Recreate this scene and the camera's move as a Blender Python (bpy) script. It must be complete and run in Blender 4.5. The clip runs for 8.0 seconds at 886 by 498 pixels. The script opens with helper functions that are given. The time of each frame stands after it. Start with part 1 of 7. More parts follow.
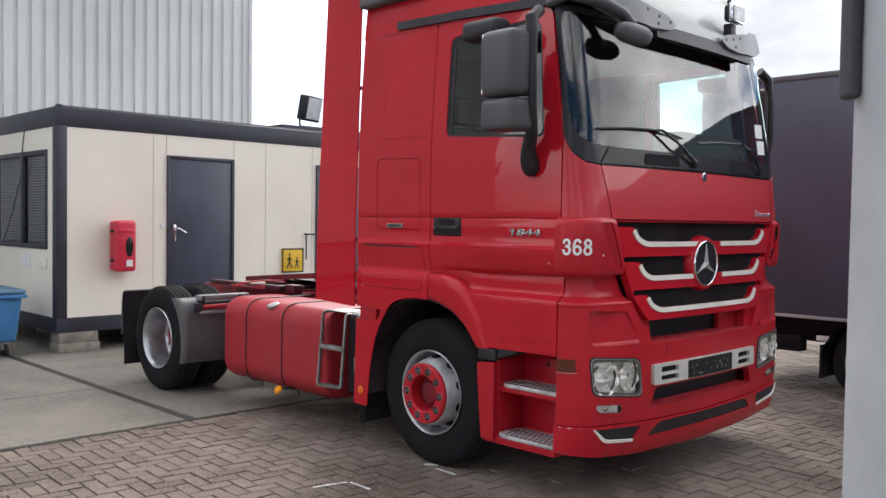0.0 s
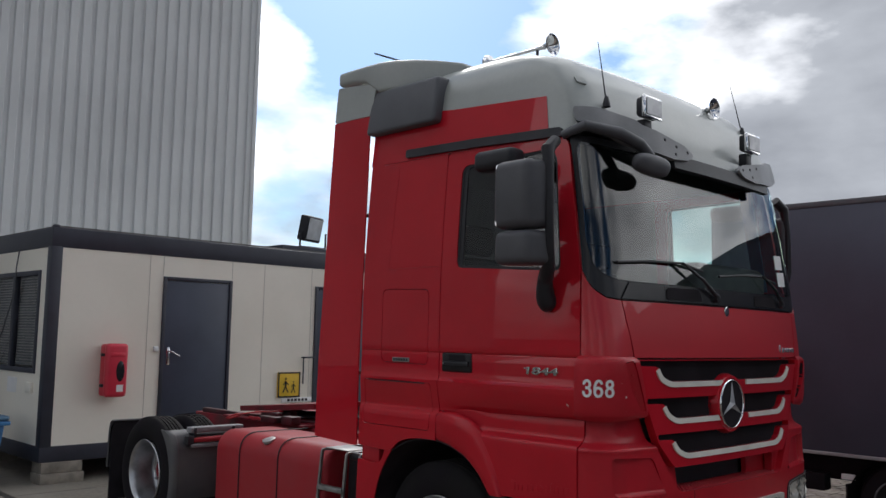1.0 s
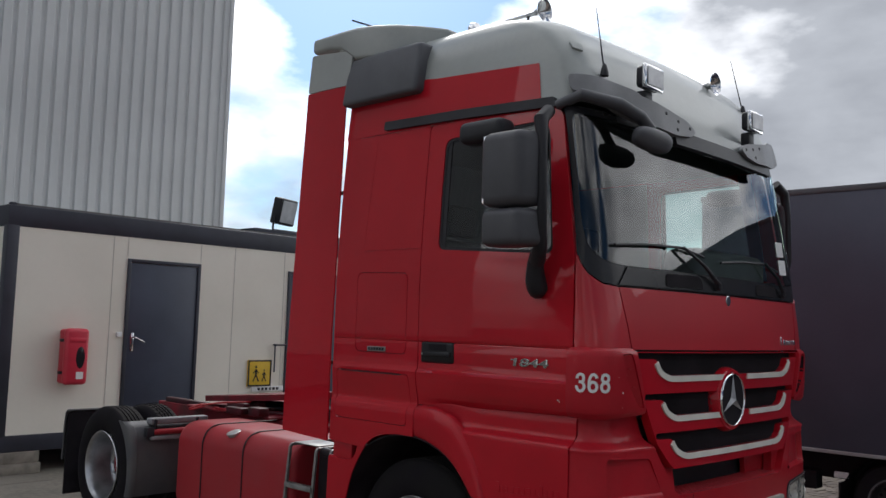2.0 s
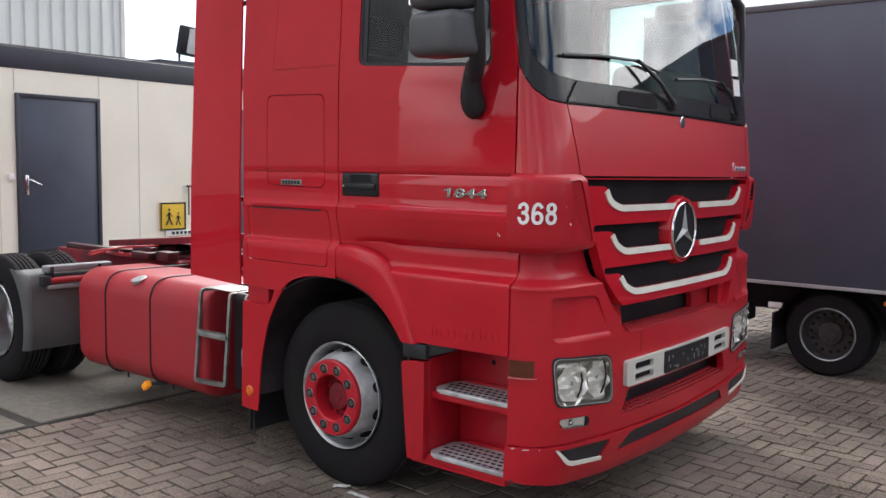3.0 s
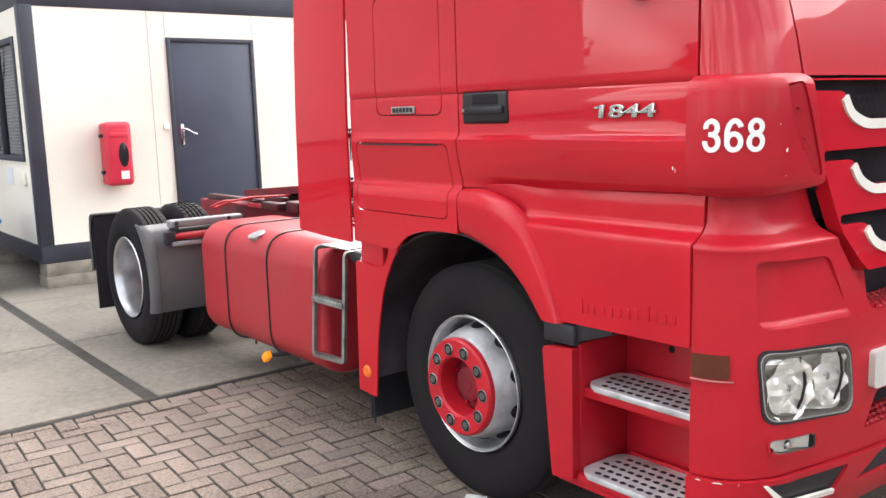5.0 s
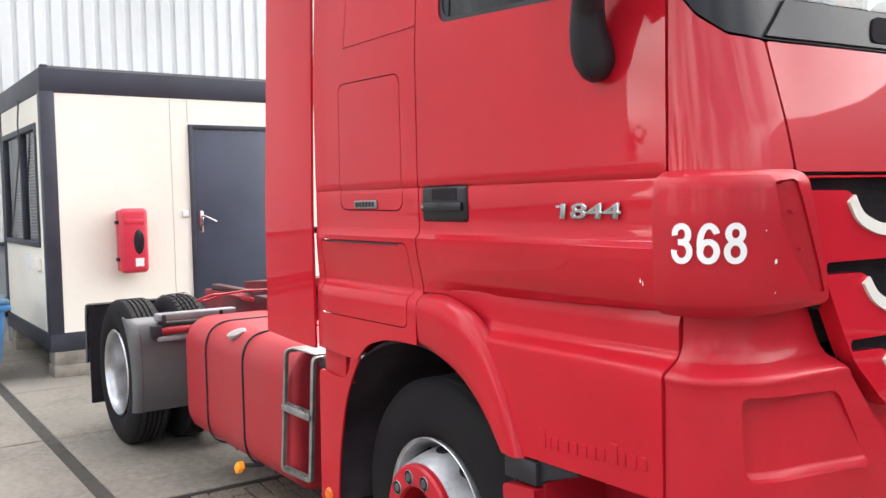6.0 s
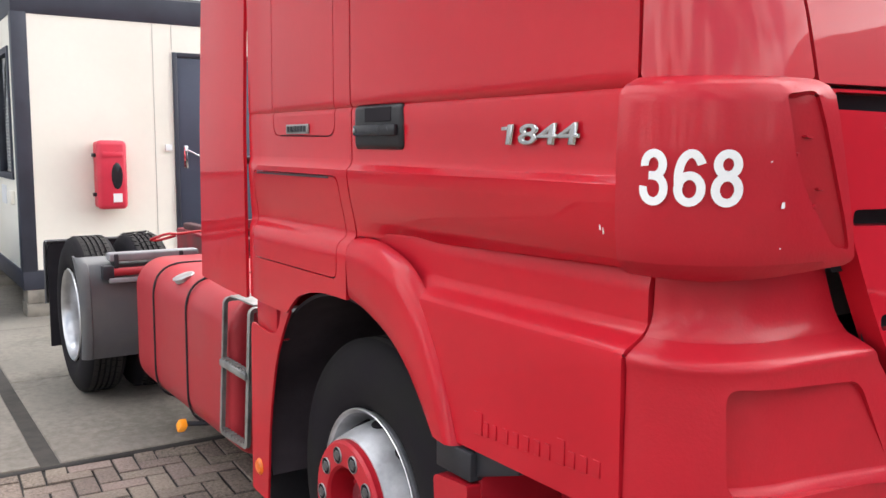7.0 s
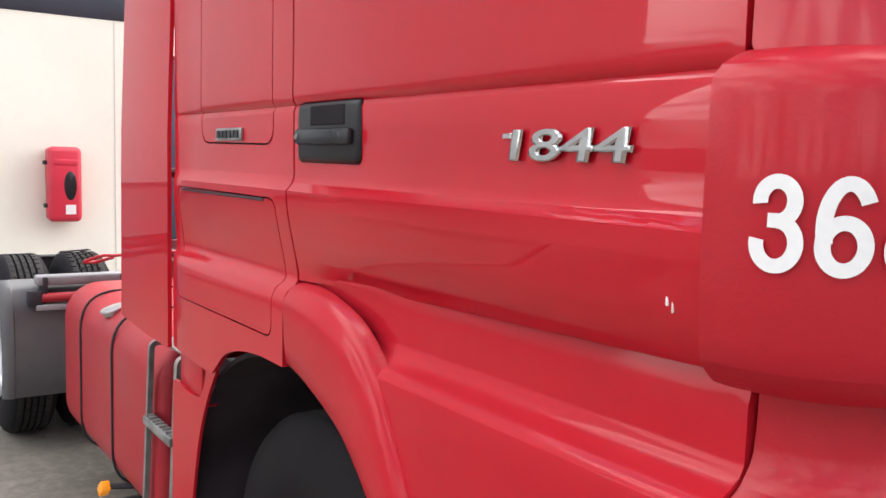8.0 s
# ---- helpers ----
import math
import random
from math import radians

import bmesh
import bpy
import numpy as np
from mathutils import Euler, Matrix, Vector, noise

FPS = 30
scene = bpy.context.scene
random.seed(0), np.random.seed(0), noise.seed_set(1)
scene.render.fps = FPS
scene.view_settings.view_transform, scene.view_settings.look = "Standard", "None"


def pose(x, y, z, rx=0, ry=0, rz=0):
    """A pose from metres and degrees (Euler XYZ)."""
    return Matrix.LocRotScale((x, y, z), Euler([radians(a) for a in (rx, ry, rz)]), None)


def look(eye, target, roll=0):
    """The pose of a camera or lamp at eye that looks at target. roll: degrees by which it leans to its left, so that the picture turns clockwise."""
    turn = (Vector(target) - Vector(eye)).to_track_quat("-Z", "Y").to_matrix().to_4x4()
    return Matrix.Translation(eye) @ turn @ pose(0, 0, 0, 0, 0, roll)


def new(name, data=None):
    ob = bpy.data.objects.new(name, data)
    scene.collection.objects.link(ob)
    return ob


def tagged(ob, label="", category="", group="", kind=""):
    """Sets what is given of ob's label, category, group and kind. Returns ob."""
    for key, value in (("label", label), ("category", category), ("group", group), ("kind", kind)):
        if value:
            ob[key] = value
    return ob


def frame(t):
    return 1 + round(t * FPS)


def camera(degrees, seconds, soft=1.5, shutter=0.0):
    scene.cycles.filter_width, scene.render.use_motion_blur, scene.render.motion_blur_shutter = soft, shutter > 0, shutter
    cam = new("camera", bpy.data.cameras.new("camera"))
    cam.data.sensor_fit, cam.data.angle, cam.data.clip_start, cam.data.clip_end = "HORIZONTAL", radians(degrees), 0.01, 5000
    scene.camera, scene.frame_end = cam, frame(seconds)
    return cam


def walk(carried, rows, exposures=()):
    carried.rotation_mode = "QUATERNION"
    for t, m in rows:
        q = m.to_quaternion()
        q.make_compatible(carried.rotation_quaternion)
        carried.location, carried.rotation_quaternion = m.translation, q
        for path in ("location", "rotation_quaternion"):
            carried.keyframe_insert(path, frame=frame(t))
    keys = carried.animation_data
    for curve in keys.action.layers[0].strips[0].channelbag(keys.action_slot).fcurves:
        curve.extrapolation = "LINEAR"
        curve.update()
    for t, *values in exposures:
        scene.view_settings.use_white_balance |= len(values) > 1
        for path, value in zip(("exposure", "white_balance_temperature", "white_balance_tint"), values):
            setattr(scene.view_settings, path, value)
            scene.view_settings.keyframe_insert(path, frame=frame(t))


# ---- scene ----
from mathutils.geometry import delaunay_2d_cdt

cam = camera(53.5, 8.0)
PATH = [
    (0, (4.237, -3.98, 1.643), (2.81, -2.58, 1.579), 0.8),
    (0.3, (4.206, -3.954, 1.663), (2.761, -2.571, 1.666), 0.6),
    (0.5, (4.164, -3.928, 1.685), (2.718, -2.548, 1.742), 0.7),
    (0.8, (4.058, -3.875, 1.733), (2.626, -2.487, 1.879), 0.8),
    (1, (3.979, -3.85, 1.764), (2.562, -2.453, 1.961), 1.2),
    (1.2, (3.91, -3.837, 1.779), (2.507, -2.43, 2.011), 1.6),
    (2.3, (3.556, -3.426, 1.739), (2.196, -1.962, 1.825), 1.6),
    (2.5, (3.486, -3.35, 1.723), (2.149, -1.862, 1.715), 1.3),
    (3, (3.264, -3.129, 1.688), (2.015, -1.578, 1.507), 0.9),
    (3.5, (3.128, -2.928, 1.66), (1.919, -1.356, 1.402), 1.1),
    (4, (3.014, -2.645, 1.624), (1.739, -1.137, 1.313), 0.3),
    (4.5, (2.849, -2.431, 1.579), (1.415, -1.082, 1.228), -1.3),
    (4.7, (2.761, -2.324, 1.584), (1.267, -1.04, 1.234), -1.7),
    (5.8, (2.565, -1.722, 1.617), (0.941, -0.564, 1.467), -1.2),
    (6, (2.542, -1.63, 1.62), (0.903, -0.489, 1.507), -1.2),
    (6.2, (2.497, -1.53, 1.614), (0.849, -0.401, 1.515), -1.0),
    (6.5, (2.402, -1.374, 1.591), (0.759, -0.241, 1.457), -0.5),
    (6.7, (2.336, -1.276, 1.572), (0.698, -0.141, 1.402), 0.4),
    (7, (2.234, -1.13, 1.556), (0.576, -0.035, 1.324), 0.3),
    (7.2, (2.159, -1.029, 1.558), (0.475, 0.022, 1.316), 0.0),
    (7.5, (2.021, -0.892, 1.563), (0.306, 0.114, 1.348), 1.1),
    (7.7, (1.904, -0.826, 1.562), (0.2, 0.202, 1.356), 1.3),
    (8, (1.704, -0.752, 1.556), (0.062, 0.372, 1.359), 1.6),
]
EXPOSURES = [(0, 1.03, 6500, 10), (0.5, 0.60, 6350, 10), (1, -0.16, 6350, 10), (1.2, -0.2, 6350, 10), (2.3, -0.05, 6350, 10), (2.5, 0.36, 6350, 10), (3, 1.10, 6500, 10), (3.5, 1.6, 6600, 10), (4, 1.80, 6650, 10), (4.5, 2.03, 6700, 10), (6, 1.92, 6650, 10), (6.5, 1.67, 6600, 10), (7, 1.82, 6600, 10), (7.5, 1.77, 6600, 10), (8, 1.82, 6650, 10)]

walk(cam, [(t, look(eye, target, roll)) for t, eye, target, roll in PATH], EXPOSURES)

# ---------------------------------------------------------------- world and sun
world = bpy.data.worlds.new("sky")
scene.world = world
world.use_nodes = True
wn, wl = world.node_tree.nodes, world.node_tree.links
wn.clear()
sky = wn.new("ShaderNodeTexSky")
sky.sky_type, sky.sun_disc = "NISHITA", False
sky.sun_elevation, sky.sun_rotation = radians(40.7), radians(-51.3)
coord = wn.new("ShaderNodeTexCoord")
stretch = wn.new("ShaderNodeMapping")
stretch.inputs["Scale"].default_value = (1.0, 1.0, 2.2)
stretch.inputs["Location"].default_value = (0.35, 0.2, 0.1)
puffs = wn.new("ShaderNodeTexNoise")
puffs.inputs["Scale"].default_value, puffs.inputs["Detail"].default_value, puffs.inputs["Roughness"].default_value = 2.2, 9.0, 0.55
cover = wn.new("ShaderNodeValToRGB")
cover.color_ramp.elements[0].position, cover.color_ramp.elements[1].position = 0.41, 0.53
shade = wn.new("ShaderNodeTexNoise")
shade.inputs["Scale"].default_value, shade.inputs["Detail"].default_value = 4.2, 9.0
grey = wn.new("ShaderNodeValToRGB")
grey.color_ramp.elements[0].position, grey.color_ramp.elements[0].color = 0.04, (1.7, 1.8, 2.05, 1)
middle = grey.color_ramp.elements.new(0.31)
middle.color = (3.4, 3.55, 3.85, 1)
grey.color_ramp.elements[2].position, grey.color_ramp.elements[2].color = 0.665, (18.0, 18.0, 18.2, 1)
blend = wn.new("ShaderNodeMix")
blend.data_type = "RGBA"
back = wn.new("ShaderNodeBackground")
back.inputs["Strength"].default_value = 0.1
out = wn.new("ShaderNodeOutputWorld")
wl.new(coord.outputs["Generated"], stretch.inputs["Vector"])
wl.new(stretch.outputs["Vector"], puffs.inputs["Vector"])
wl.new(stretch.outputs["Vector"], shade.inputs["Vector"])


def lean(source, way, near, far, by):
    """Adds by to a cloud noise in the part of the sky round a direction."""
    dot, ease, plus = wn.new("ShaderNodeVectorMath"), wn.new("ShaderNodeMapRange"), wn.new("ShaderNodeMath")
    dot.operation, ease.interpolation_type = "DOT_PRODUCT", "SMOOTHSTEP"
    dot.inputs[1].default_value = Vector(way).normalized()
    ease.inputs["From Min"].default_value, ease.inputs["From Max"].default_value = far, near
    ease.inputs["To Max"].default_value = by
    wl.new(coord.outputs["Generated"], dot.inputs[0])
    wl.new(dot.outputs["Value"], ease.inputs["Value"])
    wl.new(source, plus.inputs[0])
    wl.new(ease.outputs["Result"], plus.inputs[1])
    return plus.outputs[0]


# blue gaps over the roof, grey banks over the lorry
gaps = lean(lean(puffs.outputs["Fac"], (-0.70, 0.60, 0.43), 0.999, 0.982, -0.10), (-0.503, 0.81, 0.301), 0.9998, 0.995, -0.12)
gaps = lean(lean(gaps, (-0.33, 0.92, 0.21), 0.995, 0.978, 0.20), (0.48, 0.79, 0.37), 0.985, 0.90, 0.13)
banks = lean(lean(shade.outputs["Fac"], (-0.30, 0.925, 0.22), 0.997, 0.952, -0.33), (-0.47, 0.82, 0.345), 0.999, 0.988, 0.07)
banks = lean(banks, (0.48, 0.79, 0.37), 0.97, 0.88, 0.03)
wl.new(gaps, cover.inputs["Fac"])
wl.new(banks, grey.inputs["Fac"])
wl.new(cover.outputs["Color"], blend.inputs[0])
clear = wn.new("ShaderNodeVectorMath")
clear.operation = "MULTIPLY"
clear.inputs[1].default_value = (0.42, 0.57, 0.72)
wl.new(sky.outputs["Color"], clear.inputs[0])
wl.new(clear.outputs[0], blend.inputs[6])
wl.new(grey.outputs["Color"], blend.inputs[7])
# the cloud cover is brightest round the hidden sun
toward = wn.new("ShaderNodeVectorMath")
toward.operation = "DOT_PRODUCT"
toward.inputs[1].default_value = Vector((-20, 18, 13)).normalized()
glow = wn.new("ShaderNodeMapRange")
glow.interpolation_type = "SMOOTHSTEP"
glow.inputs["From Min"].default_value, glow.inputs["From Max"].default_value = -0.6, 1.0
glow.inputs["To Min"].default_value, glow.inputs["To Max"].default_value = 0.60, 1.7
scaled = wn.new("ShaderNodeVectorMath")
scaled.operation = "SCALE"
wl.new(coord.outputs["Generated"], toward.inputs[0])
wl.new(toward.outputs["Value"], glow.inputs["Value"])
wl.new(blend.outputs[2], scaled.inputs[0])
wl.new(glow.outputs["Result"], scaled.inputs["Scale"])
wl.new(scaled.outputs[0], back.inputs["Color"])
wl.new(back.outputs[0], out.inputs["Surface"])

sun = new("sun", bpy.data.lights.new("sun", "SUN"))
sun.data.energy, sun.data.angle, sun.data.color = 0.85, radians(14), (1.0, 0.96, 0.9)
sun.matrix_world = look((-20, 16, 22), (0, 0, 0))

# ---------------------------------------------------------------- materials


def mat(name, colour, rough=0.5, metal=0.0, var=0.12, scale=6.0, bump=0.0, bscale=80.0, coat=0.0, tint=None, rvar=0.15, fine=0.06, spec=0.5, gloss=0.022):
    """A painted or plain surface with stains at a large and grain at a small scale."""
    m = bpy.data.materials.new(name)
    m.use_nodes = True
    n, l = m.node_tree.nodes, m.node_tree.links
    b = n["Principled BSDF"]
    tc = n.new("ShaderNodeTexCoord")
    big, small = n.new("ShaderNodeTexNoise"), n.new("ShaderNodeTexNoise")
    big.inputs["Scale"].default_value, big.inputs["Detail"].default_value = scale, 6
    small.inputs["Scale"].default_value, small.inputs["Detail"].default_value = scale * 22, 4
    l.new(tc.outputs["Object"], big.inputs["Vector"])
    l.new(tc.outputs["Object"], small.inputs["Vector"])
    dark = tint or tuple(c * (1 - 2.2 * var) for c in colour)
    mx = n.new("ShaderNodeMix")
    mx.data_type = "RGBA"
    mx.inputs[6].default_value, mx.inputs[7].default_value = (*dark, 1), (*colour, 1)
    ramp = n.new("ShaderNodeMapRange")
    ramp.inputs["From Min"].default_value, ramp.inputs["From Max"].default_value = 0.3, 0.62
    l.new(big.outputs["Fac"], ramp.inputs["Value"])
    l.new(ramp.outputs["Result"], mx.inputs[0])
    hs = n.new("ShaderNodeHueSaturation")
    mr = n.new("ShaderNodeMapRange")
    mr.inputs["To Min"].default_value, mr.inputs["To Max"].default_value = 1 - fine, 1 + fine
    l.new(small.outputs["Fac"], mr.inputs["Value"])
    l.new(mr.outputs["Result"], hs.inputs["Value"])
    l.new(mx.outputs[2], hs.inputs["Color"])
    l.new(hs.outputs["Color"], b.inputs["Base Color"])
    rr = n.new("ShaderNodeMapRange")
    rr.inputs["To Min"].default_value, rr.inputs["To Max"].default_value = max(0.02, rough - rvar * rough), min(1, rough + rvar * rough)
    l.new(big.outputs["Fac"], rr.inputs["Value"])
    l.new(rr.outputs["Result"], b.inputs["Roughness"])
    b.inputs["Metallic"].default_value = metal
    b.inputs["Specular IOR Level"].default_value = spec
    if coat:
        b.inputs["Coat Weight"].default_value, b.inputs["Coat Roughness"].default_value = coat, gloss
    if bump:
        grain, bp = n.new("ShaderNodeTexNoise"), n.new("ShaderNodeBump")
        grain.inputs["Scale"].default_value, grain.inputs["Detail"].default_value = bscale, 5
        bp.inputs["Strength"].default_value, bp.inputs["Distance"].default_value = 0.6, bump
        l.new(tc.outputs["Object"], grain.inputs["Vector"])
        l.new(grain.outputs["Fac"], bp.inputs["Height"])
        l.new(bp.outputs["Normal"], b.inputs["Normal"])
    return m


def speckled(m, colour, amount, scale):
    """Strews grit and moss of another colour over a surface, thicker in broad patches."""
    n, l = m.node_tree.nodes, m.node_tree.links
    b = n["Principled BSDF"]
    src = b.inputs["Base Color"].links[0].from_socket
    tc, grit, patch, mul, edge, mx = (n.new("ShaderNode" + k) for k in ("NewGeometry", "TexNoise", "TexNoise", "Math", "MapRange", "Mix"))
    grit.inputs["Scale"].default_value, grit.inputs["Detail"].default_value, grit.inputs["Roughness"].default_value = scale, 6, 0.7
    patch.inputs["Scale"].default_value, patch.inputs["Detail"].default_value = 0.9, 5
    l.new(tc.outputs["Position"], grit.inputs["Vector"])
    l.new(tc.outputs["Position"], patch.inputs["Vector"])
    mul.operation = "MULTIPLY"
    l.new(grit.outputs["Fac"], mul.inputs[0])
    l.new(patch.outputs["Fac"], mul.inputs[1])
    edge.inputs["From Min"].default_value, edge.inputs["From Max"].default_value, edge.inputs["To Max"].default_value = 0.22, 0.36, amount
    l.new(mul.outputs[0], edge.inputs["Value"])
    mx.data_type = "RGBA"
    mx.inputs[7].default_value = (*colour, 1)
    l.new(edge.outputs["Result"], mx.inputs[0])
    l.new(src, mx.inputs[6])
    l.new(mx.outputs[2], b.inputs["Base Color"])
    return m


def per_piece(m, low, high):
    """Lets the brightness of alike pieces differ from one to the next."""
    n, l = m.node_tree.nodes, m.node_tree.links
    b = n["Principled BSDF"]
    src = b.inputs["Base Color"].links[0].from_socket
    geo, info, add, fr, mr, hs = (n.new("ShaderNode" + k) for k in ("NewGeometry", "ObjectInfo", "Math", "Math", "MapRange", "HueSaturation"))
    fr.operation = "FRACT"
    l.new(geo.outputs["Random Per Island"], add.inputs[0])
    l.new(info.outputs["Random"], add.inputs[1])
    l.new(add.outputs[0], fr.inputs[0])
    mr.inputs["To Min"].default_value, mr.inputs["To Max"].default_value = low, high
    l.new(fr.outputs[0], mr.inputs["Value"])
    l.new(mr.outputs["Result"], hs.inputs["Value"])
    hue = n.new("ShaderNodeMapRange")
    hue.inputs["To Min"].default_value, hue.inputs["To Max"].default_value = 0.485, 0.515
    l.new(geo.outputs["Random Per Island"], hue.inputs["Value"])
    l.new(hue.outputs["Result"], hs.inputs["Hue"])
    l.new(src, hs.inputs["Color"])
    l.new(hs.outputs["Color"], b.inputs["Base Color"])
    return m


def glass(name, colour, rough=0.0, alpha=0.25):
    """A tinted pane: part see-through, part glossy."""
    m = bpy.data.materials.new(name)
    m.use_nodes = True
    n, l = m.node_tree.nodes, m.node_tree.links
    n.clear()
    o, t, g, mx, fr = (n.new("ShaderNode" + k) for k in ("OutputMaterial", "BsdfTransparent", "BsdfGlossy", "MixShader", "Fresnel"))
    t.inputs["Color"].default_value = (*colour, 1)
    g.inputs["Roughness"].default_value = rough
    fr.inputs["IOR"].default_value = alpha
    l.new(fr.outputs[0], mx.inputs[0])
    l.new(t.outputs[0], mx.inputs[1])
    l.new(g.outputs[0], mx.inputs[2])
    l.new(mx.outputs[0], o.inputs["Surface"])
    return m


def lit(name, colour, strength):
    m = bpy.data.materials.new(name)
    m.use_nodes = True
    b = m.node_tree.nodes["Principled BSDF"]
    b.inputs["Base Color"].default_value = (*colour, 1)
    b.inputs["Emission Color"].default_value, b.inputs["Emission Strength"].default_value = (*colour, 1), strength
    b.inputs["Roughness"].default_value = 0.2
    return m


RED = mat("red_paint", (0.50, 0.011, 0.023), 0.30, var=0.07, scale=1.3, coat=0.66, fine=0.03, spec=0.06)
RED_DULL = mat("red_plastic", (0.47, 0.013, 0.025), 0.38, var=0.09, scale=2.5, coat=0.25, bump=0.0006, bscale=160, spec=0.2, gloss=0.10)
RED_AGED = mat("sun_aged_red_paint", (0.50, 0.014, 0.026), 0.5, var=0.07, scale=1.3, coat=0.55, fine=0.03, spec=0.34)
RED_SATIN = mat("satin_red_fairing", (0.49, 0.012, 0.024), 0.34, var=0.08, scale=2, coat=0.32, fine=0.03, spec=0.1, gloss=0.075)
RED_DUSTY = mat("dusty_red_paint", (0.37, 0.022, 0.031), 0.48, var=0.10, scale=3, tint=(0.34, 0.032, 0.040), coat=0.1, spec=0.25)
PALE_RED = mat("pale_red_edge", (0.62, 0.22, 0.22), 0.4, var=0.2, scale=20)
GREASY = mat("greasy_chassis_paint", (0.085, 0.012, 0.020), 0.5, var=0.35, scale=8, tint=(0.022, 0.012, 0.013), spec=0.3)
RED_DARK = mat("red_chassis_paint", (0.23, 0.014, 0.026), 0.6, var=0.25, scale=5, tint=(0.07, 0.015, 0.018), spec=0.25)
GREY_ROOF = mat("grey_roof_paint", (0.36, 0.38, 0.36), 0.4, var=0.08, scale=1.6, coat=0.3)
BLACK = mat("black_plastic", (0.028, 0.028, 0.033), 0.45, var=0.2, scale=5, bump=0.0006, bscale=220, spec=0.3)
BLACK_GLOSS = mat("black_gloss", (0.020, 0.020, 0.023), 0.26, var=0.1, scale=3, spec=0.3)
REAR_RIM = mat("silver_rim_paint", (0.56, 0.565, 0.58), 0.30, metal=0.85, var=0.18, scale=7)
RIM_STEEL = mat("dull_rim_steel", (0.34, 0.345, 0.36), 0.36, metal=0.6, var=0.2, scale=9)
GREY_PLASTIC = mat("grey_plastic", (0.096, 0.099, 0.110), 0.55, var=0.12, scale=4, bump=0.0008, bscale=150)
BRACKET_GREY = mat("mid_grey_plastic", (0.23, 0.233, 0.24), 0.5, var=0.12, scale=4, bump=0.0006, bscale=180)
HANDLE_BLACK = mat("black_handle_plastic", (0.015, 0.0135, 0.0155), 0.4, var=0.15, scale=6, bump=0.0004, bscale=260, spec=0.3)
MIRROR_GREY = mat("mirror_housing_grey", (0.066, 0.066, 0.074), 0.5, var=0.12, scale=4, bump=0.0006, bscale=180)
TYRE = mat("tyre_rubber", (0.0145, 0.0125, 0.0155), 0.85, var=0.25, scale=5, tint=(0.015, 0.0145, 0.014), bump=0.001, bscale=120, spec=0.12)
TREAD = mat("dusty_tread", (0.038, 0.0355, 0.0335), 0.9, var=0.2, scale=6, bump=0.001, bscale=90, spec=0.15)
DARK_STEEL = mat("dusty_dark_steel", (0.11, 0.108, 0.108), 0.5, metal=0.3, var=0.2, scale=8)
LORRY_RIM = mat("dark_lorry_rim", (0.060, 0.056, 0.056), 0.6, metal=0.2, var=0.3, scale=14)
JOINT_PALE = mat("cladding_joint", (0.60, 0.575, 0.51), 0.7, var=0.05, scale=3)
STEEL = mat("painted_silver_steel", (0.56, 0.565, 0.58), 0.40, metal=0.35, var=0.24, scale=9)
ALU = mat("aluminium", (0.62, 0.62, 0.62), 0.35, metal=0.8, var=0.16, scale=12, bump=0.0004, bscale=200)
ALU_OLD = mat("worn_aluminium_tube", (0.33, 0.33, 0.32), 0.45, metal=0.6, var=0.2, scale=14)
MUD_GREY = mat("weathered_grey_mudguard", (0.082, 0.082, 0.088), 0.62, var=0.18, scale=5, tint=(0.105, 0.103, 0.10), bump=0.0006, bscale=140)
MUD_PALE = mat("pale_grey_mudguard_bar", (0.25, 0.25, 0.26), 0.55, var=0.15, scale=7)
TREAD_ALU = mat("worn_tread_aluminium", (0.60, 0.605, 0.62), 0.42, metal=0.40, var=0.20, scale=14, bump=0.0006, bscale=160)
BADGE_CHROME = mat("aged_chrome", (0.52, 0.51, 0.50), 0.11, metal=1.0, var=0.12, scale=20)
CHROME = mat("chrome", (0.80, 0.80, 0.81), 0.08, metal=1.0, var=0.03, scale=8)
HOLDER_GREY = mat("pale_holder_plastic", (0.58, 0.565, 0.52), 0.45, var=0.08, scale=6)
SILVER_TRIM = mat("silver_trim", (0.80, 0.77, 0.70), 0.38, metal=0.0, var=0.06, scale=6)
WHITE = mat("white_vinyl", (0.80, 0.80, 0.79), 0.45, var=0.03, scale=6)
OFFWHITE = mat("cream_cladding", (0.85, 0.81, 0.71), 0.5, var=0.04, scale=0.9, tint=(0.78, 0.74, 0.64), fine=0.02)
DARK_FRAME = mat("dark_blue_grey_paint", (0.035, 0.038, 0.055), 0.5, var=0.15, scale=3, bump=0.0005, bscale=120)
DOOR_BLUE = mat("blue_grey_door_paint", (0.055, 0.066, 0.10), 0.45, var=0.1, scale=2.2)
HALL = mat("light_grey_profiled_steel", (0.66, 0.672, 0.672), 0.5, var=0.06, scale=0.5, fine=0.03)
HALL_BASE = mat("grey_plinth", (0.30, 0.31, 0.33), 0.6, var=0.1, scale=1.0)
CONCRETE = speckled(mat("concrete", (0.225, 0.20, 0.166), 0.85, var=0.14, scale=1.4, bump=0.002, bscale=60, tint=(0.175, 0.155, 0.128), fine=0.18), (0.10, 0.088, 0.07), 0.6, 16)
JOINT = mat("dark_joint_filler", (0.055, 0.048, 0.04), 0.9, var=0.25, scale=9, bump=0.002, bscale=60)
SAND = mat("dark_sand", (0.016, 0.0125, 0.0095), 0.95, var=0.3, scale=7, bump=0.003, bscale=90)
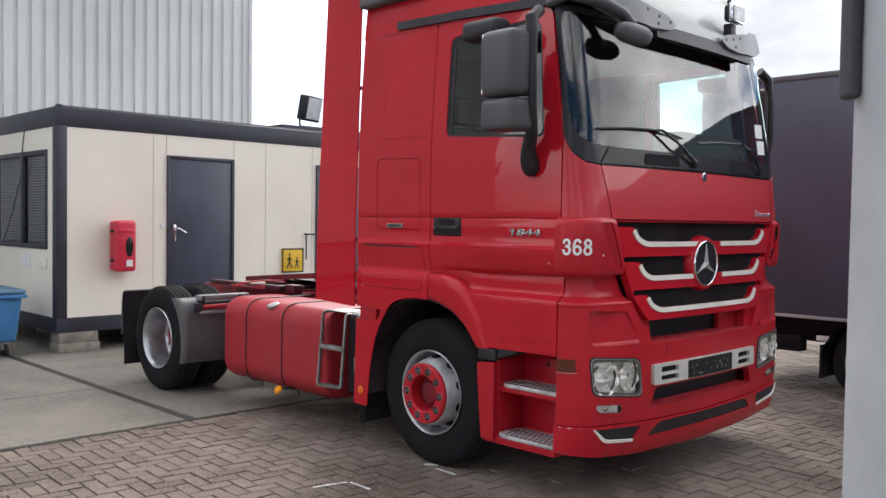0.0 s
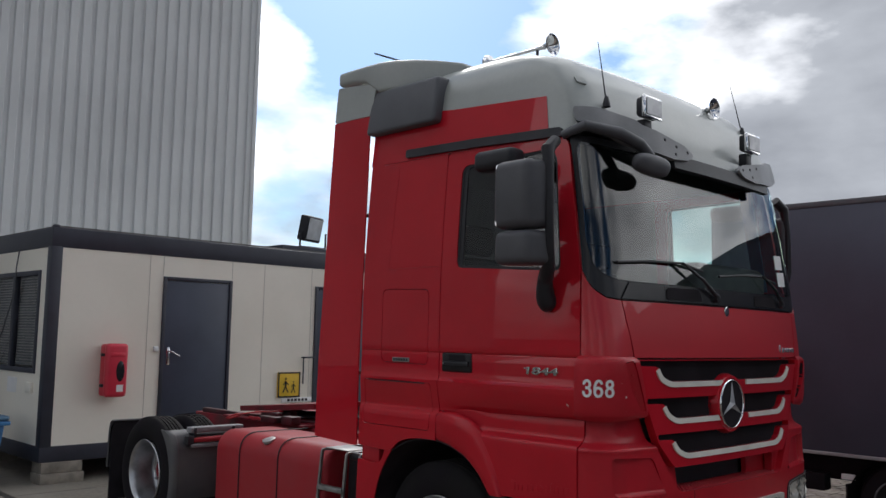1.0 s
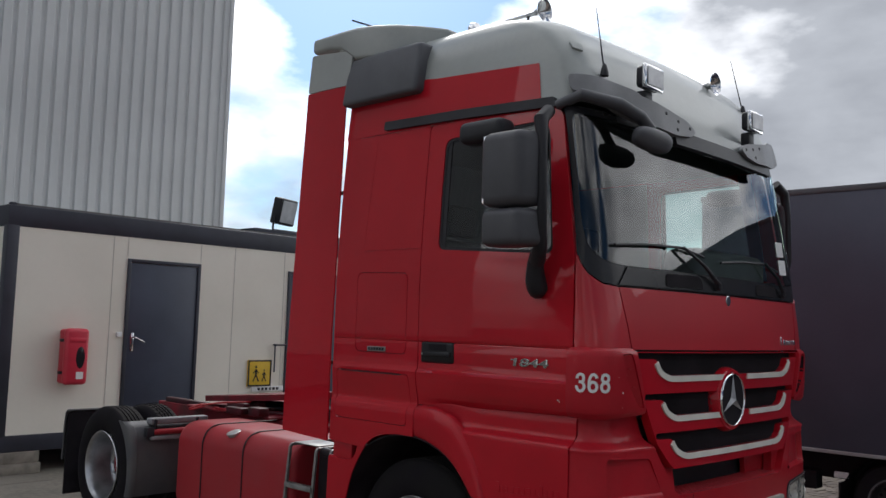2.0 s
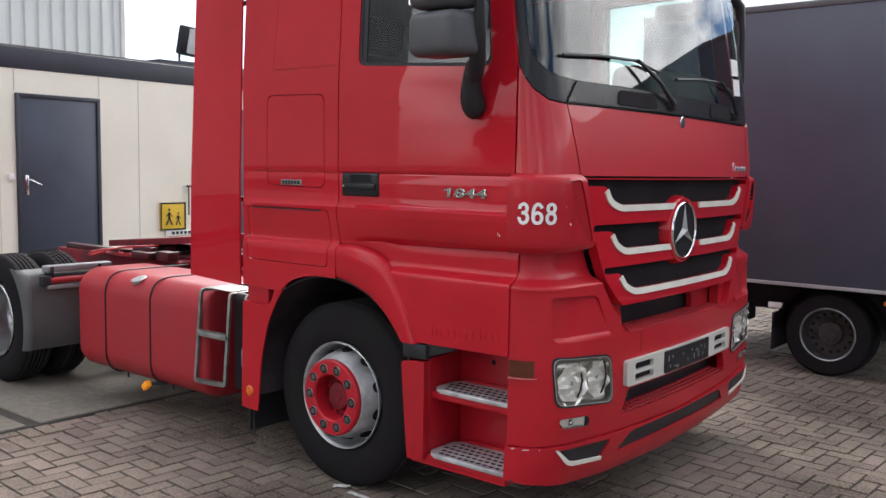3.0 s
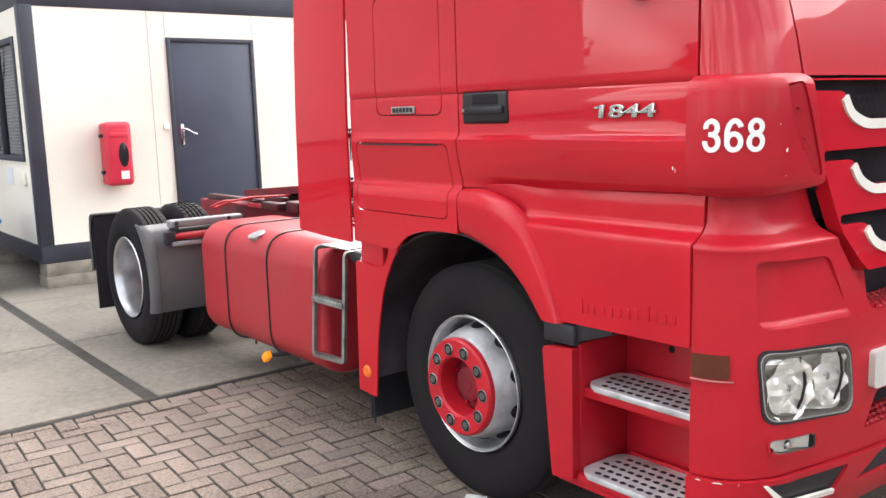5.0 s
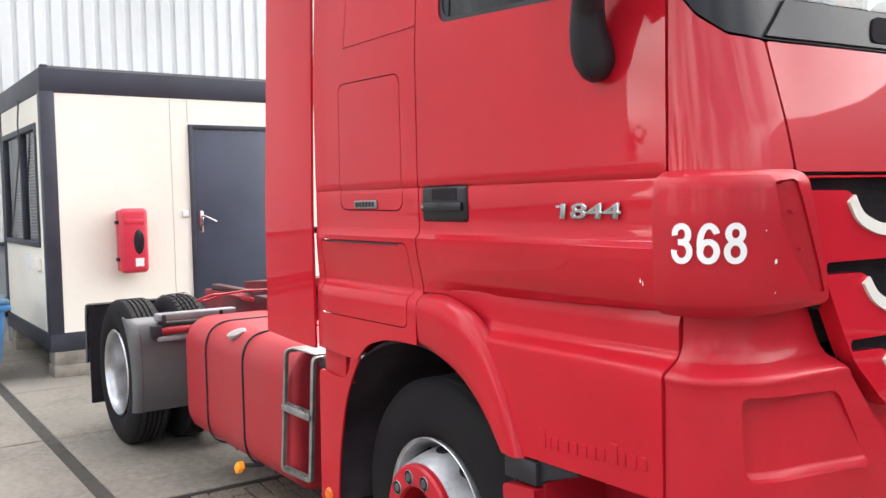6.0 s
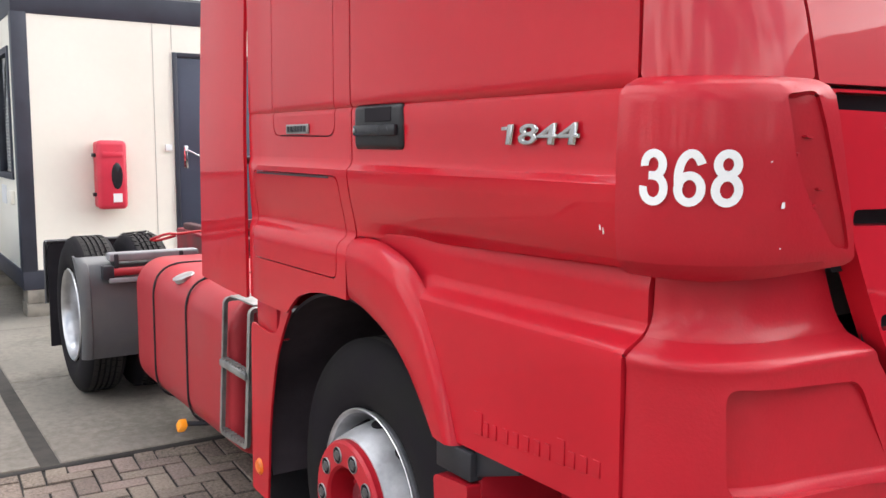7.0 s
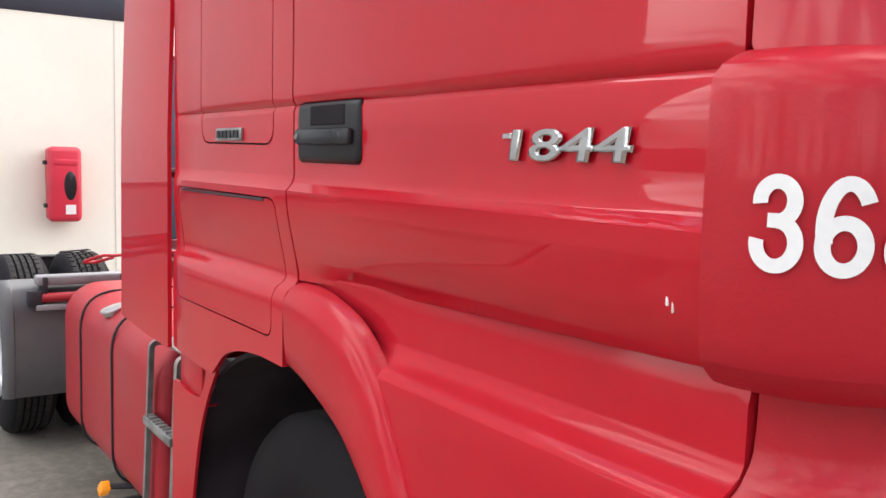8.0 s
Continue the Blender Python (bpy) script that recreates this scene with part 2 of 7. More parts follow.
BRICK = per_piece(speckled(mat("concrete_brick", (0.232, 0.186, 0.155), 0.9, var=0.14, scale=3.5, bump=0.0035, bscale=140, tint=(0.180, 0.144, 0.121), fine=0.5, spec=0.2), (0.075, 0.058, 0.044), 0.9, 55), 0.84, 1.12)
CHALK = mat("worn_white_marking", (0.72, 0.72, 0.70), 0.8, var=0.2, scale=20)
BOX_DARK = mat("dark_blue_box_panel", (0.070, 0.075, 0.112), 0.50, var=0.12, scale=1.2)
YELLOW = mat("yellow_sign", (0.78, 0.50, 0.03), 0.5, var=0.06, scale=9)
BIN_BLUE = mat("blue_plastic", (0.05, 0.20, 0.44), 0.5, var=0.1, scale=4)
BIN_LID = mat("blue_grey_plastic", (0.10, 0.20, 0.30), 0.5, var=0.1, scale=4)
RED_BOX = mat("red_box_plastic", (0.62, 0.03, 0.06), 0.4, var=0.07, scale=5)
WOOD = mat("weathered_timber", (0.27, 0.24, 0.20), 0.8, var=0.2, scale=8, bump=0.002, bscale=40)
GALV = mat("galvanised_steel", (0.46, 0.48, 0.50), 0.5, metal=0.35, var=0.12, scale=7)
POST_GREY = mat("grey_painted_steel", (0.37, 0.39, 0.41), 0.5, var=0.1, scale=5)
BROWN = mat("brown_rubber", (0.055, 0.053, 0.06), 0.6, var=0.15, scale=8)
BLIND = mat("window_blind", (0.17, 0.175, 0.18), 0.7, var=0.06, scale=3)
LINER = mat("dark_lining", (0.023, 0.020, 0.0235), 0.85, var=0.2, scale=4, spec=0.12)
# lighter than the lining: its colour makes up for scant bounced light in the arch
HOUSING = mat("lightened_wheel_housing", (0.060, 0.048, 0.054), 0.9, var=0.25, scale=4, spec=0.1)
CABIN_GREY = mat("cab_trim", (0.16, 0.155, 0.15), 0.8, var=0.12, scale=5)
CURTAIN = mat("blue_curtain", (0.05, 0.09, 0.20), 0.9, var=0.12, scale=8)
LAMP_BEZEL = mat("olive_grey_bezel", (0.15, 0.145, 0.125), 0.4, metal=0.3, var=0.1, scale=9)
REFLECTOR = mat("lamp_reflector", (0.97, 0.94, 0.87), 0.15, metal=0.30, var=0.04, scale=10)
ORANGE = lit("amber_lens", (0.78, 0.27, 0.015), 0.12)
AMBER = mat("amber_reflector", (0.78, 0.17, 0.012), 0.3, var=0.15, scale=30, bump=0.001, bscale=200)
AMBER_DARK = mat("unlit_amber_lens", (0.10, 0.022, 0.010), 0.25, var=0.1, scale=9)
LENS = glass("clear_lens", (0.96, 0.97, 0.98), 0.0, 1.45)
SCREEN_GLASS = glass("windscreen_glass", (0.72, 0.92, 0.88), 0.0, 1.95)
DOOR_GLASS = glass("door_glass", (0.60, 0.74, 0.70), 0.0, 1.75)
ROOM_GLASS = glass("window_glass", (0.88, 0.90, 0.92), 0.0, 1.5)
BARK = mat("bark", (0.09, 0.07, 0.05), 0.9, var=0.2, scale=4, bump=0.01, bscale=20)
LEAF = per_piece(mat("leaves", (0.055, 0.085, 0.03), 0.6, var=0.2, scale=1.0), 0.6, 1.3)

# ---------------------------------------------------------------- mesh tools
PLACE = {}


def thing(name, at=(0, 0, 0), label="", category="", group="", kind=""):
    """An empty at the base of a thing, to which its parts belong."""
    ob = new(name)
    ob.location = at
    PLACE[ob] = Matrix.Translation(at)
    return tagged(ob, label, category, group, kind)


def mesh_of(name, bm, material, smooth=True, angle=38):
    me = bpy.data.meshes.new(name)
    bm.normal_update()
    bm.to_mesh(me)
    bm.free()
    for m in material if isinstance(material, (list, tuple)) else (material,):
        me.materials.append(m)
    if smooth:
        me.polygons.foreach_set("use_smooth", [True] * len(me.polygons))
        me.set_sharp_from_angle(angle=radians(angle))
    return me


def part(name, bm, material, parent=None, label="", smooth=True, angle=38):
    """Links a bmesh, given in world places, as one mesh object under a thing or under a part."""
    base = PLACE[parent] if parent else Matrix()
    bm.transform(base.inverted())
    ob = new(name, mesh_of(name, bm, material, smooth, angle))
    if parent:
        ob.parent = parent
    PLACE[ob] = base
    return tagged(ob, label)


def whole(name, bm, material, label, category, group="", kind="", smooth=True):
    """A thing that is one mesh."""
    return tagged(part(name, bm, material, None, "", smooth), label, category, group, kind)


def each(name, bms, material, parent, label="", kind=""):
    """Every piece of a row as a part of its own."""
    return [tagged(part(name, b, material, parent, label), kind=kind) for b in bms]


def box(lo, hi, bevel=0.0, seg=2, bm=None, m=None):
    b = bmesh.new()
    bmesh.ops.create_cube(b, size=1)
    s, c = [h - l for l, h in zip(lo, hi)], [(h + l) / 2 for l, h in zip(lo, hi)]
    b.transform(Matrix.LocRotScale(c, None, s))
    if bevel:
        bmesh.ops.bevel(b, geom=b.edges[:], offset=bevel, segments=seg, affect="EDGES", profile=0.5)
    return joined(bm, b, m)


def joined(bm, b, m=None):
    """Adds the bmesh b to bm, turned by m."""
    if m is not None:
        b.transform(m)
    if bm is None:
        return b
    me = bpy.data.meshes.new("join")
    b.to_mesh(me)
    b.free()
    bm.from_mesh(me)
    bpy.data.meshes.remove(me)
    return bm


def lathe(profile, centre, axis="y", n=48, bm=None, caps=False):
    """Turns rows of (radius, along) round an axis through centre."""
    b = bmesh.new()
    rings = []
    for r, a in profile:
        ring = []
        for k in range(n):
            w = 2 * math.pi * k / n
            u, v = r * math.cos(w), r * math.sin(w)
            ring.append(b.verts.new({"y": (u, a, v), "x": (a, u, v), "z": (u, v, a)}[axis]))
        rings.append(ring)
    for p, q in zip(rings, rings[1:]):
        for k in range(n):
            b.faces.new((p[k], p[(k + 1) % n], q[(k + 1) % n], q[k]))
    if caps:
        b.faces.new(rings[0])
        b.faces.new(rings[-1][::-1])
    bmesh.ops.recalc_face_normals(b, faces=b.faces[:])
    b.transform(Matrix.Translation(centre))
    return joined(bm, b)


def tube(points, r, n=10, bm=None, ends=True):
    """A round bar along a line of points; r may be a list."""
    b = bmesh.new()
    pts = [Vector(p) for p in points]
    rads = r if isinstance(r, (list, tuple)) else [r] * len(pts)
    rings, up = [], None
    for i, p in enumerate(pts):
        d = (pts[min(i + 1, len(pts) - 1)] - pts[max(i - 1, 0)]).normalized()
        if up is None:
            up = d.orthogonal().normalized()
        up = (up - d * up.dot(d)).normalized()
        side = d.cross(up)
        rings.append([b.verts.new(p + rads[i] * (math.cos(w) * up + math.sin(w) * side)) for w in (2 * math.pi * k / n for k in range(n))])
    for p, q in zip(rings, rings[1:]):
        for k in range(n):
            b.faces.new((p[k], p[(k + 1) % n], q[(k + 1) % n], q[k]))
    if ends:
        b.faces.new(rings[0][::-1])
        b.faces.new(rings[-1])
    bmesh.ops.recalc_face_normals(b, faces=b.faces[:])
    return joined(bm, b)


def bend(points, r, seg=5, close=False):
    """Rounds the corners of a line of points (2D or 3D)."""
    pts = [Vector(p) for p in points]
    n, res = len(pts), []
    for i, p in enumerate(pts):
        if not close and i in (0, n - 1):
            res.append(p)
            continue
        a, c = pts[i - 1], pts[(i + 1) % n]
        ri = r[i] if isinstance(r, (list, tuple)) else r
        d = min(ri, 0.48 * (a - p).length, 0.48 * (c - p).length)
        if d < 1e-5:
            res.append(p)
            continue
        s, e = p + (a - p).normalized() * d, p + (c - p).normalized() * d
        for k in range(seg + 1):
            w = k / seg
            res.append((1 - w) ** 2 * s + 2 * w * (1 - w) * p + w * w * e)
    return res


def inside(p, poly):
    x, y, hit = p[0], p[1], False
    for i in range(len(poly)):
        (x1, y1), (x2, y2) = poly[i - 1][:2], poly[i][:2]
        if (y1 > y) != (y2 > y) and x < (x2 - x1) * (y - y1) / (y2 - y1) + x1:
            hit = not hit
    return hit


def dense(poly, step):
    res = []
    for i in range(len(poly)):
        a, c = Vector(poly[i][:2]), Vector(poly[(i + 1) % len(poly)][:2])
        k = max(1, math.ceil((c - a).length / step))
        res += [a.lerp(c, j / k) for j in range(k)]
    return res


def crossed(loop, rows):
    """Adds points to a loop where it crosses the crease rows, so that creases run out to the edge."""
    res = []
    for i, p in enumerate(loop):
        q = loop[(i + 1) % len(loop)]
        res.append(p)
        cuts = sorted((r - p.y) / (q.y - p.y) for r in rows if (p.y - r) * (q.y - r) < -1e-9)
        res += [p.lerp(q, c) for c in cuts if 0.02 < c < 0.98]
    return res


def skin(outline, surf, holes=(), step=0.05, lip=0.025, rows=(), cols=(), bm=None, edge=0.004):
    """A sheet-metal panel: the outline (u, v), less the holes, laid on surf(u, v), with rolled edges of depth lip."""
    loops = [dense([Vector(p[:2]) for p in lo], step) for lo in (outline, *holes)]
    loops = [crossed(lo, rows) for lo in loops]
    us, vs = [p.x for p in loops[0]], [p.y for p in loops[0]]
    gu = sorted({round(min(us) + step * k, 4) for k in range(1, int((max(us) - min(us)) / step) + 1)} | {c for c in cols if min(us) < c < max(us)})
    gv = sorted({round(min(vs) + step * k, 4) for k in range(1, int((max(vs) - min(vs)) / step) + 1)} | {c for c in rows if min(vs) < c < max(vs)})
    pts, edges = [], []
    for lo in loops:
        k0 = len(pts)
        pts += lo
        edges += [(k0 + i, k0 + (i + 1) % len(lo)) for i in range(len(lo))]
    rim = [p.copy() for p in pts]
    near = (0.3 * step) ** 2
    arr = np.array([(p.x, p.y) for p in rim])
    for u in gu:
        for v in gv:
            if inside((u, v), loops[0]) and not any(inside((u, v), h) for h in loops[1:]):
                if ((arr - (u, v)) ** 2).sum(1).min() > min(near, 0.009**2):
                    pts.append(Vector((u, v)))
    for r in rows:
        on = sorted((p.x, i) for i, p in enumerate(pts) if abs(p.y - r) < 1e-5)
        for (ua, i), (ub, j) in zip(on, on[1:]):
            mid = ((ua + ub) / 2, r + 1e-5)
            if ub - ua > 1e-5 and inside(mid, loops[0]) and not any(inside(mid, h) for h in loops[1:]):
                edges.append((i, j))
    vv, _, faces, *_ = delaunay_2d_cdt(pts, edges, [], 1, 1e-6)
    b = bmesh.new()

    def normal(u, v):
        e = 0.003
        return (surf(u + e, v) - surf(u - e, v)).cross(surf(u, v + e) - surf(u, v - e)).normalized()

    place, norm = [surf(p.x, p.y) for p in vv], {}
    verts = [b.verts.new(p) for p in place]
    for f in faces:
        mid = sum((vv[i] for i in f), Vector((0, 0))) / len(f)
        if inside(mid, loops[0]) and not any(inside(mid, h) for h in loops[1:]):
            try:
                b.faces.new([verts[i] for i in f])
            except ValueError:
                pass
    for v in [v for v in b.verts if not v.link_faces]:
        b.verts.remove(v)
    if lip:
        idx = {v: i for i, v in enumerate(verts) if v.is_valid}
        ring = [e for e in b.edges if len(e.link_faces) == 1]
        low, deep = {}, {}
        for e in ring:
            for v in e.verts:
                if v not in low:
                    p = vv[idx[v]]
                    nn = normal(p.x, p.y)
                    low[v] = b.verts.new(v.co - nn * lip)
        for e in ring:
            p, q = e.verts
            loop = e.link_loops[0]
            if loop.vert != p:
                p, q = q, p
            b.faces.new((q, p, low[p], low[q]))
    b.normal_update()
    return joined(bm, b)


def mirrored(bm, y=1.25):
    b = bm.copy()
    for v in b.verts:
        v.co.y = 2 * y - v.co.y
    bmesh.ops.reverse_faces(b, faces=b.faces[:])
    return b


def letters(text, height, extrude=0.0, bold=0.0, spread=1.0, bevel=0.0):
    """A mesh of words in the built-in font: lying in x (along) and y (up), the left foot at the origin."""
    cu = bpy.data.curves.new("letters", "FONT")
    cu.body, cu.size, cu.extrude, cu.offset, cu.resolution_u = text, height, extrude, bold, 12
    cu.space_character, cu.bevel_depth, cu.bevel_resolution = spread, bevel, 1
    ob = bpy.data.objects.new("letters", cu)
    scene.collection.objects.link(ob)
    bpy.context.view_layer.update()
    me = bpy.data.meshes.new_from_object(ob.evaluated_get(bpy.context.evaluated_depsgraph_get()))
    bpy.data.objects.remove(ob)
    b = bmesh.new()
    b.from_mesh(me)
    bpy.data.meshes.remove(me)
    lo = min(v.co.x for v in b.verts)
    b.transform(Matrix.Translation((-lo, 0, 0)))
    return b


def curve(rows):
    """A smooth function through rows of (in, out)."""
    xs, ys = [r[0] for r in rows], [r[1] for r in rows]
    return lambda v: float(np.interp(v, xs, ys))

# ---------------------------------------------------------------- ground, hall, cabin
EDGE = -2.25      # where the brick paving meets the concrete slabs
bm = bmesh.new()
bmesh.ops.create_grid(bm, x_segments=2, y_segments=2, size=900)
bm.transform(Matrix.Translation((0, 0, -0.045)))
whole("ground", bm, SAND, "dark sandy ground under the yard paving", "ground", kind="structure", smooth=False)

# profiled steel hall behind the cabin
HX, HY, HALL_END = -10.5, 5.2, -12.2
hall = thing("hall", (HX - 4, HY - 15, 0), "tall hall clad in light grey vertical profiled steel", "building", kind="structure")
bm = bmesh.new()
pitch, zs = 0.215, (1.15, 12.0)
line, y = [], HY
while y > HALL_END:
    line += [(y, 0.0), (y - 0.120, 0.0), (y - 0.140, -0.035), (y - 0.195, -0.035)]
    y -= pitch
low = [bm.verts.new((HX + d, yy, zs[0])) for yy, d in line]
top = [bm.verts.new((HX + d, yy, zs[1])) for yy, d in line]
for k in range(len(line) - 1):
    bm.faces.new((low[k], top[k], top[k + 1], low[k + 1]))
part("cladding", bm, HALL, hall, "light grey profiled steel sheet", smooth=False)
part("corner_trim", box((HX - 0.1, HY - 0.02, 0), (HX + 0.03, HY + 0.06, 12.0), 0.005), HALL, hall)
part("plinth", box((HX - 0.2, HALL_END, -0.04), (HX + 0.01, HY - 0.03, 1.15)), HALL_BASE, hall, "darker grey plinth wall")
part("flashing", box((HX - 0.05, HALL_END, 1.12), (HX + 0.05, HY - 0.03, 1.17), 0.005), DARK_FRAME, hall)
part("side_wall", box((HX - 18, HY - 0.05, 0), (HX - 0.12, HY + 0.05, 12.0)), HALL, hall)
part("end_wall", box((HX - 18, HALL_END - 0.1, 0), (HX - 0.05, HALL_END, 12.0)), HALL, hall)
part("roof", box((HX - 18, HALL_END, 11.9), (HX - 0.05, HY, 12.05)), HALL_BASE, hall)

# site cabin
CX, CY, CB, CT = -6.38, 0.03, 0.24, 2.93
cabin = thing("site_cabin", (CX - 1.2, CY + 3, 0), "cream site cabin with dark blue-grey steel edges", "cabin")
cabin_wall = part("front_wall", box((CX - 0.08, CY + 0.06, 0.40), (CX - 0.012, CY + 6.0, 2.73)), OFFWHITE, cabin, "cream steel sandwich panels")
for yy, zb in ((1.245, 0.42), (1.425, 2.46), (2.412, 2.46), (2.92, 0.42), (3.72, 0.42), (4.6, 0.42), (5.4, 0.42)):
    part("panel_joint", box((CX - 0.012, yy, zb), (CX - 0.008, yy + 0.006, 2.70)), JOINT_PALE, cabin_wall)
bm = box((CX - 2.44, CY, 2.70), (CX, CY + 6.06, CT), 0.012)
part("roof_edge", bm, DARK_FRAME, cabin, "dark blue-grey steel roof edge")
part("roof", box((CX - 2.36, CY + 0.08, CT - 0.02), (CX - 0.08, CY + 5.98, CT + 0.03)), CABIN_GREY, cabin)
part("floor_edge", box((CX - 2.44, CY, CB), (CX, CY + 6.06, 0.42), 0.012), DARK_FRAME, cabin, "dark blue-grey steel floor edge")
for xx in (CX - 0.13, CX - 2.44):
    for yy in (CY, CY + 5.93):
        part("corner_post", box((xx, yy, 0.40), (xx + 0.13, yy + 0.13, 2.72), 0.01), DARK_FRAME, cabin)
part("lifting_eye", box((CX - 0.10, CY + 0.02, CT), (CX - 0.03, CY + 0.09, CT + 0.035), 0.01), DARK_FRAME, cabin)
part("back_wall", box((CX - 2.42, CY + 0.13, 0.40), (CX - 2.36, CY + 5.93, 2.72)), OFFWHITE, cabin)
part("far_wall", box((CX - 2.31, CY + 5.99, 0.40), (CX - 0.13, CY + 6.05, 2.72)), OFFWHITE, cabin)
# side wall with the window opening
WX0, WX1, WZ0, WZ1 = -8.62, -6.68, 1.23, 2.44
for lo, hi in (((CX - 2.31, 0.41), (CX - 0.13, WZ0)), ((CX - 2.31, WZ1), (CX - 0.13, 2.72)), ((WX1, WZ0), (CX - 0.13, WZ1)), ((CX - 2.31, WZ0), (WX0, WZ1))):
    part("side_panel", box((lo[0], CY + 0.012, lo[1]), (hi[0], CY + 0.07, hi[1])), OFFWHITE, cabin)
win = part("window", box((WX0, CY - 0.006, WZ0), (WX0 + 0.06, CY + 0.06, WZ1), 0.006), DARK_FRAME, cabin, "dark framed sliding window with a blind half down")
for nm, lo, hi in (("jamb", (WX1 - 0.06, WZ0), (WX1, WZ1)), ("mullion", (-7.56, WZ0 + 0.06), (-7.48, WZ1 - 0.06)), ("sill", (WX0 + 0.06, WZ0), (WX1 - 0.06, WZ0 + 0.06)), ("head", (WX0 + 0.06, WZ1 - 0.06), (WX1 - 0.06, WZ1))):
    part(nm, box((lo[0], CY - 0.006, lo[1]), (hi[0], CY + 0.06, hi[1]), 0.006), DARK_FRAME, win)
for x0, x1 in ((WX0 + 0.06, -7.56), (-7.48, WX1 - 0.06)):
    bm = bmesh.new()
    bm.faces.new([bm.verts.new(q) for q in ((x0, CY + 0.028, WZ0 + 0.06), (x1, CY + 0.028, WZ0 + 0.06), (x1, CY + 0.028, WZ1 - 0.06), (x0, CY + 0.028, WZ1 - 0.06))])
    part("pane", bm, ROOM_GLASS, win, smooth=False).visible_shadow = False
bm = bmesh.new()
z = WZ0 + 0.08
while z < WZ1 - 0.06:
    box((WX0 + 0.08, CY + 0.085, z), (WX1 - 0.08, CY + 0.088, z + 0.028), bm=bm, m=None)
    z += 0.034
part("blind", bm, BLIND, win, "pale slatted blind", smooth=False)
# cabin doors
for n, (y0, y1) in enumerate(((1.43, 2.415), (3.79, 4.77))):
    door = part("door", box((CX - 0.03, y0 + 0.045, 0.44), (CX - 0.002, y1 - 0.045, 2.395), 0.006), DOOR_BLUE, cabin, "plain blue-grey steel door, shut")
    bm = box((CX - 0.03, y0, 0.42), (CX + 0.014, y0 + 0.042, 2.44), 0.005)
    box((CX - 0.03, y1 - 0.042, 0.42), (CX + 0.014, y1, 2.44), 0.005, bm=bm)
    box((CX - 0.03, y0 + 0.042, 2.398), (CX + 0.014, y1 - 0.042, 2.44), 0.005, bm=bm)
    part("door_jamb", bm, DARK_FRAME, door)
    part("lock_plate", box((CX - 0.002, y0 + 0.085, 1.33), (CX + 0.008, y0 + 0.125, 1.55), 0.003), CHROME, door)
    part("lever", tube([(CX + 0.005, y0 + 0.105, 1.50), (CX + 0.055, y0 + 0.105, 1.50), (CX + 0.06, y0 + 0.13, 1.497), (CX + 0.06, y0 + 0.24, 1.44)], 0.010), CHROME, door)
# timber blocks below, a light switch, gutter pipe, hook
for yy in (0.05, 2.9, 5.6):
    for dx in (-0.28, -2.4):
        bm = box((CX + dx, yy, -0.004), (CX + dx + 0.30, yy + 0.50, 0.115), 0.008)
        box((CX + dx + 0.01, yy + 0.01, 0.117), (CX + dx + 0.29, yy + 0.48, CB), 0.008, bm=bm)
        whole("timber_block", bm, WOOD, "weathered timber block carrying the cabin", "block", "blocks under the cabin")
part("switch_box", box((CX - 0.012, 1.335, 1.50), (CX + 0.02, 1.40, 1.56), 0.006), WHITE, cabin)
part("wall_hook", tube(bend([(CX - 0.01, 3.60, 1.42), (CX + 0.06, 3.60, 1.42), (CX + 0.06, 3.78, 1.42)], 0.02), 0.012), DARK_FRAME, cabin)
part("hook_rod", tube([(CX + 0.03, 3.60, 1.43), (CX + 0.03, 3.60, 1.05)], 0.010), DARK_FRAME, cabin)
part("cable", tube([(-7.36, CY - 0.02, 2.72), (-7.40, CY - 0.03, 2.5), (-7.44, CY - 0.02, 2.2), (-7.75, CY - 0.03, 1.7), (-8.1, CY - 0.03, 1.3)], 0.008), GREY_PLASTIC, cabin)
part("vent_cover", box((-6.86, CY - 0.03, 1.0), (-6.70, CY + 0.012, 1.13), 0.015), OFFWHITE, cabin)
part("notice", box((-7.55, CY + 0.004, 0.98), (-7.25, CY + 0.012, 1.16)), WHITE, cabin)

# red box for a fire extinguisher on the front wall
eb = thing("extinguisher_box", (CX + 0.1, 0.79, 0.97), "red plastic fire extinguisher box on the cabin wall", "extinguisher box")
part("body", box((CX - 0.006, 0.668, 0.975), (CX + 0.14, 0.915, 1.585), 0.03, 3), RED_BOX, eb)
lidm = part("lid", box((CX + 0.11, 0.660, 0.965), (CX + 0.215, 0.926, 1.595), 0.045, 4), RED_BOX, eb)
part("lid_rib", box((CX + 0.20, 0.70, 1.44), (CX + 0.222, 0.885, 1.49), 0.008), RED_BOX, lidm)
b = lathe([(0.0, 0.012), (0.07, 0.012), (0.085, 0.0)], (0, 0, 0), "x", 28)
b.transform(Matrix.Translation((CX + 0.212, 0.83, 1.27)) @ Matrix.Diagonal((1, 0.62, 1.5, 1)))
part("window", b, BLACK_GLOSS, lidm, "dark oval window")
part("sticker", box((CX + 0.212, 0.79, 1.03), (CX + 0.219, 0.87, 1.11)), WHITE, lidm)
for zz in (1.10, 1.46):
    part("latch", box((CX + 0.08, 0.635, zz - 0.018), (CX + 0.15, 0.665, zz + 0.018), 0.01), BLACK, eb)

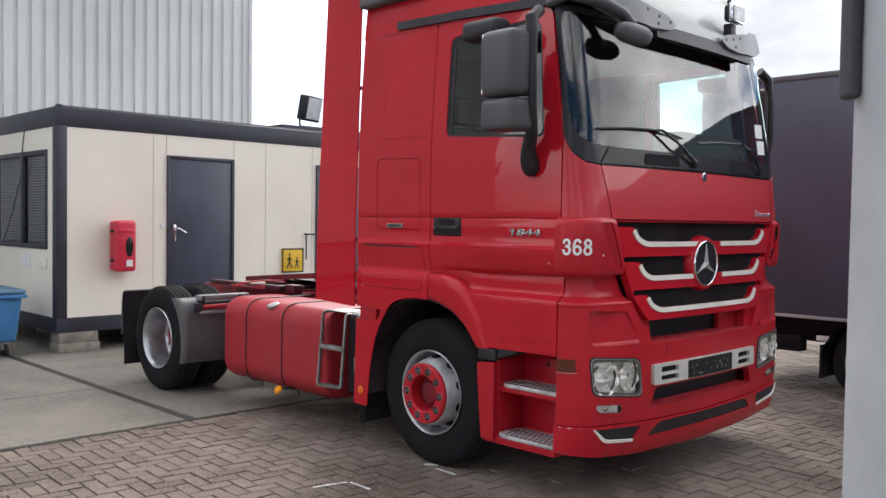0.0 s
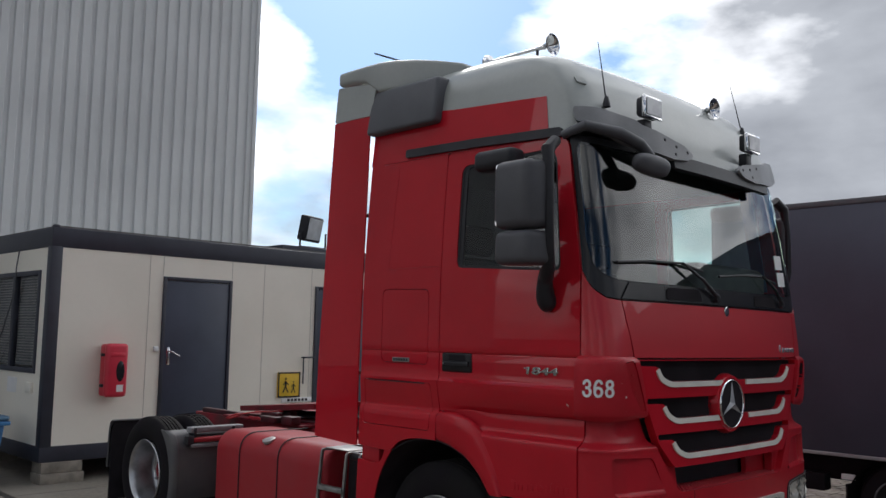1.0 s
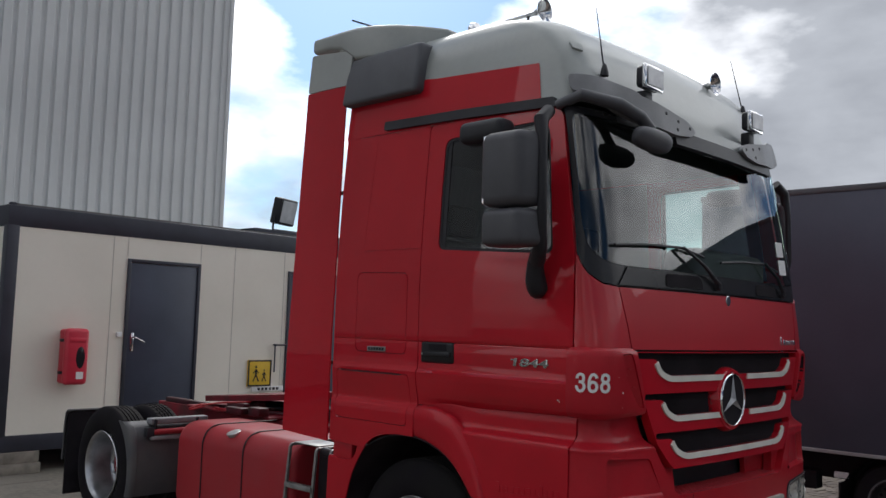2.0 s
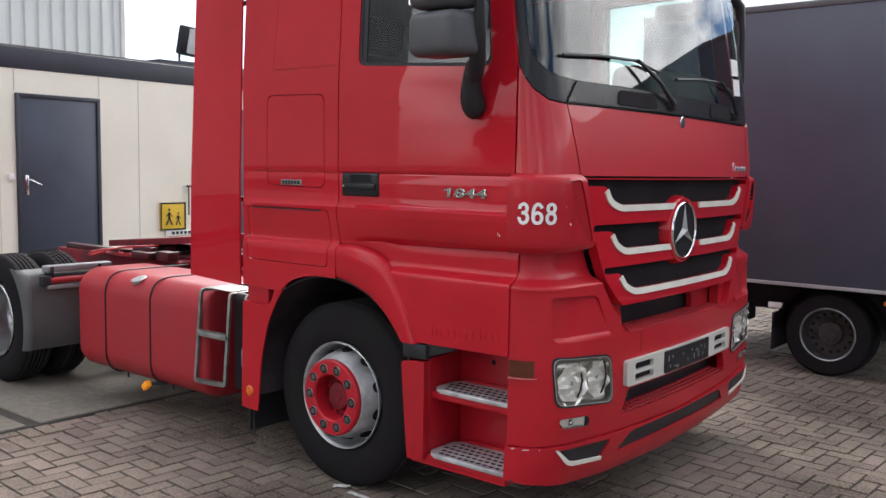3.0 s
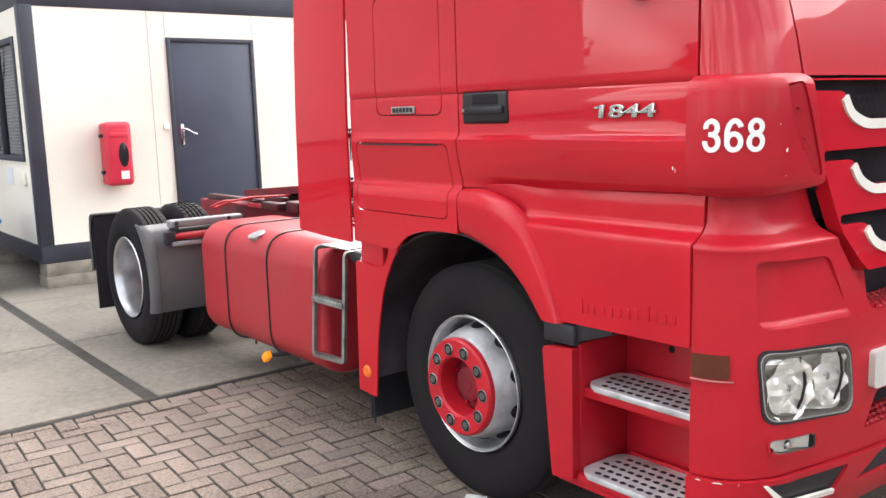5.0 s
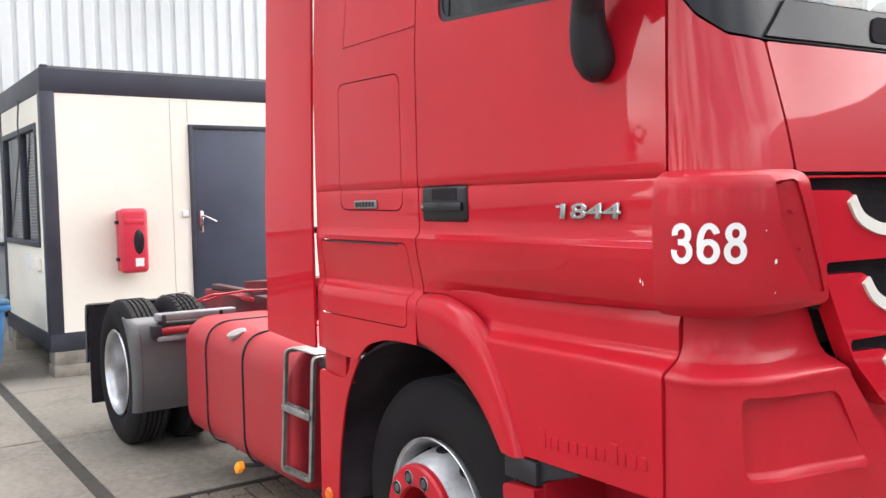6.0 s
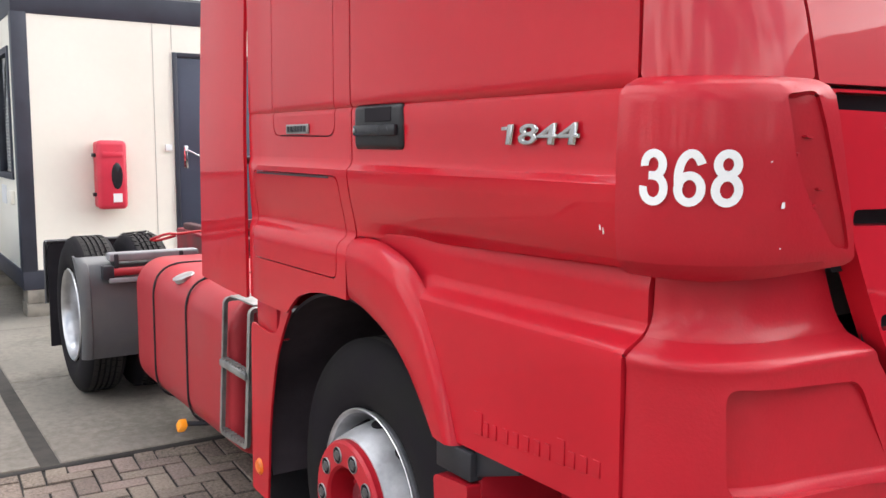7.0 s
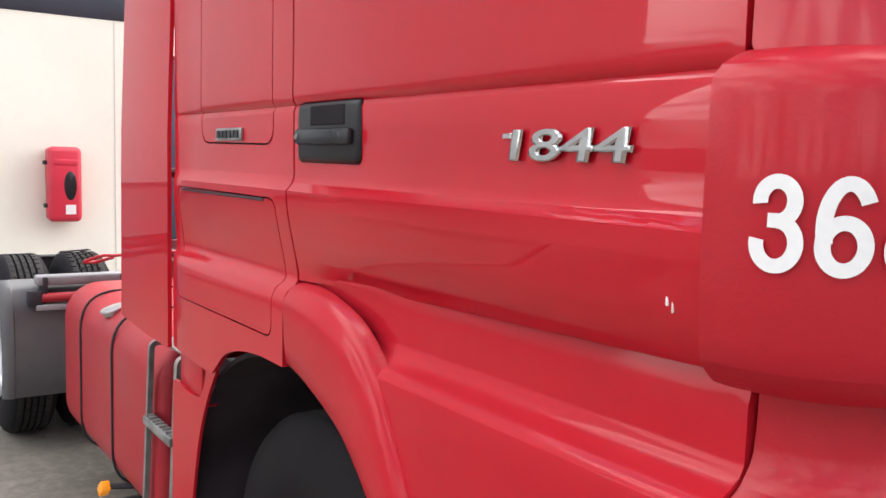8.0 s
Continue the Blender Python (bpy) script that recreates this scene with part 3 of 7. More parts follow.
# yellow sign with a white strip under it, on the cabin wall
sg = thing("warning_sign", (CX, 3.38, 0.80), "square yellow sign with black border and two dark shapes", "sign")
part("plate", box((CX - 0.012, 3.195, 0.865), (CX + 0.012, 3.565, 1.215), 0.004), YELLOW, sg)
bm = bmesh.new()
for lo, hi in (((3.195, 0.865), (3.565, 0.885)), ((3.195, 1.195), (3.565, 1.215)), ((3.195, 0.885), (3.215, 1.195)), ((3.545, 0.885), (3.565, 1.195))):
    box((CX + 0.012, lo[0], lo[1]), (CX + 0.016, hi[0], hi[1]), bm=bm)
part("border", bm, BLACK, sg)
for yy, zz, hh in ((3.32, 0.93, 0.20), (3.45, 0.93, 0.15)):
    bm = bmesh.new()
    for p, q, w in (((0, 0.45), (0, 0.82), 0.030), ((0, 0.45), (-0.22, 0.0), 0.018), ((0, 0.45), (0.22, 0.0), 0.018), ((-0.22, 0.55), (0, 0.78), 0.013), ((0, 0.78), (0.24, 0.55), 0.013), ((0, 0.9), (0, 1.05), 0.024)):
        a, c = Vector((CX + 0.0135, yy + p[0] * hh, zz + p[1] * hh)), Vector((CX + 0.0135, yy + q[0] * hh, zz + q[1] * hh))
        d = Vector((0, (c - a).z, -(c - a).y)).normalized() * w * 0.5 * hh / 0.18
        t1 = Vector((0.002, 0, 0))
        f = [bm.verts.new(v + t1) for v in (a + d, c + d, c - d, a - d)]
        bm.faces.new(f)
    bmesh.ops.recalc_face_normals(bm, faces=bm.faces[:])
    part("dark_shape", bm, BLACK, sg)
strip = part("text_strip", box((CX - 0.012, 3.27, 0.795), (CX + 0.008, 3.78, 0.86), 0.003), WHITE, sg, "white strip with dark bars")
each("text_bar", [box((CX + 0.008, 3.36 + 0.06 * k, 0.81), (CX + 0.011, 3.40 + 0.06 * k, 0.845)) for k in range(6)], BLACK, strip)

# floodlight and clutter on the cabin roof
fl = thing("floodlight", (-7.4, 4.25, CT), "dark floodlight on a bracket on the cabin roof", "floodlight")
turn = Matrix.Translation((-7.45, 4.45, 3.42)) @ Matrix.Rotation(radians(-4), 4, "X") @ Matrix.Rotation(radians(10), 4, "Y") @ Matrix.Rotation(radians(18), 4, "Z") @ Matrix.Scale(1.08, 4)
part("housing", box((-0.09, -0.20, -0.19), (0.06, 0.20, 0.19), 0.03, 2, m=turn), BLACK, fl)
part("lens", box((0.062, -0.165, -0.155), (0.072, 0.165, 0.155), 0.004, 1, m=turn), GALV, fl)
part("bracket", tube(bend([(-7.40, 4.22, 3.36), (-7.40, 4.20, 3.12), (-7.40, 4.70, 3.12), (-7.40, 4.70, 3.36)], 0.04), 0.016), BLACK, fl)
part("foot", box((-7.5, 4.35, CT), (-7.3, 4.55, 3.12), 0.01), BLACK, fl)
whole("roof_pallet", box((-8.2, 3.75, CT + 0.03), (-7.2, 5.6, CT + 0.17), 0.01), DARK_FRAME, "dark flat crate lying on the cabin roof", "crate")

# blue bin on castors
bn = thing("wheeled_bin", (-6.85, -0.78, 0), "blue plastic wheeled bin with a closed lid", "bin")
b = box((-7.25, -1.22, 0.17), (-6.42, -0.33, 0.70), 0.04, 3)
for v in b.verts:
    k = (0.70 - v.co.z) / 0.53
    v.co.x += (-6.83 - v.co.x) * 0.12 * k
    v.co.y += (-0.78 - v.co.y) * 0.12 * k
body = part("body", b, BIN_BLUE, bn)
part("rim", box((-7.29, -1.26, 0.68), (-6.38, -0.29, 0.725), 0.015), BIN_BLUE, body)
part("lid", box((-7.28, -1.25, 0.73), (-6.39, -0.30, 0.785), 0.025, 3), BIN_LID, bn)
for xx in (-7.1, -6.58):
    for yy in (-1.08, -0.48):
        part("castor", lathe([(0.0, -0.02), (0.075, -0.02), (0.075, 0.02), (0.0, 0.02)], (xx, yy, 0.075), "y", 20), BLACK, bn)
        part("castor_fork", box((xx - 0.02, yy - 0.035, 0.075), (xx + 0.02, yy + 0.035, 0.19), 0.005), GALV, bn)

# galvanised barrier behind the bin
rail = thing("guard_rail", (-9.2, -1.0, 0), "galvanised steel guard rail in front of the hall", "guard rail")
b = bmesh.new()
prof = [(0.0, 0.28), (0.05, 0.31), (0.05, 0.36), (0.0, 0.40), (0.0, 0.46), (0.05, 0.50), (0.05, 0.55), (0.0, 0.58)]
ra = [b.verts.new((-9.25 + dx, -12.0, zz)) for dx, zz in prof]
rb = [b.verts.new((-9.25 + dx, 0.36, zz)) for dx, zz in prof]
for k in range(len(prof) - 1):
    b.faces.new((ra[k], rb[k], rb[k + 1], ra[k + 1]))
bmesh.ops.solidify(b, geom=b.faces[:], thickness=0.006)
part("beam", b, GALV, rail, smooth=False)
for yy in (0.15, -2.0, -4.5, -7, -9.5):
    part("post", box((-9.40, yy - 0.05, -0.02), (-9.27, yy + 0.05, 0.60), 0.006), GALV, rail)

# steel post with a brown buffer beside the start of the way
gp = thing("steel_post", (3.9, -2.76, 0), "light grey painted steel post beside the drive", "post")
lean = Matrix.Translation((3.815, -2.754, 0)) @ Matrix.Rotation(radians(-0.4), 4, "X") @ Matrix.Rotation(radians(45), 4, "Z")
part("shaft", box((0.0, -0.05, 0.0), (0.16, 0.11, 2.6), 0.006, 2, m=lean), POST_GREY, gp)
b = box((-0.022, 0.078, 1.825), (0.0, 0.112, 2.45), 0.008, 3, m=lean)
part("buffer", b, BROWN, gp, "dark brown rubber buffer")
part("foot_plate", box((-0.06, -0.10, -0.004), (0.22, 0.17, 0.012), 0.002, 1, m=lean), GALV, gp)

# ---------------------------------------------------------------- box lorry behind the truck
lorry = thing("box_lorry", (3.5, 5.75, 0), "dark blue box lorry parked behind the red truck", "lorry")
bx = part("box_body", box((-0.53, 4.5, 0.77), (7.6, 7.0, 3.10), 0.02, 2), BOX_DARK, lorry, "plain dark blue box body")
part("top_rail", box((-0.535, 4.49, 3.06), (7.6, 4.53, 3.115), 0.008), GREY_PLASTIC, bx)
part("bottom_rail", box((-0.535, 4.488, 0.745), (7.6, 4.53, 0.775), 0.004), GALV, bx, "pale aluminium bottom rail")
part("subframe", box((-0.40, 4.75, 0.50), (7.6, 6.75, 0.745), 0.01), LINER, lorry)
part("underrun_bar", box((-0.30, 4.60, 0.40), (0.55, 4.75, 0.56), 0.01), LINER, lorry)
part("cab", box((7.7, 4.55, 0.45), (9.5, 6.95, 2.7), 0.15, 4), BOX_DARK, lorry)
for cx in (1.22, 6.9):
    for cy, dirn in ((4.56, 1), (6.94, -1)):
        w = part("wheel", lathe([(0.20, 0.0), (0.25, -0.008 * dirn), (0.33, 0.0), (0.355, 0.03 * dirn), (0.36, 0.12 * dirn), (0.36, 0.24 * dirn), (0.30, 0.27 * dirn)], (cx, cy, 0.358), "y", 44), TYRE, lorry, "dusty black lorry wheel")
        part("rim", lathe([(0.222, -0.004 * dirn), (0.205, -0.006 * dirn), (0.195, 0.04 * dirn), (0.188, 0.12 * dirn), (0.10, 0.13 * dirn), (0.095, 0.08 * dirn), (0.0, 0.08 * dirn)], (cx, cy, 0.358), "y", 44), LORRY_RIM, w)
        part("rim_edge", lathe([(0.226, -0.006 * dirn), (0.220, -0.012 * dirn), (0.212, -0.006 * dirn)], (cx, cy, 0.358), "y", 44), RIM_STEEL, w)
        for k in range(16):
            a = 2 * math.pi * k / 16
            part("rim_hole", lathe([(0.0, 0.116 * dirn), (0.014, 0.116 * dirn)], (cx + 0.163 * math.cos(a), cy, 0.358 + 0.163 * math.sin(a)), "y", 12), LINER, w)
    b = bmesh.new()
    arc = [(0.43 * math.cos(radians(a)), 0.43 * math.sin(radians(a))) for a in range(0, 181, 12)]
    ra, rb = [b.verts.new((cx + p, 4.50, 0.36 + q * 0.92)) for p, q in arc], [b.verts.new((cx + p, 4.95, 0.36 + q * 0.92)) for p, q in arc]
    for k in range(len(arc) - 1):
        b.faces.new((ra[k], rb[k], rb[k + 1], ra[k + 1]))
    bmesh.ops.solidify(b, geom=b.faces[:], thickness=0.01)
    part("mudguard", b, LINER, lorry)
    part("mud_flap", box((cx - 0.45, 4.52, 0.18), (cx - 0.43, 4.92, 0.50)), LINER, lorry)
part("side_marker", box((1.65, 4.49, 0.655), (1.75, 4.512, 0.688), 0.004), AMBER, lorry)
part("side_guard", box((1.68, 4.51, 0.29), (6.3, 4.55, 0.375), 0.006), GALV, lorry)
part("side_guard", box((1.68, 4.51, 0.50), (6.3, 4.55, 0.585), 0.006), LINER, lorry)
part("axle_beam", tube([(1.22, 4.8, 0.36), (1.22, 6.7, 0.36)], 0.07), LINER, lorry)
part("hinge_plate", box((0.72, 4.55, 0.535), (0.84, 4.58, 0.585), 0.005), WHITE, lorry)

# ---------------------------------------------------------------- the red truck
truck = thing("tractor_truck", (0, 1.25, 0), "red two-axle tractor truck with a grey high roof", "truck")
X1 = curve([(0.2, 1.112), (0.5, 1.12), (1.2, 1.125), (2.12, 1.137), (2.5, 1.088), (2.86, 1.02), (3.0, 0.97), (3.2, 0.90), (3.35, 0.78), (3.45, 0.62), (3.52, 0.38), (3.58, 0.10), (3.64, -0.28)])
XF = curve([(0.24, 1.30), (0.30, 1.34), (0.42, 1.37), (0.6, 1.385), (0.95, 1.383), (1.1, 1.374), (1.25, 1.362), (1.4, 1.356), (1.6, 1.360), (1.68, 1.359), (1.78, 1.350), (1.97, 1.321), (2.1, 1.303), (2.5, 1.244), (2.9, 1.165), (3.0, 1.15), (3.1, 1.115), (3.25, 1.05), (3.38, 0.95), (3.45, 0.86), (3.52, 0.64), (3.58, 0.32), (3.64, -0.08)])
YS = curve([(0.24, 0.03), (0.31, 0.006), (0.36, 0.0), (2.1, 0.0), (2.5, 0.020), (2.9, 0.048), (3.2, 0.080), (3.35, 0.105), (3.42, 0.13), (3.48, 0.17), (3.53, 0.23), (3.58, 0.34), (3.62, 0.50), (3.64, 0.68)])
RY, L = 0.24, 0.38
SC = L + 1.25 - RY
FY = L - RY      # a place y on the front lies at s = y + FY


def S(s, z, off=0.0):
    """The cab's outer skin: s runs along the right side (below 0), round the corner and across the front."""
    if s > SC:
        p = S(2 * SC - s, z)
        return Vector((p.x, 2.5 - p.y, p.z))
    x1, ys = X1(z), YS(z)
    bow = lambda y: 0.05 * ((1.25 - y) / 1.0) ** 2
    if s <= 0:
        return Vector((x1 + s, ys, z))
    if s < L:
        a = s / L * math.pi / 2
        xe = XF(z) - bow(ys + RY)
        return Vector((x1 + (xe - x1) * math.sin(a) ** 0.92, ys + RY * (1 - math.cos(a) ** 0.92), z))
    y = ys + RY + (s - L) * (1.25 - ys - RY) / (SC - L)
    return Vector((XF(z) - bow(y), y, z))


def SN(s, z, off):
    """The same, moved out by off."""
    e = 0.004
    n = (S(s + e, z) - S(s - e, z)).cross(S(s, z + e) - S(s, z - e)).normalized()
    return S(s, z) + n * off


def side(prof):
    """A side panel's surface over (x, z); prof(z): how far it lies inside the skin."""
    return lambda x, z: Vector((x, YS(z) + prof(z), z))


DOOR_ROWS = (1.33, 1.318, 1.222, 1.235, 1.212, 1.203, 1.195, 1.186, 1.175, 1.70, 1.68, 1.668, 1.661, 1.65, 1.52, 1.505, 1.49, 1.46, 1.42, 1.38, 1.35, 1.32, 1.30, 1.27, 1.24)
door_prof = curve([(0.80, -0.006), (1.175, -0.010), (1.186, -0.008), (1.195, 0.001), (1.203, 0.015), (1.212, 0.030), (1.222, 0.043), (1.235, 0.0495), (1.27, 0.050), (1.30, 0.050), (1.318, 0.050), (1.33, 0.040), (1.35, 0.018), (1.39, -0.002), (1.46, -0.017), (1.49, -0.018), (1.507, 0.003), (1.52, 0.006), (1.65, 0.004), (1.661, 0.010), (1.668, 0.003), (1.680, 0.0005), (1.70, 0.0), (3.3, 0.0)])
rear_prof = curve([(0.80, -0.014), (1.24, -0.0165), (1.262, -0.0155), (1.278, -0.010), (1.288, -0.001), (1.296, 0.011), (1.304, 0.0165), (1.32, 0.016), (1.35, 0.011), (1.40, 0.0), (1.44, -0.008), (1.47, -0.012), (1.49, -0.0125), (1.507, 0.003), (1.52, 0.005), (1.65, 0.003), (1.661, 0.009), (1.668, 0.002), (1.68, 0.0), (3.3, 0.0)])


def rear_side(x, z):
    """The panel behind the door: its mouldings die away towards the rear edge."""
    w = max(0.0, min(1.0, (x + 0.69) / 0.10))
    return Vector((x, YS(z) + rear_prof(z) * (0.3 + 0.7 * w) - 0.004 * (1 - w), z))


def door_side(prof, back, x0=0.06):
    """A door's surface: towards its rear edge the tuck fades into that of the panel behind."""
    def f(x, z):
        w = max(0.0, min(1.0, (x - x0) / 0.32))
        w = w * w * (3 - 2 * w)
        return Vector((x, YS(z) + back(z) * (1 - w) + prof(z) * w, z))
    return f


def both(name, bm, material, parents, label="", **kw):
    """A part on the right side and its mirror image on the left; parents: one, or one a side."""
    pr, pl = parents if isinstance(parents, tuple) else (parents, parents)
    other = mirrored(bm)
    return part(name, bm, material, pr, label, **kw), part(name, other, material, pl, label, **kw)


# doors, with the window opening
door_line = bend([(0.060, 1.306), (1.112, 1.338), (1.112, 1.655), (1.131, 1.672), (1.131, 2.13), (1.008, 2.915), (0.06, 2.935)], [0, 0, 0.01, 0.01, 0.05, 0.10, 0.06], close=True)
win_line = bend([(0.190, 2.185), (1.0, 2.135), (0.935, 2.845), (0.190, 2.825)], [0.05, 0.05, 0.10, 0.06], close=True)
bm = skin(door_line, door_side(door_prof, lambda z: rear_prof(max(z, 1.306)), 0.02), [win_line], rows=DOOR_ROWS, cols=(0.072, 0.085, 1.095, 1.105), step=0.05)
doors = both("door", bm, RED, truck, "glossy red cab door, shut")
ring = bend([(0.205, 2.20), (0.985, 2.152), (0.922, 2.83), (0.205, 2.81)], [0.05, 0.05, 0.09, 0.05], close=True)
bm = skin(win_line, side(lambda z: 0.006), [ring], step=0.06, lip=0.03)
both("window_seal", bm, BLACK, doors)
bm = skin(ring, side(lambda z: 0.014), step=0.12, lip=0.0)
for ob in both("window_glass", bm, DOOR_GLASS, doors, "dark tinted door glass"):
    ob.visible_shadow = False
bm = skin(bend([(0.205, 2.20), (0.235, 2.20), (0.235, 2.81), (0.205, 2.81)], 0.01, close=True), side(lambda z: 0.010), lip=0.01)
both("guide_rail", bm, BLACK, doors)
# door handles
bm = box((0.083, -0.005, 1.546), (0.338, 0.02, 1.664), 0.016, 3)
hdl = both("handle_plate", bm, HANDLE_BLACK, doors, "black recessed door handle")
bm = box((0.100, -0.017, 1.582), (0.322, -0.0035, 1.612), 0.006, 2)
both("grip", bm, BLACK_GLOSS, hdl)
bm = box((0.150, -0.0065, 1.618), (0.290, -0.0035, 1.655), 0.002, 1)
both("finger_recess", bm, LINER, hdl)
both("lock", lathe([(0.0, -0.0195), (0.006, -0.019), (0.007, -0.005)], (0.112, 0, 1.597), "y", 14), ALU_OLD, hdl)
# model number on the door
def on_side(b, x, z, y, slant=0.0, width=None):
    """Stands letters upright on the right side; the row of letters runs along x."""
    if width:
        k = width / max(v.co.x for v in b.verts)
        b.transform(Matrix.Diagonal((k, 1, 1, 1)))
    for v in b.verts:
        v.co = Vector((x + v.co.x + slant * v.co.y, y - v.co.z, z + v.co.y))
    return b


num = letters("1844", 0.056, 0.0005, -0.0004, 1.0, 0.0026)
top = max(v.co.y for v in num.verts)
stem = min(v.co.x for v in num.verts if v.co.y > 0.9 * top)
box((stem - 0.0095, top - 0.0135, -0.0015), (stem + 0.003, top - 0.0055, 0.0015), 0.0008, 1, bm=num)
part("model_number", on_side(num, 0.759, 1.562, -0.001, 0.20, 0.226), BADGE_CHROME, doors[0], "chrome model number 1844")
part("chip", box((1.052, -0.0075, 1.405), (1.056, -0.0045, 1.425), 0.001, 1), WHITE, doors[0], "small chip in the paint")
for x0, z0, w, h in ((1.046, 1.428, 0.003, 0.010), (1.060, 1.398, 0.0025, 0.016), (1.041, 1.412, 0.004, 0.004), (1.063, 1.420, 0.002, 0.006)):
    part("chip", box((x0, -0.0065, z0), (x0 + w, -0.0035, z0 + h), 0.0008, 1), SILVER_TRIM, doors[0])

# side skirts under the doors
skirt = bend([(0.590, 0.870), (1.121, 0.875), (1.121, 1.185), (1.125, 1.225), (1.125, 1.345), (0.075, 1.330), (0.075, 1.285), (0.20, 1.28), (0.34, 1.245), (0.43, 1.165), (0.52, 1.02)], [0.01, 0.01, 0.01, 0.01, 0.0, 0.0, 0.0, 0.02, 0.03, 0.04, 0.04], close=True)
skirt_prof = lambda z: door_prof(min(z, 1.30)) + 0.25 * max(0.0, z - 1.30)
bm = skin(skirt, door_side(skirt_prof, lambda z: 0.004 + 0.030 * max(0.0, min(1.0, (z - 1.19) / 0.06)), 0.20), rows=DOOR_ROWS, step=0.045)
skirts = both("side_skirt", bm, RED_SATIN, truck)
bars = []
for k, w in enumerate((0.030, 0.018, 0.012, 0.018, 0.018, 0.018, 0.018, 0.015, 0.024, 0.018, 0.018, 0.018)):
    x = 0.668 + 0.0352 * k
    bars.append(box((x, -0.0105, 0.914 + 0.0022 * k), (x + w, -0.0055, 0.914 + 0.0022 * k + (0.052 if k in (0, 8) else 0.033)), 0.001, 1))
each("raised_bar", bars, RED_SATIN, skirts[0])

# rear side panels with two lockers
arch = [(-0.69, 1.030), (-0.37, 1.018), (-0.335, 1.045), (-0.285, 1.085), (-0.20, 1.112), (-0.08, 1.127), (0.054, 1.126)]
lock_up = bend([(-0.49, 1.59), (-0.047, 1.585), (-0.047, 2.055), (-0.485, 2.065)], 0.045, close=True)
lock_lo = bend([(-0.645, 1.180), (-0.006, 1.180), (-0.006, 1.468), (-0.645, 1.470)], 0.03, close=True)
grow = lambda lo, d: [(p[0] + (d if p[0] > sum(q[0] for q in lo) / len(lo) else -d), p[1] + (d if p[1] > sum(q[1] for q in lo) / len(lo) else -d)) for p in lo]
bm = skin(bend(arch, 0.05, 4) + [Vector(p) for p in ((0.054, 2.935), (-0.69, 2.935))], rear_side, [grow(lock_up, 0.004), grow(lock_lo, 0.004)], rows=DOOR_ROWS + (1.24, 1.262, 1.278, 1.288, 1.296, 1.304, 1.32, 1.40, 1.44), cols=(-0.68, -0.67, -0.66, -0.63, -0.615, 0.005, 0.02, 0.035, 0.045), step=0.05, lip=0.012)
quarters = both("rear_side_panel", bm, RED, truck, "glossy red side panel behind the door")
both("locker_backing", skin([(-0.665, 1.16), (0.05, 1.16), (0.05, 2.10), (-0.665, 2.10)], side(lambda z: 0.035), step=0.2, lip=0.0), LINER, quarters)
both("upper_locker", skin(lock_up, rear_side, rows=DOOR_ROWS, step=0.06, lip=0.02), RED, quarters)
both("lower_locker", skin(lock_lo, rear_side, rows=DOOR_ROWS + (1.24, 1.262, 1.278, 1.288, 1.296, 1.304, 1.32, 1.40, 1.44), step=0.06, lip=0.02), RED, quarters)
both("locker_slit", box((-0.60, -0.0150, 1.463), (-0.06, -0.008, 1.4685), 0.001, 1), BLACK, quarters)
both("side_badge", box((-0.375, -0.004, 1.592), (-0.215, 0.004, 1.621), 0.002, 1), ALU_OLD, quarters, "small silver badge with dark bars")
bars = []
for k in range(6):
    bars.append(box((-0.362 + 0.024 * k, -0.0065, 1.598), (-0.346 + 0.024 * k, -0.004, 1.615)))
each("badge_bar", bars, BLACK, quarters[0])
bm = skin(bend([(-0.45, 2.20), (0.05, 2.20), (0.05, 2.206), (-0.44, 2.206)], 0.002, close=True), side(lambda z: -0.004), lip=0.006)
both("pressed_bead", bm, RED, quarters)
both("pressed_bead", skin(bend([(-0.455, 2.205), (-0.443, 2.205), (-0.40, 2.88), (-0.412, 2.88)], 0.002, close=True), side(lambda z: -0.001), lip=0.003), RED, quarters)

# wheel arch flares and rear fender columns
f_in = bend([(0.062, 1.126), (0.17, 1.108), (0.30, 1.058), (0.40, 0.982), (0.468, 0.905), (0.503, 0.862)], 0.06)
f_out = bend([(0.060, 1.303), (0.20, 1.306), (0.36, 1.262), (0.455, 1.175), (0.545, 1.03), (0.605, 0.862)], 0.07)


def along(line, w):
    """The point at a share w of a line's length."""
    steps = [(q - p).length for p, q in zip(line, line[1:])]
    left = w * sum(steps)
    for p, q, d in zip(line, line[1:], steps):
        if left <= d + 1e-9:
            return p.lerp(q, left / d)
        left -= d
    return line[-1]


across = [(0.0, 0.03), (0.0, -0.004), (0.03, -0.014), (0.08, -0.020), (0.30, -0.024), (0.58, -0.027), (0.72, -0.0275), (0.82, -0.023), (0.90, -0.014), (0.96, -0.002), (1.0, 0.018)]
bm, last = bmesh.new(), None
for k in range(29):
    p, q = along(f_in, k / 28), along(f_out, k / 28)
    rise = 0.008 * (1 - max(0.0, min(1.0, (q.x - 0.06) / 0.18)))
    row = [bm.verts.new((p.x + (q.x - p.x) * v, y + rise, p.y + (q.y - p.y) * v)) for v, y in across]
    if last:
        for j in range(len(row) - 1):
            bm.faces.new((last[j], row[j], row[j + 1], last[j + 1]))
    last = row
bmesh.ops.recalc_face_normals(bm, faces=bm.faces[:])
both("wheel_arch_flare", bm, RED_SATIN, truck, "red wheel arch flare")
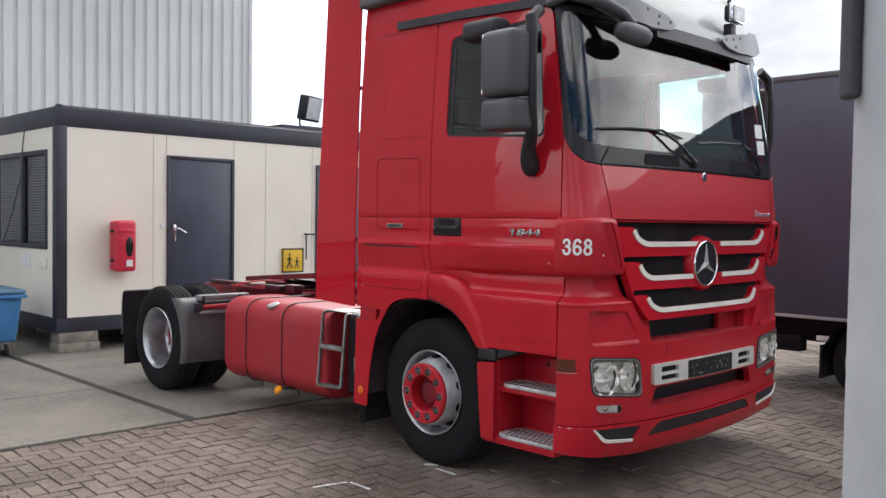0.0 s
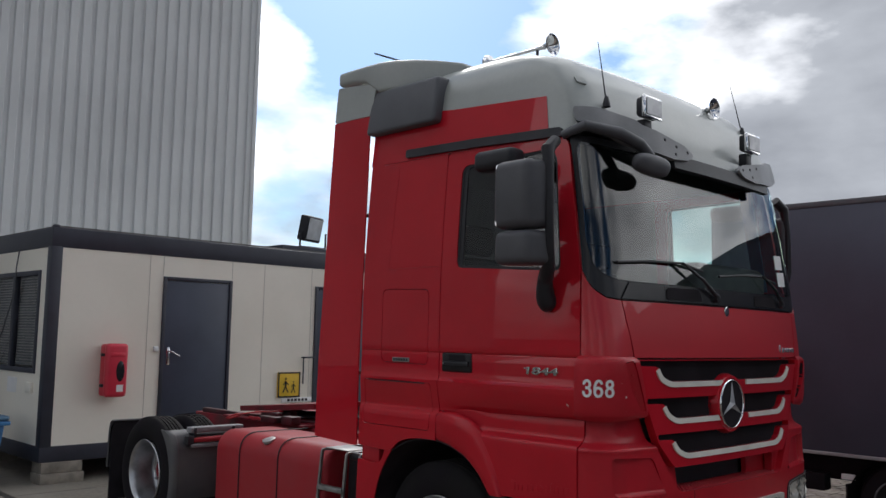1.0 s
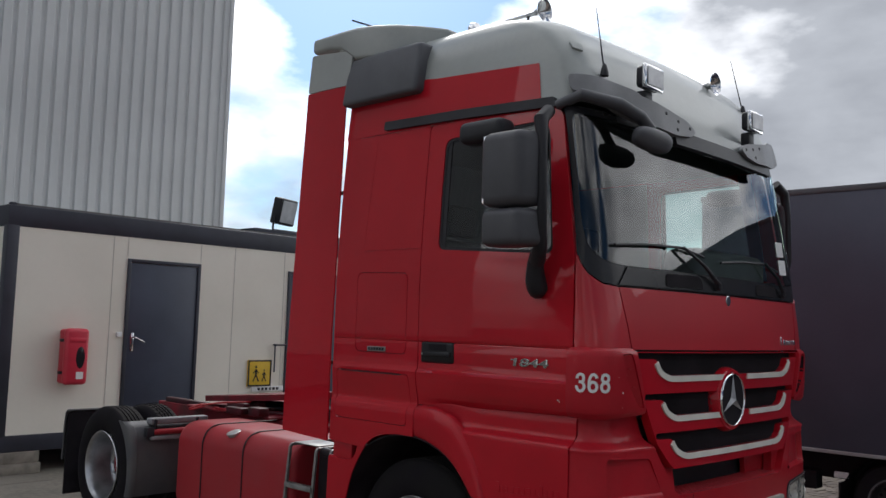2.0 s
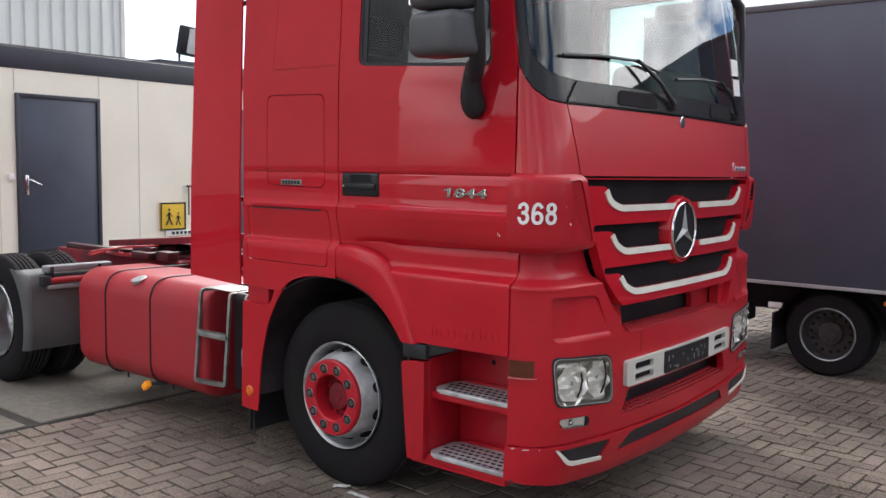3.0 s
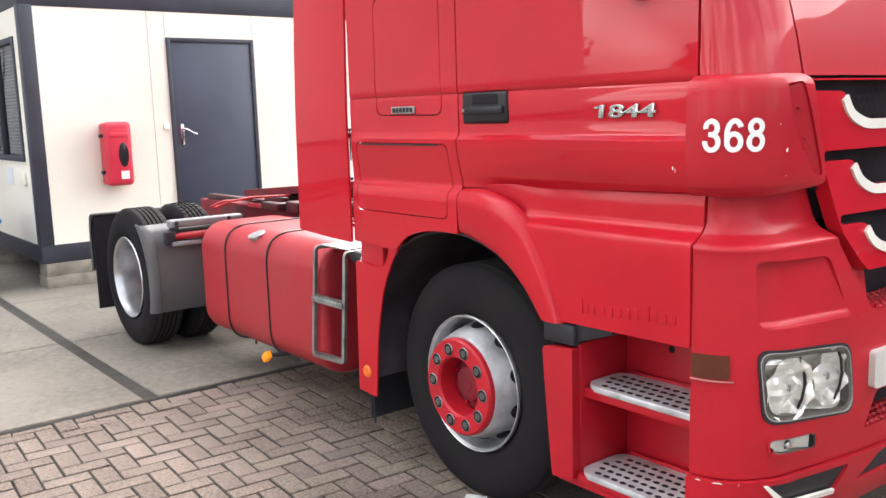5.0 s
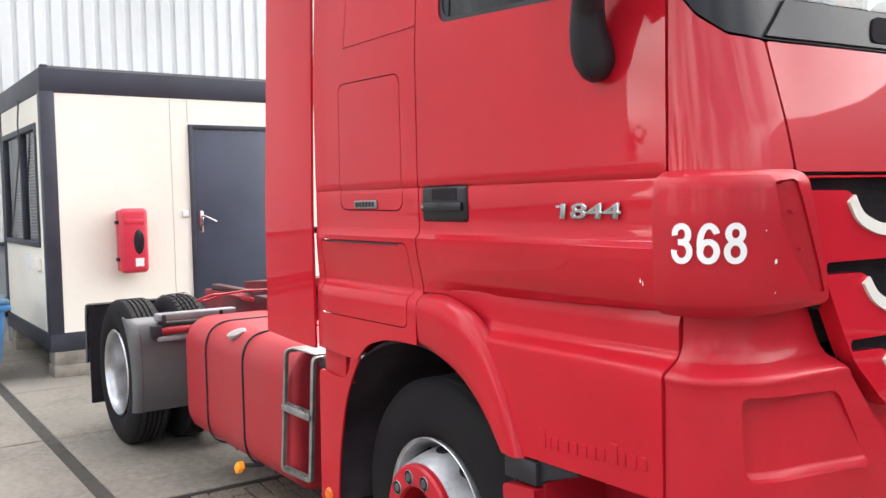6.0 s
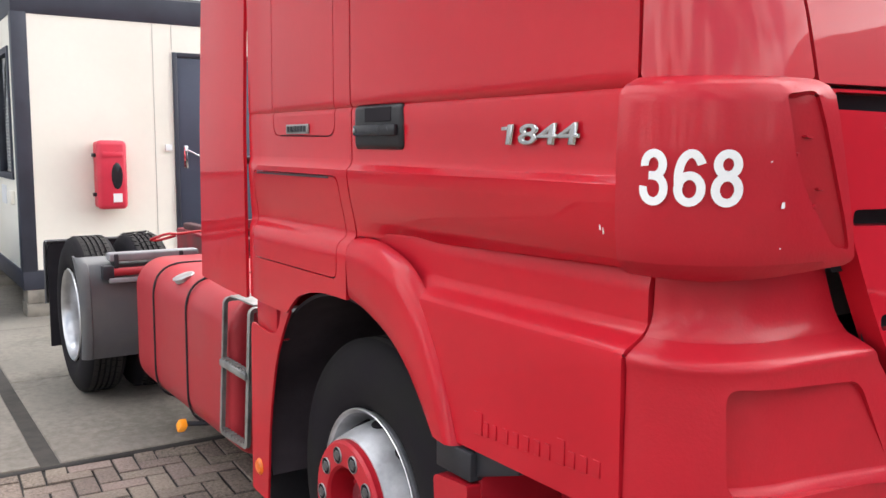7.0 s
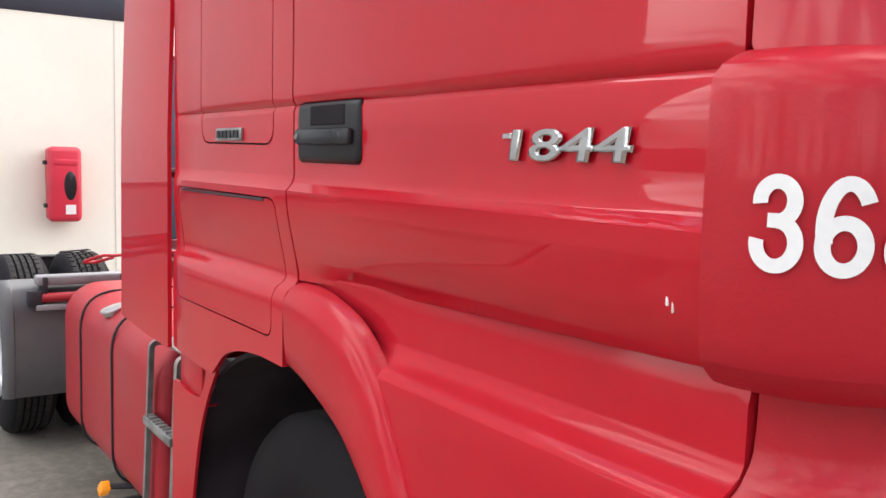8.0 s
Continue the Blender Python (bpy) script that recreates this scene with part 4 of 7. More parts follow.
col = bend([(-0.705, 0.325), (-0.565, 0.318), (-0.535, 0.62), (-0.475, 0.84), (-0.405, 0.96), (-0.350, 1.03), (-0.42, 1.03), (-0.44, 0.968), (-0.47, 0.935), (-0.55, 0.925), (-0.69, 0.942)], [0.01, 0.01, 0.1, 0.1, 0.04, 0.005, 0.005, 0.02, 0.02, 0.03, 0.03], close=True)
bm = skin(col, lambda x, z: Vector((x, -0.010, z)), step=0.06, lip=0.008)
cols_ = both("rear_fender", bm, RED_SATIN, truck)
both("fender_bracket", box((-0.66, 0.0, 0.90), (-0.485, 0.05, 1.05), 0.008), RED_DULL, cols_)
both("reflector", lathe([(0.0, -0.022), (0.022, -0.020), (0.030, -0.012), (0.030, -0.008)], (-0.632, 0, 0.425), "y", 24), AMBER, cols_, "round orange reflector")
both("mud_flap", box((-0.73, 0.06, 0.16), (-0.715, 0.36, 0.70), 0.003), BLACK, truck)
both("flap_rod", tube([(-0.63, 0.02, 0.33), (-0.63, 0.02, 0.17)], 0.006), BLACK, truck)
# dark wheel housing
b = bmesh.new()
arc = [(0.60 * math.cos(radians(a)), 0.58 + 0.55 * math.sin(radians(a))) for a in range(-25, 206, 7)]
ra, rb = [b.verts.new((p - 0.02, 0.015, q)) for p, q in arc], [b.verts.new((p - 0.02, 0.78, q)) for p, q in arc]
for k in range(len(arc) - 1):
    b.faces.new((ra[k], rb[k], rb[k + 1], ra[k + 1]))
bmesh.ops.recalc_face_normals(b, faces=b.faces[:])
bmesh.ops.solidify(b, geom=b.faces[:], thickness=0.012)
both("wheel_housing", b, HOUSING, truck)
both("inner_fender", box((-0.62, 0.775, 0.42), (0.60, 0.79, 1.15)), LINER, truck)

# steps in front of the wheel
sp = bend([(0.555, 0.302), (0.655, 0.312), (0.655, 0.785), (0.512, 0.772), (0.530, 0.55)], [0.01, 0.01, 0.01, 0.02, 0.1], close=True)
both("step_post", skin(sp, lambda x, z: Vector((x, -0.018, z)), step=0.06, lip=0.12), RED_DULL, truck)
both("rubber_band", box((0.515, -0.013, 0.792), (0.66, 0.16, 0.862), 0.006), BLACK, truck, "black rubber strip over the step")
wedge = box((0.650, 0.004, 0.800), (0.815, 0.16, 0.885), 0.006)
for v in wedge.verts:
    v.co.z += max(0.0, v.co.x - 0.65) * 0.34 if v.co.z < 0.84 else 0.0
both("band_end", wedge, BLACK, truck)
steps_in = both("step_back", box((0.660, 0.26, 0.30), (1.105, 0.29, 0.90), 0.004), RED_DULL, truck)
both("step_cheek", box((0.640, 0.02, 0.30), (0.660, 0.29, 0.88), 0.004), RED_DULL, truck)
both("step_cheek", box((1.105, 0.02, 0.30), (1.118, 0.29, 0.92), 0.004), RED_DULL, truck)
for zz, y1 in ((0.652, 0.03), (0.348, -0.005)):
    both("step_riser", box((0.655, y1 + 0.005, zz - 0.05), (1.112, 0.26, zz - 0.012), 0.008), RED_DULL, truck)
    # tread plate with raised holes
    plate = box((0.664, y1, zz - 0.011), (1.112, 0.235, zz + 0.004))
    bmesh.ops.bevel(plate, geom=[e for e in plate.edges if all(abs(v.co.x - 0.664) < 1e-4 for v in e.verts) and abs((e.verts[0].co - e.verts[1].co).z) > 0.01], offset=0.055, segments=6, affect="EDGES", profile=0.5)
    tread = both("tread", plate, TREAD_ALU, truck, "perforated aluminium step")
    both("tread_nose", box((0.712, y1 - 0.006, zz - 0.016), (1.112, y1 + 0.010, zz + 0.0065), 0.004, 2), TREAD_ALU, tread)
    both("tread_upstand", box((0.70, 0.236, zz - 0.010), (1.105, 0.244, zz + 0.016), 0.002, 1), RED_DULL, tread)
    bm, n0 = bmesh.new(), 0
    for i in range(12):
        for j in range(5):
            xx, yy = 0.70 + 0.036 * i + (0.018 if j % 2 else 0), y1 + 0.028 + 0.042 * j
            if xx < 1.10 and yy < 0.225 and (i or 0 < j < 4):
                lathe([(0.0125, 0.0), (0.0125, 0.0042), (0.0, 0.0042)], (0, 0, 0), "z", 8, bm=bm)
                bmesh.ops.transform(bm, matrix=Matrix.Translation((xx, yy, zz + 0.001)) @ Matrix.Diagonal((1.1, 0.74, 1, 1)), verts=bm.verts[n0:])
                n0 = len(bm.verts)
                bm.verts.ensure_lookup_table()
    for ob in both("tread_hole", bm, LINER, tread):
        tagged(ob, kind="stuff")
for xx, zz in ((0.86, 0.77), (1.0, 0.75)):
    both("bolt_hole", lathe([(0.0, 0.257), (0.013, 0.257)], (xx, 0, zz), "y", 14), LINER, steps_in)
both("step_sill", box((0.56, 0.0, 0.285), (1.115, 0.27, 0.318), 0.01), RED_DULL, truck)

# ---- front: corner panels, hood, grille
upper = [(0.008, 1.673), (0.384, 1.673), (0.364, 1.80), (0.333, 1.975), (0.22, 1.985), (0.12, 2.03), (0.05, 2.085), (0.008, 2.13)]
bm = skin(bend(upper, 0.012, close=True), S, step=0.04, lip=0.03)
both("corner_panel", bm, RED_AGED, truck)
bulge = curve([(1.325, -0.02), (1.336, 0.006), (1.36, 0.022), (1.42, 0.03), (1.55, 0.032), (1.645, 0.030), (1.662, 0.020), (1.678, -0.004)])
num_panel = [(-0.012, 1.333), (0.19, 1.328), (0.490, 1.350), (0.455, 1.46), (0.392, 1.674), (-0.002, 1.676), (-0.014, 1.655)]
vent_hole = bend([(0.294, 1.645), (0.356, 1.652), (0.468, 1.375), (0.422, 1.385), (0.328, 1.50)], [0.012, 0.012, 0.015, 0.015, 0.06], close=True)
bm = skin(bend(num_panel, [0.02, 0.05, 0.03, 0.05, 0.02, 0.01, 0.01], close=True), lambda s, z: SN(s, z, bulge(z)), [vent_hole], step=0.03, rows=(1.345, 1.36, 1.645, 1.662), lip=0.05)
nump = both("number_panel", bm, RED_DULL, truck, "red plastic corner fairing")
both("air_vent", skin(vent_hole, lambda s, z: SN(s, z, bulge(z) - 0.004 - 0.022 * (1 - max(0.0, min(1.0, (s - 0.297 - 0.40 * (1.65 - z)) / 0.07)))), step=0.025, lip=0.0), RED_DULL, nump)
vent_edge = [Vector(p) for p in ((0.294, 1.645), (0.328, 1.50), (0.422, 1.385))]


def vent_wall(w, d):
    p = along(vent_edge, w)
    return SN(p.x + 0.002, p.y, bulge(p.y) - d)


both("vent_throat", skin([(0.05, 0.004), (0.95, 0.004), (0.95, 0.036), (0.05, 0.036)], vent_wall, step=0.06, lip=0.0), LINER, nump)
for w0 in (0.33, 0.66):
    both("vent_rib", skin([(w0, 0.002), (w0 + 0.022, 0.002), (w0 + 0.022, 0.032), (w0, 0.032)], lambda w, d: vent_wall(w, d) + Vector((0.004, 0.003, 0)), step=0.02, lip=0.006), RED_DULL, nump)
fins = []
for k in range(2):
    s0, z0 = 0.347 + 0.036 * k, 1.575 - 0.090 * k
    fins.append(skin([(s0, z0), (s0 + 0.014, z0 - 0.002), (s0 + 0.014, z0 + 0.001), (s0, z0 + 0.003)], lambda s, z: SN(s, z, bulge(z) - 0.010), step=0.02, lip=0.01))
each("vent_fin", fins, RED_DULL, nump[0])
# neck below
neck = curve([(1.200, -0.026), (1.216, -0.043), (1.235, -0.053), (1.26, -0.059), (1.34, -0.06)])
bm = skin([(0.0, 1.205), (0.555, 1.205), (0.50, 1.36), (0.006, 1.36), (0.006, 1.25)], lambda s, z: SN(s, z, neck(z)), step=0.03, rows=(1.216, 1.235, 1.25), lip=0.02)
both("corner_neck", bm, RED_DULL, truck)

# fleet number
def stroke(bm, centre, radii, a0, a1, lift, x0):
    """An arc of a painted digit, heavier where it runs upright; unit height."""
    last = None
    n = max(4, int(abs(a1 - a0) / 9))
    for k in range(n + 1):
        a = radians(a0 + (a1 - a0) * k / n)
        p = Vector((centre[0] + radii[0] * math.cos(a), centre[1] + radii[1] * math.sin(a)))
        d = Vector((math.cos(a) / radii[0], math.sin(a) / radii[1])).normalized()
        h = math.hypot(0.076 * d.x, 0.074 * d.y)
        row = [bm.verts.new((x0 + p.x + d.x * h * w, p.y + d.y * h * w, lift)) for w in (-1, 0, 1)]
        if last:
            for j in (0, 1):
                bm.faces.new((last[j], row[j], row[j + 1], last[j + 1]))
        last = row


# three, six, eight: centre, radii, from and to angle of each arc
DIGITS = [[((0.275, 0.724), (0.168, 0.198), 188, -88), ((0.280, 0.304), (0.193, 0.226), 92, -190)],
          [((0.287, 0.310), (0.196, 0.231), 0, 360), ((0.305, 0.500), (0.214, 0.421), 34, 205)],
          [((0.285, 0.737), (0.166, 0.184), 0, 360), ((0.285, 0.302), (0.194, 0.223), 0, 360)]]
for k, arcs in enumerate(DIGITS):
    b = bmesh.new()
    for j, (centre, radii, a0, a1) in enumerate(arcs):
        stroke(b, centre, radii, a0, a1, 0.0002 * j, 0.63 * k)
    if k == 0:
        b.faces.new([b.verts.new((x, y, 0.0004)) for x, y in ((0.19, 0.460), (0.29, 0.460), (0.29, 0.606), (0.19, 0.606))])
    for v in b.verts:
        s, z = 0.0415 + v.co.x * 0.183 / 1.83, 1.459 + v.co.y * 0.0955
        v.co = SN(s, z, bulge(z) + 0.0035 + v.co.z)
    bmesh.ops.recalc_face_normals(b, faces=b.faces[:])
    part("fleet_digit", b, WHITE, nump[0], "white digit %s of the fleet number 368" % "368"[k])

# chips in the paint beside the number
for cs, cz, w, h in ((0.293, 1.456, 0.0075, 0.012), (0.298, 1.386, 0.003, 0.003), (0.268, 1.533, 0.0035, 0.003)):
    blot = bend([(cs, cz), (cs + w, cz + 0.1 * h), (cs + 0.9 * w, cz + h), (cs + 0.15 * w, cz + 0.9 * h)], 0.25 * w, close=True)
    part("chip", skin(blot, lambda s, z: SN(s, z, bulge(z) + 0.0028), step=0.02, lip=0.0), WHITE, nump[0], "small white chip in the paint")

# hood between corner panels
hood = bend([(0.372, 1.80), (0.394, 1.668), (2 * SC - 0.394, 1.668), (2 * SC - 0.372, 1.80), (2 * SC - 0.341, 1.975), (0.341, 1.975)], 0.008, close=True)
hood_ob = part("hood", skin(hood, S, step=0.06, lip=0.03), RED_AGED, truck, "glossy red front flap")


def front_disc(y, z, r, d, off, n=32, squash=1.0):
    """A disc that lies on the front skin."""
    p = S(y + FY, z)
    b = lathe([(0.0, d), (r * 0.8, d), (r, d * 0.5), (r, 0.0)], (0, 0, 0), "x", n)
    b.transform(Matrix.Translation((p.x + off, y, z)) @ Matrix.Diagonal((1, squash, 1, 1)))
    return b


part("round_badge", front_disc(1.25, 1.950, 0.030, 0.006, 0.002), CHROME, hood_ob, "small round chrome badge")
bars = []
for k in range(6):
    y = 1.975 + 0.048 * k
    p = S(y + FY, 1.72)
    bars.append(box((p.x - 0.004, y, 1.700), (p.x + 0.004, y + (0.026 if k else 0.014), 1.752 if k == 0 else 1.730), 0.002, 1))
each("badge_bar", bars, CHROME, hood_ob)

# grille: a red frame with three slots, silver trims and dark mesh behind
g_left = [(0.676, 1.095), (0.584, 1.194), (0.528, 1.315), (0.474, 1.44), (0.405, 1.658)]
flipy = lambda pts: [(2 * SC - p[0], p[1]) for p in reversed(pts)]
slots = []
for yl, top, bot, d1, d2 in ((0.278, 1.655, 1.535, 0.167, 0.274), (0.350, 1.449, 1.330, 0.160, 0.258), (0.436, 1.250, 1.134, 0.144, 0.249)):
    h = [(yl + FY, top - 0.032), (yl + FY, top - 0.002)]
    half = [(yl + d2 + FY, bot), (yl + d1 + 0.03 + FY, bot + 0.03), (yl + d1 + FY, top - 0.045), (yl + d1 - 0.02 + FY, top - 0.034)]
    slots.append((half + h, top, bot))
outline = [(0.72, 1.064)] + g_left + flipy(g_left) + [(2 * SC - 0.72, 1.064)]
holes = [bend(list(half) + flipy(half), 0.012, close=True) for half, top, bot in slots]
gsurf = lambda s, z: SN(s, z, 0.012)
gr = part("grille_frame", skin(bend(outline, 0.01, close=True), gsurf, holes, step=0.045, lip=0.05), RED, truck, "red grille with three dark slots")
for k, (half, top, bot) in enumerate(slots):
    low = half[:3]
    if k == 2:
        runs = [low[::-1] + [(2 * SC - p[0], p[1]) for p in low]]
    else:
        stop = 1.10 + FY if k == 0 else 1.07 + FY
        runs = [low[::-1] + [(stop, bot)]]
        runs.append([(2 * SC - p[0], p[1]) for p in runs[0]][::-1])
    for run in runs:
        path = bend(run, 0.05, 4)
        ext = []
        for i, p in enumerate(path):
            d = (path[min(i + 1, len(path) - 1)] - path[max(i - 1, 0)]).normalized()
            ext.append(p + Vector((d.y, -d.x)) * 0.030)
        part("silver_trim", skin(list(path) + ext[::-1], lambda s, z: SN(s, z, 0.020), step=0.04, lip=0.012), SILVER_TRIM, gr, "silver trim along the slot")
    # honeycomb mesh
    lo = skin(bend([(half[-1][0], top), (half[-1][0], bot), (2 * SC - half[-1][0], bot), (2 * SC - half[-1][0], top)], 0.0, close=True), lambda s, z: SN(s, z, -0.030), step=0.09, lip=0.0)
    part("mesh_backing", lo, LINER, gr)
    bm = bmesh.new()
    r, row = 0.0155, 0
    zz = bot + 0.012
    while zz < top - 0.004:
        yy = half[0][0] + (0.0155 if row % 2 else 0)
        while yy < 2 * SC - half[0][0]:
            if abs(yy - SC) > 0.18 or zz > 1.57 or k == 2:
                c = SN(yy, zz, -0.012)
                for q in range(3):
                    a = radians(30 + 120 * q)
                    t = Vector((0, math.cos(a), math.sin(a)))
                    w = Vector((0, -math.sin(a), math.cos(a))) * 0.0022
                    bm.faces.new([bm.verts.new(p) for p in (c + w, c - w, c - w + t * r, c + w + t * r)])
            yy += 0.031
        zz += 0.0135 * 2
        row += 1
    tagged(part("honeycomb", bm, LINER, gr, "black honeycomb mesh", smooth=False), kind="stuff")

# round emblem
EM = Vector((S(1.25 + FY, 1.385).x + 0.011, 1.202, 1.393))
part("emblem_surround", lathe([(0.187, -0.06), (0.178, -0.012), (0.167, 0.010), (0.153, 0.012), (0.147, 0.0)], EM, "x", 56), RED, gr)
em = part("emblem_plate", lathe([(0.0, 0.010), (0.141, 0.010)], EM, "x", 48), LINER, gr)
part("emblem_ring", lathe([(0.1385, 0.010), (0.1395, 0.016), (0.1425, 0.020), (0.146, 0.016), (0.148, 0.008)], EM, "x", 64), CHROME, em, "round chrome emblem ring")
bm = bmesh.new()
for k in range(3):
    a = radians(90 + 120 * k)
    tip = EM + Vector((0.014, 0.134 * math.cos(a), 0.134 * math.sin(a)))
    ctr = EM + Vector((0.034, 0, 0))
    for sgn in (-1, 1):
        b_ = a + sgn * radians(60)
        foot = EM + Vector((0.012, 0.024 * math.cos(b_), 0.024 * math.sin(b_)))
        f = [bm.verts.new(p) for p in ((ctr, foot, tip) if sgn < 0 else (ctr, tip, foot))]
        bm.faces.new(f)
bmesh.ops.recalc_face_normals(bm, faces=bm.faces[:])
part("emblem_spokes", bm, STEEL, em, "three tapered chrome spokes", smooth=False)

# lower opening and tread ledge
bm = skin([(0.56, 0.89), (2 * SC - 0.56, 0.89), (2 * SC - 0.56, 1.10), (0.56, 1.10)], lambda s, z: SN(s, z, -0.15), step=0.1, lip=0)
part("lower_opening", bm, BLACK, truck)
bm = skin([(0.70, 0.91), (0.80, 0.91), (0.775, 1.09), (0.64, 1.10)], lambda s, z: SN(s, z, -0.04), step=0.05, lip=0.05)
both("opening_cheek", bm, RED_DULL, truck)
part("opening_cover", skin([(1.72, 0.900), (2 * SC - 0.66, 0.900), (2 * SC - 0.62, 1.10), (1.72, 1.10)], lambda s, z: SN(s, z, -0.10), step=0.08, lip=0.03), RED_DULL, truck)

# ---- bumper
bez = lambda lo, d: [(p[0] + d * (1 if p[0] > sum(q[0] for q in lo) / len(lo) else -1), p[1] + d * (1 if p[1] > sum(q[1] for q in lo) / len(lo) else -1)) for p in lo]
def shaped(pts, r):
    return bend(pts, r, close=True)


H_R = shaped([(0.213, 0.886), (0.635, 0.848), (0.665, 0.612), (0.238, 0.660)], [0.045, 0.055, 0.055, 0.045])
F_R = shaped([(0.250, 0.618), (0.482, 0.600), (0.490, 0.527), (0.272, 0.550)], 0.025)
R_R = shaped([(0.214, 1.145), (0.53, 1.130), (0.628, 0.928), (0.24, 0.944), (0.216, 0.970)], [0.03, 0.03, 0.03, 0.02, 0.02])
b_low = [(0.0, 0.486), (0.25, 0.490), (0.72, 0.464), (SC, 0.448)]
b_top = [(0.80, 0.924), (0.748, 0.940), (0.66, 1.053), (0.585, 1.16), (0.552, 1.216), (0.0, 1.216)]
bump = b_low + [(2 * SC - p[0], p[1]) for p in b_low[2::-1]] + [(2 * SC - p[0], p[1]) for p in b_top[::-1]] + b_top
crown = curve([(0.4, 0.0), (1.160, 0.0), (1.172, 0.003), (1.180, 0.003), (1.186, -0.001), (1.195, -0.014), (1.205, -0.028), (1.216, -0.040)])
INT = shaped([(0.80, 0.655), (2 * SC - 0.80, 0.655), (2 * SC - 0.74, 0.535), (0.74, 0.535)], 0.03)
mir = lambda lo: [(2 * SC - p[0], p[1]) for p in reversed(lo)]
bm = skin(bend(bump, 0.02, close=True), lambda s, z: SN(s, z, crown(z)), [H_R, F_R, R_R, mir(H_R), mir(F_R), mir(R_R), INT], step=0.04, lip=0.04, rows=(1.160, 1.172, 1.180, 1.186, 1.195, 1.205))
bumper = part("bumper", bm, RED_DULL, truck, "red bumper with scuffed edges")
both("bumper_recess", skin(R_R, lambda s, z: SN(s, z, -0.040 * (1 - max(0.0, min(1.0, (s - 0.27) / 0.33)) ** 1.5) + 0.011 * max(0.0, min(1.0, (0.958 - z) / 0.018))), rows=(0.958, 0.952, 0.946), step=0.03, lip=0.0), RED_DULL, bumper)
part("intake", skin(bez(INT, 0.02), lambda s, z: SN(s, z, -0.10), step=0.1, lip=0.0), BLACK, bumper)
# tread strips on the ledge above and inside the intake
for zz, depth, s0 in ((0.927, 0.14, 0.82), (0.537, 0.10, 0.78)):
    bm = bmesh.new()
    s = s0
    while s < 2 * SC - s0:
        for d in [0.016 + 0.028 * k for k in range(int(depth / 0.028))]:
            p = SN(s, zz, -d)
            lathe([(0.0125, 0.0), (0.0095, 0.010), (0.005, 0.011), (0.004, 0.004), (0.0, 0.004)], p, "z", 8, bm=bm)
        s += 0.034
    tagged(part("anti_slip_studs", bm, RED_DULL, bumper), kind="stuff")
bm = skin([(0.70, -0.001), (2 * SC - 0.70, -0.001), (2 * SC - 0.70, 0.15), (0.70, 0.15)], lambda s, d: SN(s, 0.925, -d), step=0.08, lip=0.01)
part("step_ledge", bm, RED_DULL, bumper)
bm = skin([(0.74, 0.002), (2 * SC - 0.74, 0.002), (2 * SC - 0.74, 0.105), (0.74, 0.105)], lambda s, d: SN(s, 0.535, -d), step=0.08, lip=0.01)
part("intake_ledge", bm, RED_DULL, bumper)
part("ledge_seam", skin([(0.9025, 0.826), (0.9075, 0.826), (0.9075, 0.923), (0.9025, 0.923)], lambda s, z: SN(s, z, 0.0015), step=0.04, lip=0.0), LINER, bumper)
# headlights
bm = skin(H_R, lambda s, z: SN(s, z, 0.006), [bez(H_R, -0.0075)], step=0.05, lip=0.03)
lights = both("headlight", bm, BLACK, truck, "clear headlight with chrome reflectors")
both("bezel", skin(bez(H_R, -0.0075), lambda s, z: SN(s, z, 0.008), [bez(H_R, -0.0105)], step=0.05, lip=0.03), ALU, lights)
both("inner_bezel", skin(bez(H_R, -0.011), lambda s, z: SN(s, z, 0.003), [bez(H_R, -0.024)], step=0.05, lip=0.03), LAMP_BEZEL, lights)
bowl = lambda s, z: SN(s, z, -0.047 + 0.03 * abs(math.sin((s - 0.23) * 14.6)) + 0.012 * math.sin(z * 70))
both("reflector", skin(bez(H_R, -0.022), bowl, step=0.016, lip=0.0), REFLECTOR, lights, smooth=False)
for cs, cr in ((0.345, 0.088), (0.535, 0.082)):
    c = SN(cs, 0.752, -0.044)
    b = lathe([(cr * 1.12, 0.046), (cr * 0.95, 0.034), (cr * 0.72, 0.014), (cr * 0.42, 0.002), (0.0, 0.0)], (0, 0, 0), "x", 18)
    for v in b.verts:
        turn_ = math.atan2(v.co.z, v.co.y)
        v.co.x += 0.009 * math.sin(7 * turn_ + 40 * math.hypot(v.co.y, v.co.z)) * min(1.0, math.hypot(v.co.y, v.co.z) / 0.04)
    b.transform(Matrix.Translation(c) @ Matrix.Rotation(radians(-12 if cs < 0.4 else -4), 4, "Z"))
    bowlp = both("reflector_bowl", b, REFLECTOR, lights, smooth=False)
    b = lathe([(0.0, 0.04), (0.012, 0.036), (0.016, 0.0)], c, "x", 16)
    both("bulb_cap", b, CHROME, bowlp)
    b = bmesh.new()
    tube([SN(cs + 0.030, 0.672, -0.004), SN(cs + 0.058, 0.710, -0.003), SN(cs + 0.068, 0.755, -0.002), SN(cs + 0.060, 0.80, -0.003), SN(cs + 0.040, 0.838, -0.004)], 0.0045, bm=b)
    both("divider", b, LINER, lights)
    both("divider_edge", tube([SN(cs + 0.037, 0.672, -0.004), SN(cs + 0.066, 0.710, -0.003), SN(cs + 0.076, 0.755, -0.002), SN(cs + 0.068, 0.80, -0.003), SN(cs + 0.047, 0.838, -0.004)], 0.003), CHROME, lights)
for ob in both("lens", skin(bez(H_R, -0.018), lambda s, z: SN(s, z, 0.004), step=0.05, lip=0.0), LENS, lights, "clear lens"):
    ob.visible_shadow = False
